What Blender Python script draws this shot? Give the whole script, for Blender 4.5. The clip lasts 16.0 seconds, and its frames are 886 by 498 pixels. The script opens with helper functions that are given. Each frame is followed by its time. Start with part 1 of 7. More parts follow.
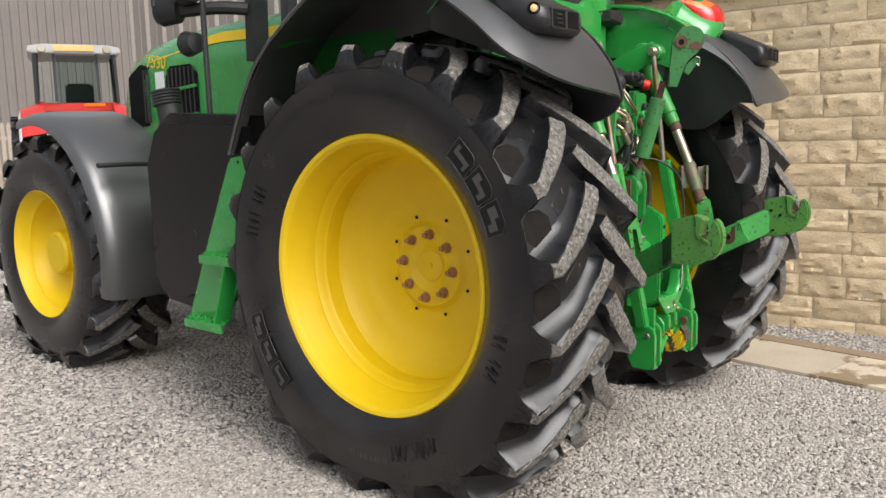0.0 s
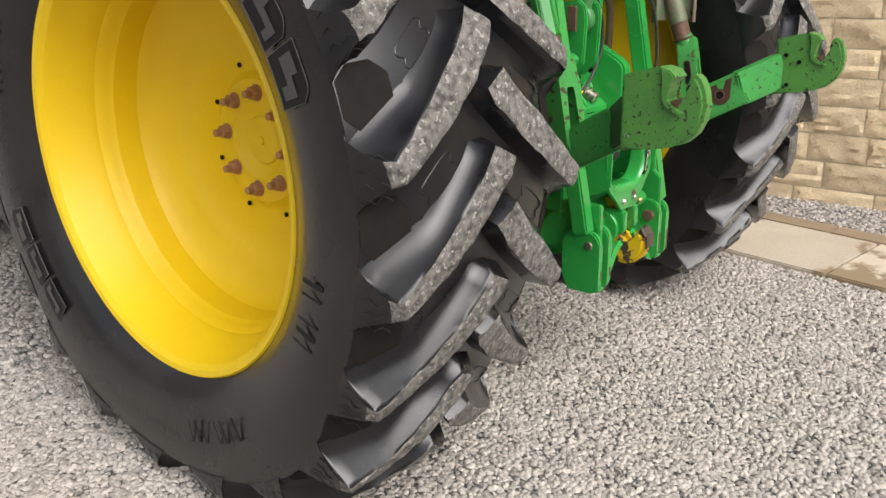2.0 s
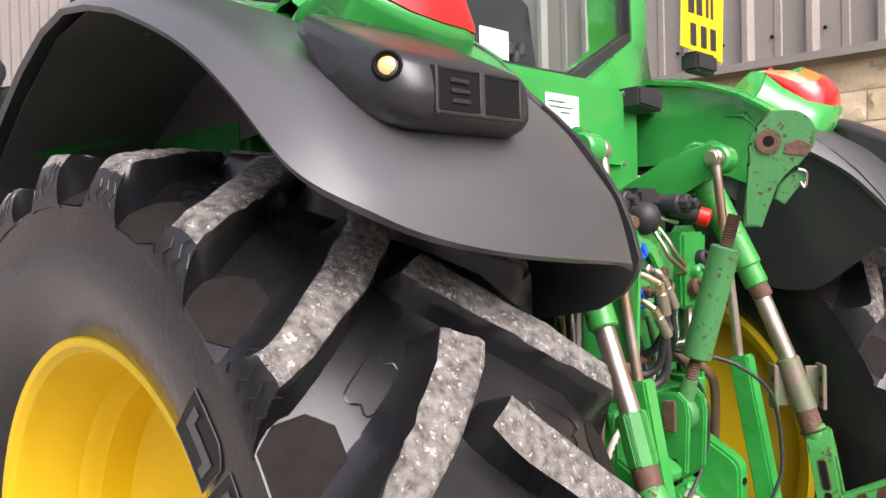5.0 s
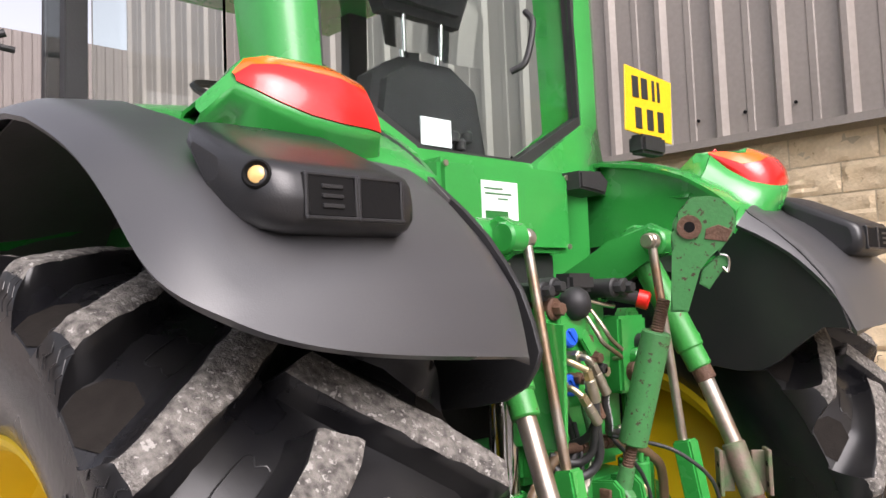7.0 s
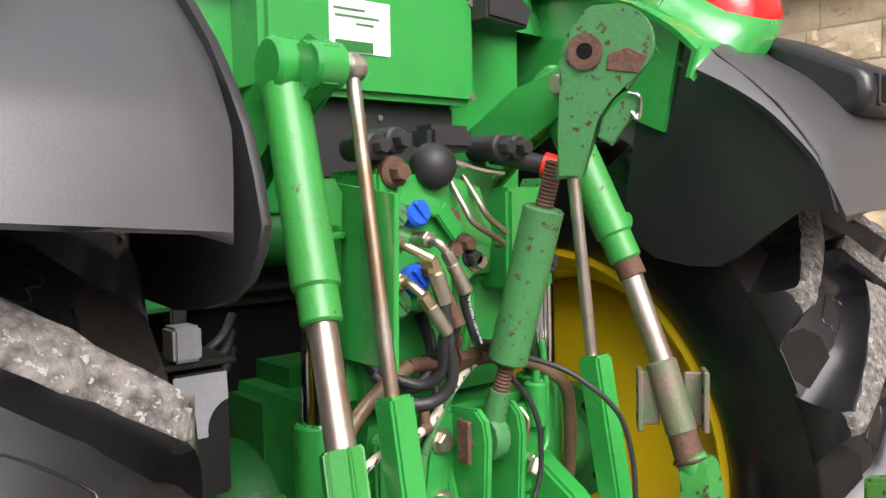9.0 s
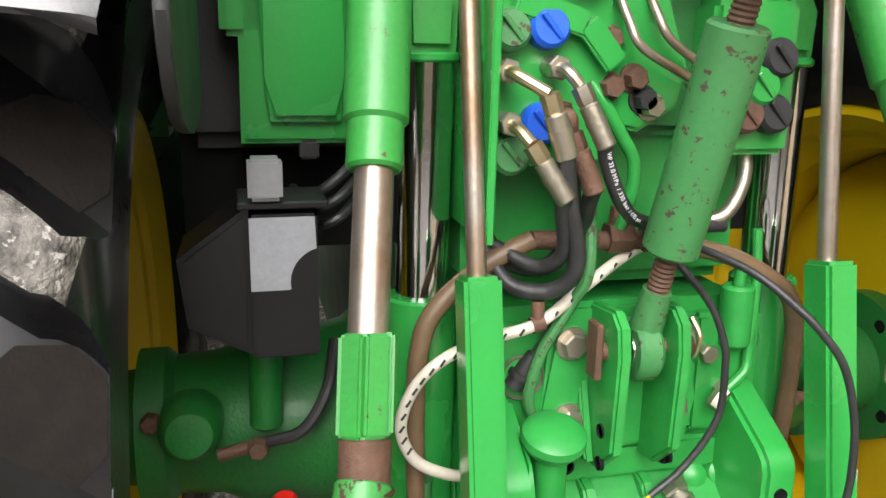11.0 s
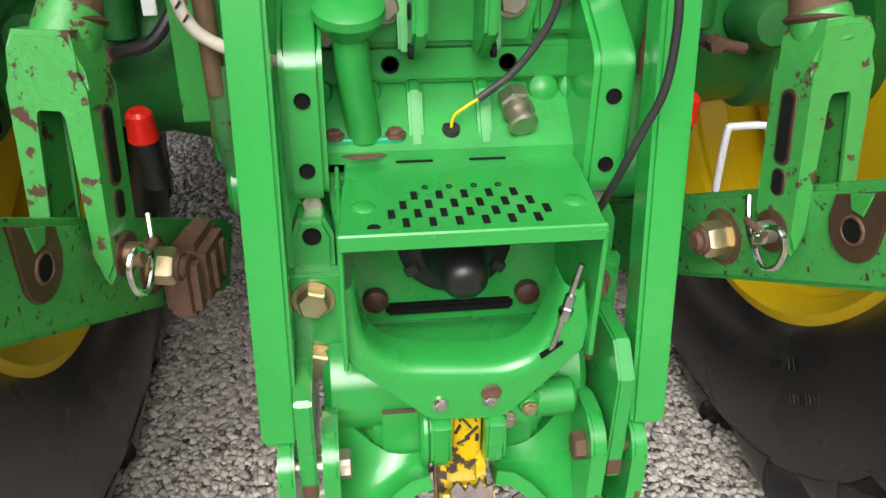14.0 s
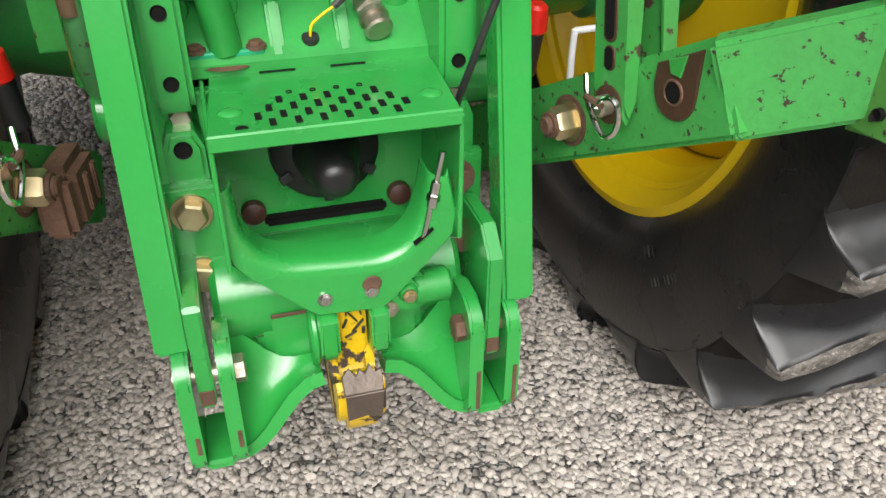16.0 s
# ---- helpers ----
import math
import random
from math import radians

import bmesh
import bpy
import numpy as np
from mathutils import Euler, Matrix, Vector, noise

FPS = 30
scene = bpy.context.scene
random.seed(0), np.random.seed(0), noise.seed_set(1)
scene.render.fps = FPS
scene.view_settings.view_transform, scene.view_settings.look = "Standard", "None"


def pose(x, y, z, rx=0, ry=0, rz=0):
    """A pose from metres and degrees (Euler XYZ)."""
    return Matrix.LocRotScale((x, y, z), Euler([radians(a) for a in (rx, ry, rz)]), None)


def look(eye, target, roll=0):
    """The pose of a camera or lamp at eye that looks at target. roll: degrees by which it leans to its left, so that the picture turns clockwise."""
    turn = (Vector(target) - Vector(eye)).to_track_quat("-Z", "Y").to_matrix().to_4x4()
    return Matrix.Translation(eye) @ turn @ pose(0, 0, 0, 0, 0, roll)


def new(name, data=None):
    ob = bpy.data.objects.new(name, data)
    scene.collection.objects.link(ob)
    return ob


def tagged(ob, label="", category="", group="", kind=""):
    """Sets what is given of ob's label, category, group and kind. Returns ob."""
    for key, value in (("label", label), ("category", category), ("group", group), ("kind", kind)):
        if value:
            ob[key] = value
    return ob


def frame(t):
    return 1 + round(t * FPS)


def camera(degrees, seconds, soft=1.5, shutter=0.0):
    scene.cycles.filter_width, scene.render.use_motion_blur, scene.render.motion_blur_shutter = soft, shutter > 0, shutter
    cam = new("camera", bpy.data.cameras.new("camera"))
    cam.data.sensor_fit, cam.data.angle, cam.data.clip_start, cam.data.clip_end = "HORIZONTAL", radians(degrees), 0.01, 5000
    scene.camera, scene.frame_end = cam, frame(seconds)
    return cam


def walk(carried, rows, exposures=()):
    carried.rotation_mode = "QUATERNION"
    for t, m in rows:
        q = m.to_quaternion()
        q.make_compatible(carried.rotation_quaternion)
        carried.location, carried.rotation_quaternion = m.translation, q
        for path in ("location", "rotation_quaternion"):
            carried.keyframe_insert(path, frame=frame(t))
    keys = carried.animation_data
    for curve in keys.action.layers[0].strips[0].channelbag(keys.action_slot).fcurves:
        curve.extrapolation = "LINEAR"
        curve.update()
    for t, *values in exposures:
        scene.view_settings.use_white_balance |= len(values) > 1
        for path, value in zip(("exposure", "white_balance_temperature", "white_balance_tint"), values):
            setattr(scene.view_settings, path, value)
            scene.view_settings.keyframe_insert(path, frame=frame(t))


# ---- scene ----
cam = camera(57.2, 16.0)
PATH = [
    (0, (-3.339, -2.2, 1.388), (-1.824, -0.922, 1.123), -1.5),
    (0.5, (-3.011, -2.158, 1.381), (-1.517, -0.866, 1.063), -1.5),
    (1, (-2.722, -2.081, 1.355), (-1.236, -0.798, 0.973), -1.6),
    (1.5, (-2.43, -1.889, 1.337), (-0.937, -0.661, 0.823), -1.7),
    (2, (-2.181, -1.787, 1.306), (-0.734, -0.57, 0.653), -1.3),
    (2.5, (-1.977, -1.721, 1.301), (-0.583, -0.49, 0.566), -0.6),
    (3, (-1.842, -1.618, 1.321), (-0.474, -0.354, 0.592), -0.6),
    (3.5, (-1.754, -1.504, 1.372), (-0.371, -0.201, 0.75), -0.6),
    (4, (-1.722, -1.48, 1.415), (-0.317, -0.125, 0.98), -0.8),
    (4.5, (-1.737, -1.481, 1.499), (-0.326, -0.082, 1.276), -0.8),
    (5, (-1.73, -1.475, 1.59), (-0.324, -0.052, 1.553), -1.4),
    (5.2, (-1.723, -1.488, 1.622), (-0.33, -0.053, 1.662), -1.7),
    (7.3, (-1.542, -1.647, 1.627), (-0.17, -0.198, 1.761), -2.3),
    (7.5, (-1.492, -1.653, 1.605), (-0.115, -0.204, 1.672), -2.0),
    (8, (-1.313, -1.596, 1.578), (0.068, -0.151, 1.516), -1.5),
    (8.2, (-1.246, -1.554, 1.583), (0.135, -0.109, 1.499), -1.3),
    (10.3, (-0.544, -1.462, 1.531), (0.306, 0.326, 1.246), -0.2),
    (10.5, (-0.527, -1.434, 1.536), (0.24, 0.378, 1.178), 0.2),
    (11, (-0.473, -1.382, 1.513), (-0.005, 0.504, 1.04), 0.9),
    (11.5, (-0.382, -1.377, 1.482), (-0.152, 0.542, 0.969), 0.9),
    (12, (-0.26, -1.386, 1.466), (-0.17, 0.508, 0.83), 0.4),
    (12.5, (-0.199, -1.394, 1.434), (-0.123, 0.452, 0.668), 0.3),
    (13, (-0.165, -1.405, 1.384), (-0.041, 0.404, 0.539), 0.6),
    (13.5, (-0.146, -1.416, 1.332), (0.037, 0.348, 0.409), 1.1),
    (14, (-0.132, -1.429, 1.276), (0.103, 0.285, 0.273), 1.0),
    (14.5, (-0.148, -1.435, 1.214), (0.15, 0.235, 0.156), 0.5),
    (15, (-0.173, -1.455, 1.198), (0.207, 0.183, 0.115), 0.7),
    (15.5, (-0.191, -1.491, 1.204), (0.257, 0.121, 0.108), 0.7),
    (16, (-0.128, -1.524, 1.239), (0.359, 0.085, 0.156), 0.4),
]
EXPOSURES = [(0, 0.67, 6500, 10), (1.5, 0.72, 6500, 10), (2.5, 0.80, 6500, 10), (3.5, 0.90, 6500, 11), (4.0, 1.00, 6500, 13), (4.5, 1.27, 6500, 18), (5.0, 1.36, 6500, 20), (7.5, 1.02, 6500, 19), (8.2, 1.04, 6500, 18), (10.3, 1.22, 6500, 12), (11.5, 1.17, 6500, 10), (13, 1.04, 6500, 9), (14, 1.00, 6500, 9), (16, 0.92, 6500, 9)]
walk(cam, [(t, look(eye, target, roll)) for t, eye, target, roll in PATH], EXPOSURES)

# ---- light ----
world = bpy.data.worlds.new("sky")
scene.world = world
world.use_nodes = True
wn = world.node_tree.nodes
sky = wn.new("ShaderNodeTexSky")
sky.sky_type, sky.sun_disc = "NISHITA", False
sky.sun_elevation, sky.sun_rotation = radians(44), radians(196)
sky.air_density, sky.dust_density = 1.0, 4.0
wn["Background"].inputs["Strength"].default_value = 0.13
haze = wn.new("ShaderNodeHueSaturation")  # thin cloud takes most of the blue out of the sky
haze.inputs["Saturation"].default_value = 0.25
world.node_tree.links.new(sky.outputs[0], haze.inputs["Color"])
world.node_tree.links.new(haze.outputs[0], wn["Background"].inputs["Color"])
sun = new("sun", bpy.data.lights.new("sun", "SUN"))
sun.data.energy, sun.data.angle, sun.data.color = 1.45, radians(50), (1.0, 0.97, 0.93)
sun.matrix_world = look((-2.6, -9.1, 9.0), (0, 0, 0))


# ---- materials ----
def mat(name, base, other=None, rough=0.5, metal=0.0, scale=8.0, fine=120.0, bump=0.2, amount=0.5, coat=0.0,
        chips=None, chip_at=0.62, chip_scale=14.0, random_tint=0.0, island=False, glow=None, spec=0.5, rough_var=0.12, grain_by=0.14, coat_rough=0.12):
    m = bpy.data.materials.new(name)
    m.use_nodes = True
    nt = m.node_tree
    n, link = nt.nodes, nt.links.new
    b = n["Principled BSDF"]
    tc = n.new("ShaderNodeTexCoord")
    src = tc.outputs["Object"]
    big, small = n.new("ShaderNodeTexNoise"), n.new("ShaderNodeTexNoise")
    big.inputs["Scale"].default_value, small.inputs["Scale"].default_value = scale, fine
    big.inputs["Detail"].default_value, small.inputs["Detail"].default_value = 6, 3
    for q in (big, small):
        link(src, q.inputs["Vector"])
    other = other or tuple(c * 0.7 for c in base)
    ramp = n.new("ShaderNodeMapRange")
    ramp.inputs["From Min"].default_value, ramp.inputs["From Max"].default_value = 0.38, 0.68
    ramp.inputs["To Max"].default_value = amount
    link(big.outputs["Fac"], ramp.inputs["Value"])
    mix = n.new("ShaderNodeMix")
    mix.data_type = "RGBA"
    mix.inputs["A"].default_value, mix.inputs["B"].default_value = (*base, 1), (*other, 1)
    link(ramp.outputs[0], mix.inputs["Factor"])
    colour = mix.outputs["Result"]
    grain = n.new("ShaderNodeMapRange")
    grain.inputs["To Min"].default_value, grain.inputs["To Max"].default_value = 1 - grain_by, 1 + grain_by
    link(small.outputs["Fac"], grain.inputs["Value"])
    if random_tint:
        rnd = n.new("ShaderNodeNewGeometry").outputs["Random Per Island"] if island else n.new("ShaderNodeObjectInfo").outputs["Random"]
        rr = n.new("ShaderNodeMapRange")
        rr.inputs["To Min"].default_value, rr.inputs["To Max"].default_value = 1 - random_tint, 1 + random_tint
        link(rnd, rr.inputs["Value"])
        mul = n.new("ShaderNodeMath")
        mul.operation = "MULTIPLY"
        link(rr.outputs[0], mul.inputs[0])
        link(grain.outputs[0], mul.inputs[1])
        factor = mul.outputs[0]
    else:
        factor = grain.outputs[0]
    vm = n.new("ShaderNodeVectorMath")
    vm.operation = "SCALE"
    link(colour, vm.inputs[0])
    link(factor, vm.inputs["Scale"])
    colour = vm.outputs[0]
    rv = n.new("ShaderNodeMapRange")
    rv.inputs["To Min"].default_value, rv.inputs["To Max"].default_value = max(rough - rough_var, 0.02), min(rough + rough_var, 1)
    link(big.outputs["Fac"], rv.inputs["Value"])
    roughness = rv.outputs[0]
    if chips:
        cn = n.new("ShaderNodeTexNoise")
        cn.inputs["Scale"].default_value, cn.inputs["Detail"].default_value, cn.inputs["Roughness"].default_value = chip_scale, 8, 0.62
        link(src, cn.inputs["Vector"])
        cr = n.new("ShaderNodeMapRange")
        cr.inputs["From Min"].default_value, cr.inputs["From Max"].default_value = chip_at, chip_at + 0.03
        link(cn.outputs["Fac"], cr.inputs["Value"])
        cm = n.new("ShaderNodeMix")
        cm.data_type = "RGBA"
        cm.inputs["B"].default_value = (*chips, 1)
        link(cr.outputs[0], cm.inputs["Factor"])
        link(colour, cm.inputs["A"])
        colour = cm.outputs["Result"]
        rm = n.new("ShaderNodeMix")
        rm.inputs["B"].default_value = 0.85
        link(cr.outputs[0], rm.inputs["Factor"])
        link(roughness, rm.inputs["A"])
        roughness = rm.outputs["Result"]
    link(colour, b.inputs["Base Color"])
    link(roughness, b.inputs["Roughness"])
    b.inputs["Metallic"].default_value = metal
    b.inputs["Coat Weight"].default_value = coat
    b.inputs["Coat Roughness"].default_value = coat_rough
    b.inputs["Specular IOR Level"].default_value = spec
    bp = n.new("ShaderNodeBump")
    bp.inputs["Strength"].default_value, bp.inputs["Distance"].default_value = bump, 0.004
    add = n.new("ShaderNodeMath")
    add.operation = "ADD"
    link(big.outputs["Fac"], add.inputs[0])
    link(small.outputs["Fac"], add.inputs[1])
    link(add.outputs[0], bp.inputs["Height"])
    link(bp.outputs[0], b.inputs["Normal"])
    if glow:
        b.inputs["Emission Color"].default_value, b.inputs["Emission Strength"].default_value = (*glow[:3], 1), glow[3]
    return m


def glass(name, tint, rough=0.02, alpha_mix=1.0):
    m = bpy.data.materials.new(name)
    m.use_nodes = True
    n, link = m.node_tree.nodes, m.node_tree.links.new
    b = n["Principled BSDF"]
    b.inputs["Base Color"].default_value = (*tint, 1)
    b.inputs["Roughness"].default_value = rough
    b.inputs["Transmission Weight"].default_value = alpha_mix
    b.inputs["IOR"].default_value = 1.12
    return m


RUST = (0.10, 0.042, 0.024)
GREEN = mat("green_paint", (0.027, 0.30, 0.053), (0.020, 0.245, 0.043), 0.26, scale=5, bump=0.08, amount=0.6, coat=0.6, grain_by=0.05)
GREEN_SPECK = mat("specked_green_paint", (0.050, 0.300, 0.062), (0.052, 0.22, 0.055), 0.38, scale=8, bump=0.2, chips=(0.035, 0.022, 0.014), chip_at=0.605, chip_scale=85)
GREEN_CAST = mat("green_painted_casting", (0.026, 0.29, 0.051), (0.018, 0.215, 0.038), 0.40, scale=16, fine=90, bump=0.14, amount=0.9, coat=0.10, grain_by=0.05)
GREEN_WORN = mat("chipped_green_paint", (0.034, 0.275, 0.046), (0.036, 0.20, 0.045), 0.42, scale=7, bump=0.18, coat=0.15,
                 chips=RUST, chip_at=0.635, chip_scale=45)
GREEN_FORK = mat("rust_chipped_green_paint", (0.040, 0.265, 0.050), (0.045, 0.18, 0.045), 0.42, scale=8, bump=0.2, coat=0.15, chips=(0.055, 0.025, 0.015), chip_at=0.585, chip_scale=38)
SCRAPED = mat("scraped_green_steel", (0.20, 0.145, 0.115), (0.075, 0.17, 0.065), 0.5, 0.25, scale=22, bump=0.3, amount=0.9)
GREEN_HOOK = mat("scratched_green_paint", (0.080, 0.245, 0.046), (0.055, 0.165, 0.038), 0.42, scale=14, bump=0.25, coat=0.1, chips=(0.035, 0.028, 0.018), chip_at=0.59, chip_scale=75)
GREEN_OLD = mat("faded_green_paint", (0.048, 0.205, 0.062), (0.052, 0.155, 0.052), 0.42, scale=9, bump=0.2, chips=(0.06, 0.04, 0.025), chip_at=0.60, chip_scale=70)
GREY_RUBBER = mat("pale_rubber_letters", (0.060, 0.058, 0.056), (0.045, 0.044, 0.043), 0.4, bump=0.1)
PANEL_RUBBER = mat("black_moulded_rubber", (0.005, 0.005, 0.0055), (0.009, 0.009, 0.009), 0.5, bump=0.1, spec=0.3)
SHADED_DIRT = mat("shaded_brown_dirt", (0.016, 0.0135, 0.0115), (0.010, 0.0085, 0.0075), 0.9, scale=40, fine=200, bump=0.25, spec=0.15)
GREEN_DARK = mat("dusty_green_casting", (0.008, 0.16, 0.024), (0.03, 0.10, 0.03), 0.5, scale=9, bump=0.35, coat=0.1)
YELLOW = mat("yellow_paint", (0.74, 0.51, 0.003), (0.67, 0.44, 0.003), 0.50, scale=3, bump=0.05, amount=0.5, grain_by=0.03)
YELLOW_HOOK = mat("chipped_yellow_paint", (0.66, 0.44, 0.01), (0.55, 0.36, 0.01), 0.4, chips=(0.05, 0.035, 0.025), chip_at=0.54, chip_scale=22)
RUBBER = mat("tyre_rubber", (0.007, 0.007, 0.0085), (0.016, 0.0155, 0.015), 0.29, scale=7, fine=160, bump=0.025, amount=0.8, spec=0.42, coat=0.13, coat_rough=0.15)
RUBBER_SIDE = mat("sidewall_rubber", (0.007, 0.0072, 0.0085), (0.026, 0.0225, 0.020), 0.27, scale=3, fine=90, bump=0.16, amount=0.8, spec=0.45, coat=0.12, coat_rough=0.14)
TREAD = mat("worn_tread_face", (0.205, 0.190, 0.170), (0.055, 0.050, 0.045), 0.8, scale=60, fine=230, bump=1.0, amount=1.0,
            chips=(0.35, 0.332, 0.305), chip_at=0.58, chip_scale=85)
PLASTIC = mat("black_plastic", (0.043, 0.043, 0.046), (0.058, 0.057, 0.057), 0.36, scale=3, fine=400, bump=0.06, spec=1.0, coat=0.35, coat_rough=0.36)
# lining plastic lightened in its base colour for the light under the arch
LINING = mat("lit_arch_lining", (0.105, 0.102, 0.098), (0.070, 0.067, 0.064), 0.42, scale=4, bump=0.08, spec=0.7)
HOUSING = mat("dark_moulded_plastic", (0.015, 0.015, 0.016), (0.022, 0.021, 0.021), 0.32, scale=5, fine=300, bump=0.08, spec=0.6)
PLASTIC_MATT = mat("matt_black_plastic", (0.017, 0.017, 0.018), (0.028, 0.027, 0.026), 0.55, scale=6, bump=0.12)
GREY_FENDER = mat("sun_bleached_black_plastic", (0.045, 0.045, 0.047), (0.032, 0.032, 0.034), 0.38, scale=3, bump=0.06, spec=1.0, coat=1.0, coat_rough=0.26)
CHROME = mat("chrome", (0.72, 0.70, 0.68), (0.62, 0.58, 0.54), 0.12, 1.0, scale=12, bump=0.04, rough_var=0.06)
ROD = mat("weathered_steel_rod", (0.50, 0.46, 0.40), (0.30, 0.17, 0.09), 0.32, 0.85, scale=9, bump=0.1, amount=0.9)
STEEL = mat("zinc_steel", (0.45, 0.41, 0.33), (0.30, 0.25, 0.19), 0.38, 0.9, scale=30, bump=0.15)
BRASS = mat("zinc_yellow_fitting", (0.52, 0.42, 0.24), (0.42, 0.36, 0.26), 0.35, 0.9, scale=30, bump=0.1)
WORN = mat("brown_worn_steel", (0.078, 0.036, 0.021), (0.046, 0.024, 0.016), 0.5, 0.3, scale=25, bump=0.25)
HOOK_STEEL = mat("rubbed_grey_steel", (0.115, 0.088, 0.070), (0.06, 0.045, 0.036), 0.4, 0.4, scale=30, bump=0.2)
RUSTY = mat("rusty_steel", (0.13, 0.068, 0.042), (0.065, 0.038, 0.027), 0.68, 0.2, scale=35, bump=0.6)
NUT_RUST = mat("rust_brown_nut", (0.38, 0.20, 0.11), (0.27, 0.14, 0.08), 0.6, 0.15, scale=60, bump=0.3)
HOSE = mat("hose_rubber", (0.020, 0.020, 0.021), (0.045, 0.043, 0.042), 0.45, scale=25, bump=0.25)
BROWN_HOSE = mat("brown_pipe", (0.16, 0.10, 0.055), (0.10, 0.07, 0.04), 0.4, scale=20, bump=0.2)
CREAM_HOSE = mat("cream_hose", (0.60, 0.55, 0.46), (0.46, 0.41, 0.33), 0.6, scale=20, bump=0.2)
BLUE = mat("blue_plastic", (0.01, 0.10, 0.62), (0.008, 0.07, 0.48), 0.4, bump=0.05)
RED = mat("red_plastic", (0.75, 0.02, 0.012), (0.6, 0.015, 0.01), 0.35, bump=0.05)
RED_PAINT = mat("red_paint", (0.55, 0.022, 0.016), (0.42, 0.02, 0.015), 0.32, bump=0.05, coat=0.4)
LENS_RED = mat("red_lens", (0.72, 0.014, 0.010), (0.58, 0.010, 0.008), 0.16, scale=4, fine=90, bump=0.1, coat=0.6)
LENS_ORANGE = mat("orange_lens", (0.86, 0.16, 0.01), (0.75, 0.12, 0.01), 0.16, scale=4, fine=90, bump=0.1, coat=0.6)
LENS_AMBER = mat("amber_lens", (0.75, 0.48, 0.18), (0.65, 0.4, 0.14), 0.25)
WHITE = mat("white_plastic", (0.74, 0.75, 0.76), (0.66, 0.67, 0.68), 0.45, bump=0.05)
PAPER = mat("white_label", (0.76, 0.78, 0.78), (0.70, 0.72, 0.72), 0.5, bump=0.02)
PLATE = mat("yellow_number_plate", (0.86, 0.52, 0.008), (0.80, 0.48, 0.008), 0.35, bump=0.02)
INK = mat("black_ink", (0.018, 0.018, 0.018), (0.024, 0.024, 0.024), 0.5, bump=0.02)
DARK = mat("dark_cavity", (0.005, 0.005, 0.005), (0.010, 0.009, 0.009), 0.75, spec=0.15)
BLACK = mat("black_paint", (0.010, 0.010, 0.011), (0.016, 0.015, 0.015), 0.34, scale=5, bump=0.08)
STONE = mat("split_sandstone", (0.69, 0.555, 0.37), (0.60, 0.47, 0.295), 0.85, scale=7, fine=70, bump=1.0, amount=0.8, random_tint=0.12,
            chips=(0.36, 0.25, 0.14), chip_at=0.66, chip_scale=9)
MORTAR = mat("mortar", (0.52, 0.43, 0.30), (0.45, 0.37, 0.255), 0.9, scale=30, bump=0.5)
SLAB = mat("sandstone_slab", (0.56, 0.49, 0.39), (0.44, 0.37, 0.28), 0.75, scale=3, fine=60, bump=0.3, random_tint=0.10, chips=(0.27, 0.20, 0.125), chip_at=0.56, chip_scale=1.6)
SLAB_BROWN = mat("brown_sandstone_slab", (0.30, 0.22, 0.15), (0.20, 0.15, 0.10), 0.6, scale=3, fine=60, bump=0.3, random_tint=0.15)
CLAD = mat("grey_profiled_steel", (0.30, 0.265, 0.235), (0.25, 0.22, 0.20), 0.4, 0.1, scale=1.5, fine=40, bump=0.05)
FLASHING = mat("dull_grey_flashing", (0.26, 0.235, 0.21), (0.22, 0.20, 0.18), 0.7, 0.0, scale=3, fine=60, bump=0.05, spec=0.25)
GREEN_DEEP = mat("chipped_dark_green_paint", (0.024, 0.085, 0.026), (0.040, 0.050, 0.024), 0.5, scale=10, bump=0.2, chips=(0.07, 0.04, 0.025), chip_at=0.60, chip_scale=9)
CLAD_DARK = mat("brown_profiled_steel", (0.19, 0.165, 0.15), (0.16, 0.14, 0.13), 0.5, 0.05, scale=1.0, fine=30, bump=0.05)
FENCE = mat("weathered_timber", (0.38, 0.32, 0.25), (0.28, 0.24, 0.19), 0.8, scale=12, bump=0.4, random_tint=0.15)
PEBBLE = mat("grey_gravel_chip", (0.42, 0.382, 0.345), (0.37, 0.336, 0.303), 0.75, scale=60, fine=300, bump=0.3, random_tint=0.30, island=True)


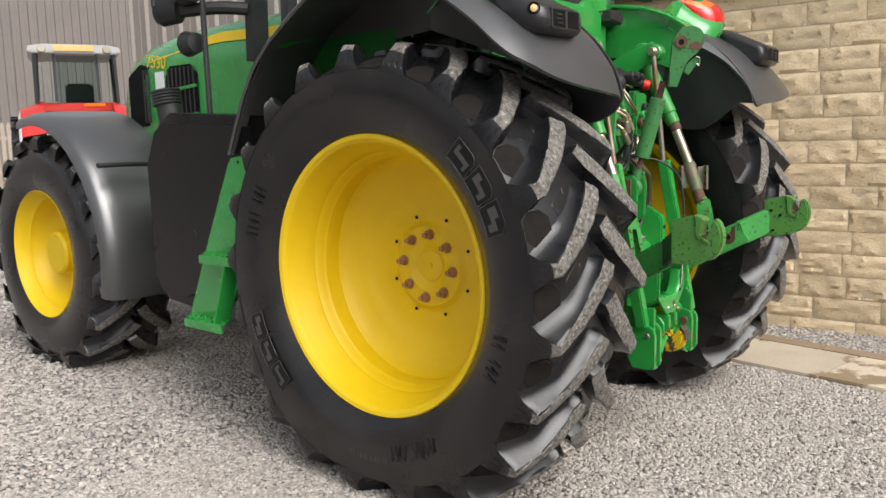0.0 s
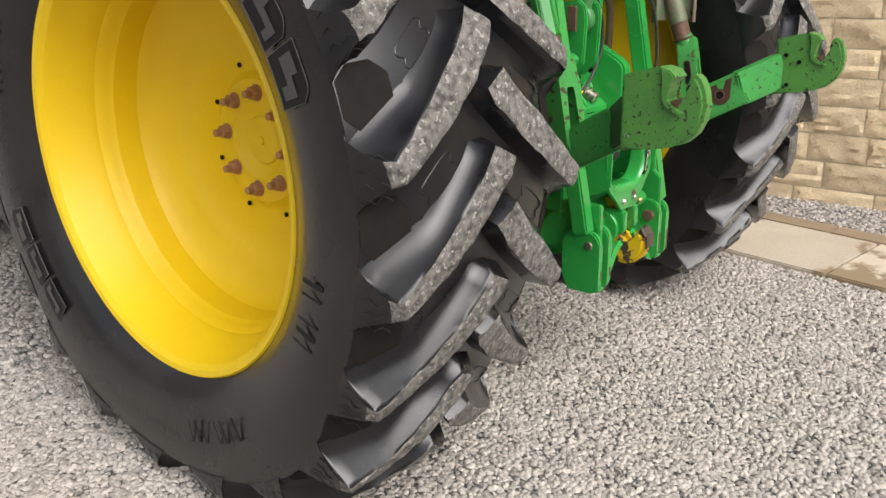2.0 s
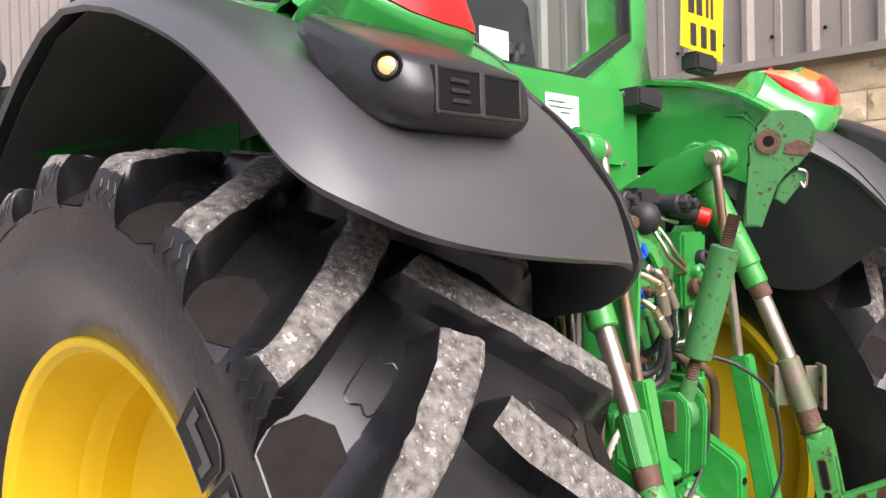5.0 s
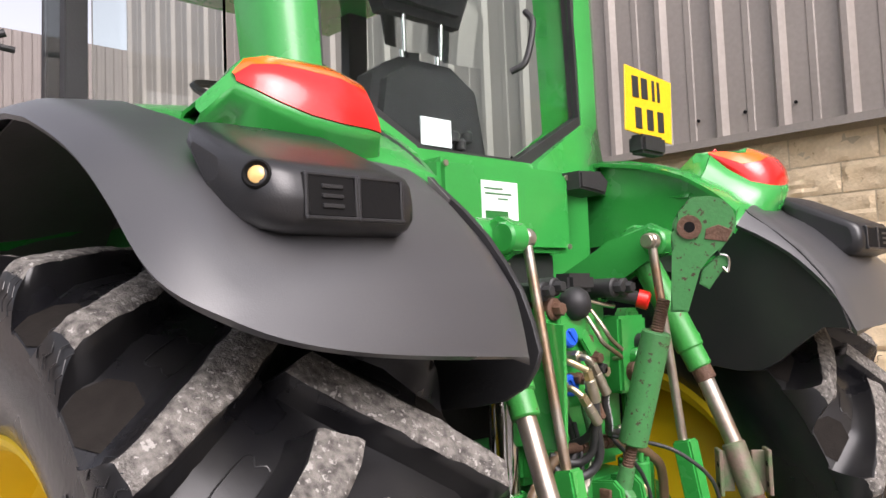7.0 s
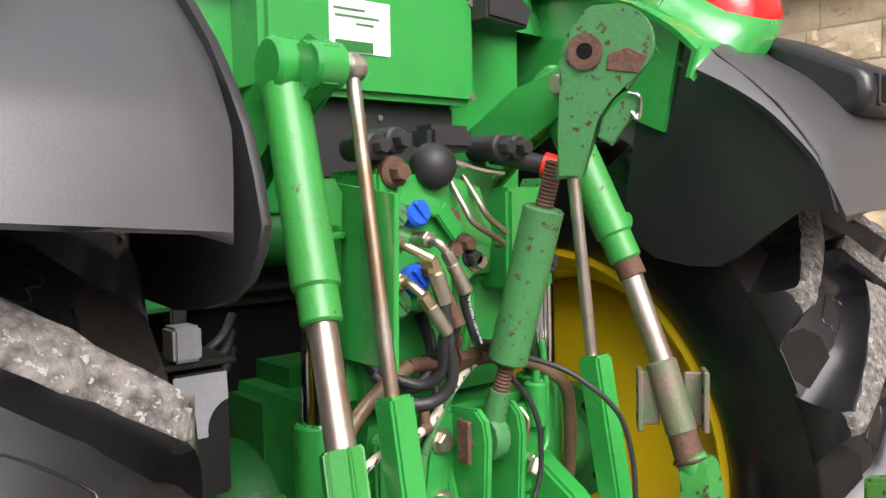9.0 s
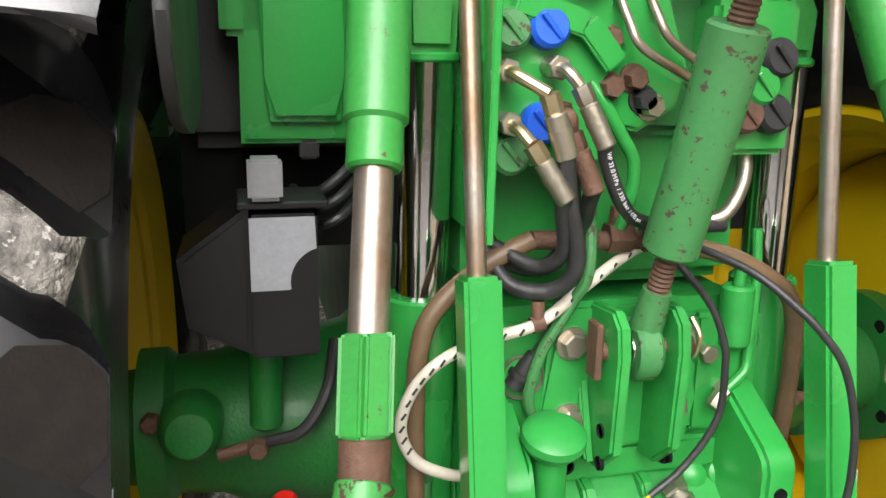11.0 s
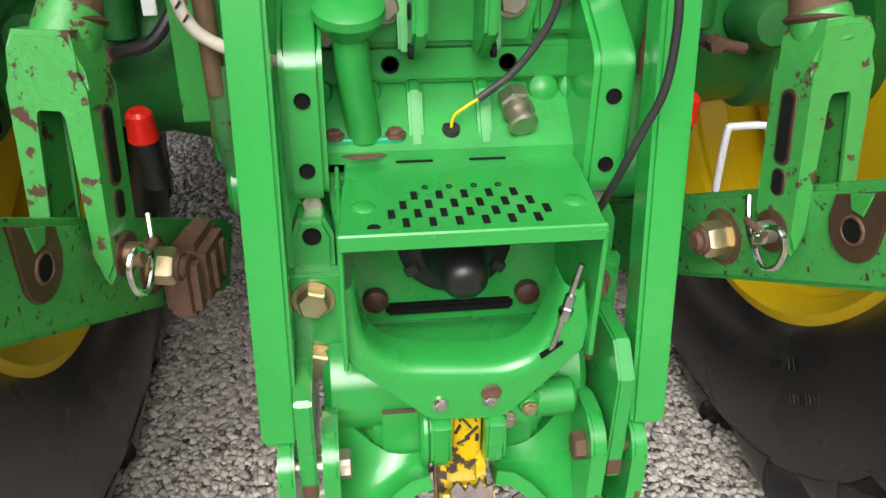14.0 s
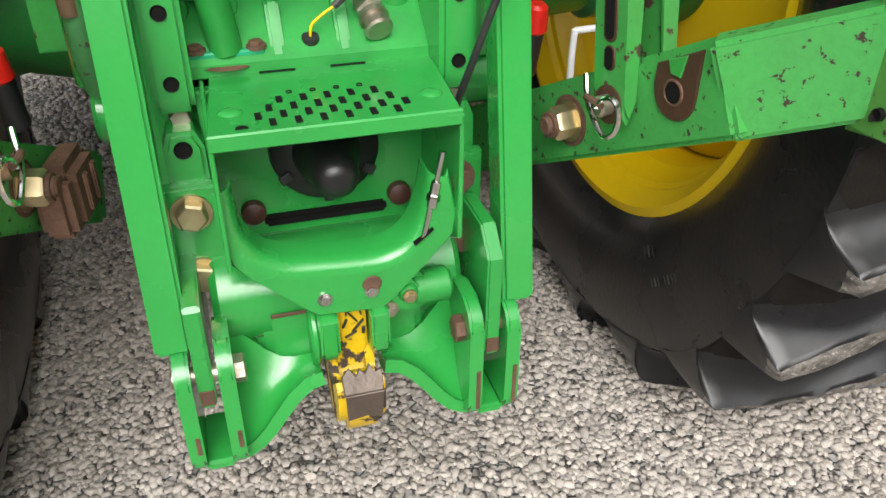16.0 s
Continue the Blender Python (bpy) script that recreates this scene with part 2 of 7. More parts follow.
def gravel(name, size):
    """A bed of small angular chips: a tone for each chip, dark gaps, relief."""
    m = bpy.data.materials.new(name)
    m.use_nodes = True
    n, link = m.node_tree.nodes, m.node_tree.links.new
    b = n["Principled BSDF"]
    src = n.new("ShaderNodeTexCoord").outputs["Object"]
    warp = n.new("ShaderNodeTexNoise")
    warp.inputs["Scale"].default_value, warp.inputs["Detail"].default_value = 40, 2
    link(src, warp.inputs["Vector"])
    push = n.new("ShaderNodeVectorMath")
    push.operation, push.inputs[1].default_value = "MULTIPLY_ADD", (0.012, 0.012, 0.012)
    link(warp.outputs["Color"], push.inputs[0])
    link(src, push.inputs[2])
    cell, gap = n.new("ShaderNodeTexVoronoi"), n.new("ShaderNodeTexVoronoi")
    gap.feature = "DISTANCE_TO_EDGE"
    for q in (cell, gap):
        q.inputs["Scale"].default_value = 1 / size
        link(push.outputs[0], q.inputs["Vector"])
    tone = n.new("ShaderNodeSeparateColor")
    link(cell.outputs["Color"], tone.inputs["Color"])
    ramp = n.new("ShaderNodeValToRGB")
    ramp.color_ramp.elements[0].color, ramp.color_ramp.elements[1].color = (0.20, 0.185, 0.175, 1), (0.56, 0.535, 0.51, 1)
    link(tone.outputs[0], ramp.inputs["Fac"])
    edge = n.new("ShaderNodeMapRange")
    edge.inputs["From Max"].default_value, edge.inputs["To Min"].default_value = 0.14, 0.22
    link(gap.outputs["Distance"], edge.inputs["Value"])
    mix = n.new("ShaderNodeVectorMath")
    mix.operation = "SCALE"
    link(ramp.outputs["Color"], mix.inputs[0])
    link(edge.outputs[0], mix.inputs["Scale"])
    link(mix.outputs[0], b.inputs["Base Color"])
    b.inputs["Roughness"].default_value = 0.85
    bump = n.new("ShaderNodeBump")
    bump.inputs["Strength"].default_value, bump.inputs["Distance"].default_value = 0.9, 0.010
    top = n.new("ShaderNodeMath")
    top.operation = "MULTIPLY_ADD"
    top.inputs[1].default_value = 0.6
    link(tone.outputs[1], top.inputs[0])
    link(edge.outputs[0], top.inputs[2])
    link(top.outputs[0], bump.inputs["Height"])
    link(bump.outputs[0], b.inputs["Normal"])
    return m


GROUND = gravel("gravel_bed", 0.019)
GLASS = glass("cab_glass", (0.86, 0.93, 0.91))
DARK_GLASS = glass("smoked_cab_glass", (0.42, 0.52, 0.50))
ROOF_GREY = mat("grey_roof_plastic", (0.42, 0.42, 0.41), (0.34, 0.34, 0.33), 0.45, bump=0.05)
SEAT = mat("black_seat_fabric", (0.011, 0.011, 0.012), (0.018, 0.018, 0.018), 0.85, scale=20, fine=300, bump=0.4)
WRAP = glass("clear_plastic_wrap", (0.85, 0.87, 0.87), 0.15)


# ---- mesh tools ----
class Geo:
    """Gathers vertices and faces, with a material slot for each face."""

    def __init__(self):
        self.v, self.f, self.m = [], [], []
        self.soft = False

    def rounds(self, bevel):
        """Wide bevels are rounded, and their flats keep flat shading."""
        self.soft = self.soft or bevel >= 0.003
        return 2 if bevel >= 0.003 else 1

    def add(self, verts, faces, slot=0):
        k = len(self.v)
        self.v += [tuple(p) for p in verts]
        self.f += [tuple(i + k for i in q) for q in faces]
        self.m += [slot] * len(faces)
        return self

    def grid(self, rows, slot=0, wrap_u=False, wrap_v=False):
        nu, nv = len(rows), len(rows[0])
        faces = []
        for i in range(nu if wrap_u else nu - 1):
            for j in range(nv if wrap_v else nv - 1):
                a, b = i, (i + 1) % nu
                c, d = j, (j + 1) % nv
                faces.append((a * nv + c, b * nv + c, b * nv + d, a * nv + d))
        return self.add([p for r in rows for p in r], faces, slot)

    def box(self, c, size, rot=None, bevel=0.004, slot=0):
        bm = bmesh.new()
        bmesh.ops.create_cube(bm, size=1)
        for v in bm.verts:
            v.co = Vector((v.co.x * size[0], v.co.y * size[1], v.co.z * size[2]))
        if bevel:
            bmesh.ops.bevel(bm, geom=bm.edges[:], offset=min(bevel, min(size) * 0.3), segments=self.rounds(bevel), affect="EDGES")
        m = Matrix.Translation(c) @ (rot.to_4x4() if rot else Matrix())
        bm.verts.index_update()
        self.add([m @ v.co for v in bm.verts], [[v.index for v in q.verts] for q in bm.faces], slot)
        bm.free()
        return self

    def bar(self, a, b, w, h, bevel=0.004, slot=0, up=(0, 0, 1)):
        """A rectangular bar from a to b, w across and h along up."""
        a, b = Vector(a), Vector(b)
        z = (b - a).normalized()
        x = Vector(up).cross(z)
        x = x.normalized() if x.length > 1e-4 else Vector((1, 0, 0))
        y = z.cross(x)
        rot = Matrix((x, y, z)).transposed()
        return self.box((a + b) / 2, (w, h, (b - a).length), rot, bevel, slot)

    def lathe(self, profile, centre, axis, n=32, slot=0, closed=False, start=0.0, sweep=360.0):
        """profile: rows of (along, radius)."""
        z = Vector(axis).normalized()
        x = z.orthogonal().normalized() if abs(z.x) < 0.9 else Vector((0, -1, 0))
        x = (x - x.dot(z) * z).normalized()
        y = z.cross(x)
        c = Vector(centre)
        full = abs(sweep - 360) < 1e-6
        rows = []
        for i in range(n if full else n + 1):
            a = radians(start + sweep * i / n)
            d = x * math.cos(a) + y * math.sin(a)
            rows.append([c + z * s + d * r for s, r in profile])
        return self.grid(rows, slot, wrap_u=full, wrap_v=closed)

    def cyl(self, a, b, r, r2=None, n=18, slot=0, chamfer=0.0):
        a, b = Vector(a), Vector(b)
        l, r2 = (b - a).length, r if r2 is None else r2
        k = min(chamfer, l * 0.3, r * 0.5, r2 * 0.5)
        prof = [(0, 0), (0, r - k), (k, r), (l - k, r2), (l, r2 - k), (l, 0)] if k else [(0, 0), (0, r), (l, r2), (l, 0)]
        return self.lathe(prof, a, b - a, n, slot)

    def hexa(self, c, axis, r, h, slot=0):
        z = Vector(axis).normalized()
        return self.lathe([(0, 0), (0, r), (h * 0.85, r), (h, r * 0.86), (h, 0)], c, z, 6, slot)

    def tube(self, points, r, n=10, slot=0, steps=6):
        pts = smooth_line(points, steps)
        rows, side = [], None
        for i, p in enumerate(pts):
            d = (pts[min(i + 1, len(pts) - 1)] - pts[max(i - 1, 0)]).normalized()
            side = d.orthogonal().normalized() if side is None else (side - side.dot(d) * d).normalized()
            o = d.cross(side)
            rows.append([p + (side * math.cos(2 * math.pi * k / n) + o * math.sin(2 * math.pi * k / n)) * r for k in range(n)])
        self.grid(rows, slot, wrap_v=True)
        k = len(self.v)
        self.f += [tuple(range(k - n, k)), tuple(range(k - n * len(pts) + n - 1, k - n * len(pts) - 1, -1))]
        self.m += [slot, slot]
        return self

    def plate(self, outline, origin, u, v, thick, bevel=0.0, slot=0):
        """A flat plate: outline in (u, v) from origin, thick along u x v, centred."""
        o, u, v = Vector(origin), Vector(u).normalized(), Vector(v).normalized()
        w = u.cross(v).normalized() * thick / 2
        n = len(outline)
        area = sum(outline[i][0] * outline[(i + 1) % n][1] - outline[(i + 1) % n][0] * outline[i][1] for i in range(n))
        pts = [o + u * a + v * b for a, b in (outline if area > 0 else outline[::-1])]
        verts = [p - w for p in pts] + [p + w for p in pts]
        faces = [tuple(range(n - 1, -1, -1)), tuple(range(n, 2 * n))]
        faces += [(i, (i + 1) % n, n + (i + 1) % n, n + i) for i in range(n)]
        bm = bmesh.new()
        vs = [bm.verts.new(p) for p in verts]
        for q in faces:
            bm.faces.new([vs[i] for i in q])
        if bevel:
            bm.verts.index_update()
            rim = [e for e in bm.edges if (e.verts[0].index < n) == (e.verts[1].index < n)]
            bmesh.ops.bevel(bm, geom=rim, offset=bevel, segments=self.rounds(bevel), affect="EDGES")
        bm.verts.index_update()
        self.add([q.co.copy() for q in bm.verts], [[q.index for q in p.verts] for p in bm.faces], slot)
        bm.free()
        return self

    def sheet(self, rows, thick, slot=0):
        """A curved sheet over a grid of points, with thickness."""
        nu, nv = len(rows), len(rows[0])
        inner = []
        for i in range(nu):
            r = []
            for j in range(nv):
                du = Vector(rows[min(i + 1, nu - 1)][j]) - Vector(rows[max(i - 1, 0)][j])
                dv = Vector(rows[i][min(j + 1, nv - 1)]) - Vector(rows[i][max(j - 1, 0)])
                nn = du.cross(dv)
                nn = nn.normalized() if nn.length > 1e-9 else Vector((0, 0, 1))
                r.append(Vector(rows[i][j]) - nn * thick)
            inner.append(r)
        self.grid(rows, slot)
        self.grid([r[::-1] for r in inner], slot)
        edge = lambda a, b: self.grid([a, b], slot)  # noqa: E731
        edge(inner[0], rows[0])
        edge(rows[-1], inner[-1])
        edge([r[0] for r in rows], [r[0] for r in inner])
        edge([r[-1] for r in inner], [r[-1] for r in rows])
        return self

    def mirrored(self):
        """The same, mirrored across x = 0."""
        g = Geo()
        g.v = [(-x, y, z) for x, y, z in self.v]
        g.f = [q[::-1] for q in self.f]
        g.m = self.m[:]
        g.soft = self.soft
        return g

    def mesh(self, name, materials, smooth=35):
        seen, to, verts = {}, [], []
        for p in self.v:
            k = (round(p[0], 5), round(p[1], 5), round(p[2], 5))
            if k not in seen:
                seen[k] = len(verts)
                verts.append(p)
            to.append(seen[k])
        faces, slots = [], []
        for q, slot in zip(self.f, self.m):
            q = [to[i] for i in q]
            q = [a for a, b in zip(q, q[1:] + q[:1]) if a != b]
            if len(set(q)) > 2:
                faces.append(q)
                slots.append(slot)
        me = bpy.data.meshes.new(name)
        me.from_pydata(verts, [], faces)
        for m in materials if isinstance(materials, (list, tuple)) else [materials]:
            me.materials.append(m)
        me.polygons.foreach_set("material_index", slots)
        if smooth:
            me.shade_smooth()
            me.set_sharp_from_angle(angle=radians(smooth))
        me.update()
        return me


def smooth_line(points, steps=6):
    p = [Vector(q) for q in points]
    if len(p) < 3:
        return p
    p = [p[0] * 2 - p[1]] + p + [p[-1] * 2 - p[-2]]
    out = []
    for i in range(1, len(p) - 2):
        a, b, c, d = p[i - 1:i + 3]
        for k in range(steps):
            t = k / steps
            out.append(0.5 * (2 * b + (c - a) * t + (2 * a - 5 * b + 4 * c - d) * t * t + (3 * b - a - 3 * c + d) * t ** 3))
    return out + [p[-2]]


def part(name, geo, material, parent, label="", smooth=35):
    """Links a Geo or a mesh as one mesh object under a thing or under a part."""
    me = geo.mesh(name, material, smooth) if isinstance(geo, Geo) else geo
    ob = new(name, me)
    ob.parent = parent
    if isinstance(geo, Geo) and geo.soft:
        ob.modifiers.new("flat_faces", "WEIGHTED_NORMAL").keep_sharp = True
    return tagged(ob, label)


def thing(name, label, category, group="", at=(0, 0, 0), kind=""):
    ob = new(name)
    ob.location = at
    return tagged(ob, label, category, group, kind)


def words(text, size, m, material, name, parent, depth=0.001):
    """Writing as a mesh, at the pose m."""
    cu = bpy.data.curves.new(name, "FONT")
    cu.body, cu.size, cu.extrude, cu.align_x, cu.align_y = text, size, depth, "CENTER", "CENTER"
    ob = bpy.data.objects.new(name, cu)
    me = bpy.data.meshes.new_from_object(ob)
    bpy.data.objects.remove(ob)
    me.materials.clear()
    me.materials.append(material)
    me.transform(m)
    out = new(name, me)
    out.parent = parent
    return out


def arc(cx, cy, r, a0, a1, n=8):
    return [(cx + r * math.cos(radians(a0 + (a1 - a0) * i / n)), cy + r * math.sin(radians(a0 + (a1 - a0) * i / n))) for i in range(n + 1)]


X, Y, Z = Vector((1, 0, 0)), Vector((0, 1, 0)), Vector((0, 0, 1))
rng = random.Random(7)


# ---- ground, wall, sheds ----
def rise(y):
    """The yard climbs gently ahead of the tractor."""
    return 0.022 * min(max(y - 0.5, 0.0), 25.0)


def build_ground():
    g = Geo()
    ring = [0, 0.5, 1, 1.5, 2, 3, 4, 5, 6, 8, 10, 12, 14, 16, 18, 20, 24, 30, 60, 90, 400, 1500]
    rows = [[(r * math.cos(2 * math.pi * k / 48), r * math.sin(2 * math.pi * k / 48), rise(r * math.sin(2 * math.pi * k / 48)) - 0.0065) for k in range(48)] for r in ring[1:]]
    g.grid(rows, wrap_v=True)
    g.add([(0, 0, -0.0065)] + rows[0], [(0, i + 1, (i + 1) % 48 + 1) for i in range(48)])
    tagged(new("ground", g.mesh("ground", GROUND)), "pale grey gravel yard in front of the barn", "ground", kind="structure")


def pebbles(name, zones, seed, label):
    """Many angular stone chips as one mesh; zones: rows of x0, x1, y0, y1, how many to the square metre, size."""
    r = np.random.RandomState(seed)
    place, size = [], []
    for x0, x1, y0, y1, dense, s in zones:
        n = int((x1 - x0) * (y1 - y0) * dense)
        place.append(np.c_[r.uniform(x0, x1, n), r.uniform(y0, y1, n), r.uniform(-0.004, 0.002, n)])
        size.append(s * r.uniform(0.55, 1.35, n))
    place, size = np.concatenate(place), np.concatenate(size)
    place[:, 2] += 0.022 * np.clip(place[:, 1] - 0.5, 0, 25)
    n = len(place)
    turn = np.arange(5) * 2 * np.pi / 5
    low = np.c_[np.cos(turn), np.sin(turn), np.full(5, -0.9)]
    high = np.c_[0.70 * np.cos(turn), 0.70 * np.sin(turn), np.full(5, 0.55)]
    v = np.r_[low, high][None] * 0.5 * r.uniform(0.78, 1.2, (n, 10, 3))
    v *= (np.c_[r.uniform(0.95, 1.45, n), r.uniform(0.75, 1.1, n), r.uniform(0.32, 0.55, n)] * size[:, None])[:, None]
    q = r.normal(size=(n, 4)) * (1, 0.12, 0.12, 1)
    q /= np.linalg.norm(q, axis=1)[:, None]
    w, x, y, z = q.T
    rot = np.stack([1 - 2 * (y * y + z * z), 2 * (x * y - z * w), 2 * (x * z + y * w), 2 * (x * y + z * w), 1 - 2 * (x * x + z * z), 2 * (y * z - x * w),
                    2 * (x * z - y * w), 2 * (y * z + x * w), 1 - 2 * (x * x + y * y)], 1).reshape(n, 3, 3)
    v = np.einsum("nij,nkj->nki", rot, v) + place[:, None]
    faces = np.array([0, 1, 6, 5, 1, 2, 7, 6, 2, 3, 8, 7, 3, 4, 9, 8, 4, 0, 5, 9, 5, 6, 7, 8, 9])
    f = (faces[None] + 10 * np.arange(n)[:, None]).reshape(-1)
    me = bpy.data.meshes.new(name)
    me.vertices.add(10 * n)
    me.vertices.foreach_set("co", v.ravel())
    me.loops.add(len(f))
    me.loops.foreach_set("vertex_index", f.astype(np.int32))
    me.polygons.add(6 * n)
    me.polygons.foreach_set("loop_start", (np.array([0, 4, 8, 12, 16, 20])[None] + 25 * np.arange(n)[:, None]).ravel().astype(np.int32))
    me.materials.append(PEBBLE)
    me.update(calc_edges=True)
    me.validate()
    tagged(new(name, me), label, "gravel", kind="stuff")


WALL_AT, WALL_AZ, WALL_UP = (2.60, -0.75, 0.076), -3.0, 0.0
WALL_M = Matrix.Translation(WALL_AT) @ Matrix.Rotation(radians(-WALL_AZ), 4, "Z") @ Matrix.Rotation(radians(WALL_UP), 4, "X")
COURSE, LEDGE = 0.1554, 2.364


def stone_mesh(i, length):
    """A split-faced block: its face looks along -x, its length runs along y."""
    r = random.Random(40 + i)
    g, nu, nv = Geo(), 14, 7
    h = COURSE - 0.008
    rows = []
    for a in range(nu + 1):
        row = []
        for b in range(nv + 1):
            edge = a in (0, nu) or b in (0, nv)
            y, z = -length / 2 + length * a / nu, h * b / nv
            d = 0.010 + r.uniform(0, 0.006) if edge else max(0.009, 0.019 + 0.014 * noise.noise(Vector((y * 9 + i * 3.1, z * 14, i))) + 0.010 * noise.noise(Vector((y * 27, z * 40, i + 7))) + r.uniform(-0.002, 0.002))
            row.append((-d, y + (0 if edge else r.uniform(-0.008, 0.008)), z))
        rows.append(row)
    g.grid([w[::-1] for w in rows])
    back = [[(0.06, p[1], p[2]) for p in w] for w in rows]
    ring = [rows[0], rows[-1], [w[0] for w in rows], [w[-1] for w in rows]]
    deep = [back[0], back[-1], [w[0] for w in back], [w[-1] for w in back]]
    for k, (a, b) in enumerate(zip(ring, deep)):
        a, b = [a[0], a[-1]], [b[0], b[-1]]
        g.grid([a, b] if k in (0, 3) else [b, a])
    return g.mesh("stone", STONE, 24)


def build_wall():
    g = Geo().box((0.16, 1.0, LEDGE / 2 - 0.35), (0.24, 13.0, LEDGE + 0.7), bevel=0)
    wall = tagged(new("wall_east", g.mesh("wall_east", MORTAR)), "buff split-faced sandstone block wall of the barn", "wall", kind="structure")
    wall.matrix_world = WALL_M
    lengths = (0.30, 0.36, 0.42, 0.46, 0.38, 0.33)
    meshes = [(stone_mesh(i, lengths[i % 6]), lengths[i % 6]) for i in range(12)]
    r = random.Random(11)
    for c in range(-3, int(LEDGE / COURSE)):
        y = -3.4 + r.uniform(0, 0.3)
        while y < 3.0:
            me, l = meshes[r.randrange(12)]
            ob = new("stone", me)
            ob.parent = wall
            ob.location = (0.051, y + l / 2, c * COURSE + 0.005)
            y += l + 0.008
    return wall


def cladding(name, length, height, pitch, depth, material, m, label, screws=False):
    """Ribbed sheet that looks along -x, its length along y, its foot at z = 0."""
    g, prof = Geo(), []
    y = -length / 2
    while y < length / 2:
        for dy, dx in ((0, 0), (pitch * 0.32, 0), (pitch * 0.34, -0.006), (pitch * 0.44, -0.006), (pitch * 0.46, 0), (pitch * 0.76, 0), (pitch * 0.84, -depth), (pitch * 0.93, -depth)):
            prof.append((dx, y + dy))
        y += pitch
    g.sheet([[(x, q, 0) for x, q in prof], [(x, q, height) for x, q in prof]], 0.003)
    ob = tagged(new(name, g.mesh(name, material, 20)), label, "cladding", kind="structure")
    ob.matrix_world = m
    return ob


def build_surroundings():
    build_ground()
    wall = build_wall()
    clad = cladding("cladding_east", 14, 4.2, 0.33, 0.034, CLAD, WALL_M @ Matrix.Translation((-0.02, 1.0, LEDGE + 0.02)), "grey ribbed steel cladding above the stone wall")
    g = Geo().plate([(0, 0), (-0.07, -0.012), (-0.07, -0.05), (-0.064, -0.05), (-0.064, -0.006), (0, 0.006)], (0.02, 0.0, 0.010), X, Z, 13.8)
    g.box((0.06, 0.0, 0.0), (0.12, 13.8, 0.03), None, 0)
    part("drip_flashing", g, FLASHING, clad)
    for k in range(34):
        for up in (0.12,):
            g = Geo().cyl((-0.004, -4.4 + 0.33 * k * 0.8, up), (-0.012, -4.4 + 0.33 * k * 0.8, up), 0.009, n=8)
            part("screw", g, DARK, clad)
    # the paving strip between the yard and the wall
    paving = Geo().box((0.37, 0, -0.03), (0.72, 7, 0.05), bevel=0)
    pave = tagged(new("pavement", paving.mesh("pavement", MORTAR)), "strip of pale sandstone paving slabs beside the gravel", "pavement", kind="structure")
    pave.matrix_world = pose(1.405, -0.84, 0.0, 0, 0, -8.6)
    y, r = -3.4, random.Random(5)
    for row, (x0, x1, first) in enumerate(((0.0, 0.580, -0.06), (0.588, 0.735, 0.35))):
        y = first - 4 * 0.78
        k = 0
        while y < 3.4:
            l = (0.78, 0.62, 0.90)[(k + row) % 3] if not (first - 0.01 < y < first + 0.01) else 0.74
            g = Geo().box(((x0 + x1) / 2, y + l / 2, 0.0), (x1 - x0 - 0.008, l - 0.010, 0.036), bevel=0.006)
            part("paving_slab", g, SLAB_BROWN if row else SLAB, pave).location.z = r.uniform(-0.003, 0.003)
            y += l
            k += 1
    # the far barn behind the red tractor
    far = cladding("cladding_north", 70, 10.0, 0.27, 0.035, CLAD_DARK, pose(6, 17.0, -0.3, 0, 0, 90) @ pose(0, 0, 0, 0, 0, 180), "brown ribbed steel cladding of a far barn")
    far.matrix_world = pose(6, 24.0, rise(24) - 0.3, 0, 0, -90)
    fence = thing("fence", "weathered pale timber picket fence before the far barn", "fence")
    fence.location = (2.2, 20.5, rise(20.5) - 0.1)
    board = Geo().plate([(-0.05, 0), (0.05, 0), (0.05, 1.75), (0, 1.82), (-0.05, 1.75)], (0, 0, 0), X, Z, 0.022).mesh("board", FENCE)
    for k in range(46):
        b = part("board", board, None, fence)
        b.location = (-2.2 + 0.16 * k, 0, 0)
    for z in (0.5, 1.4):
        part("rail", Geo().box((1.5, 0.035, z), (7.6, 0.04, 0.09)), FENCE, fence)


def build_light_walls():
    """Plain unseen walls, added to steer reflections and bounce light into the yard."""
    for k, (c, size) in enumerate((((-4, -14.0, 1.9), (40, 0.3, 4.2)), ((-16.0, 4.0, 0.75), (0.3, 34, 1.9)))):
        ob = new("unseen_wall_south" if k == 0 else "unseen_wall_west", Geo().box(c, size, None, 0).mesh("wall", MORTAR if k == 0 else CLAD_DARK))
        tagged(ob, "plain unseen wall added for bounce and reflections", "wall", kind="structure")


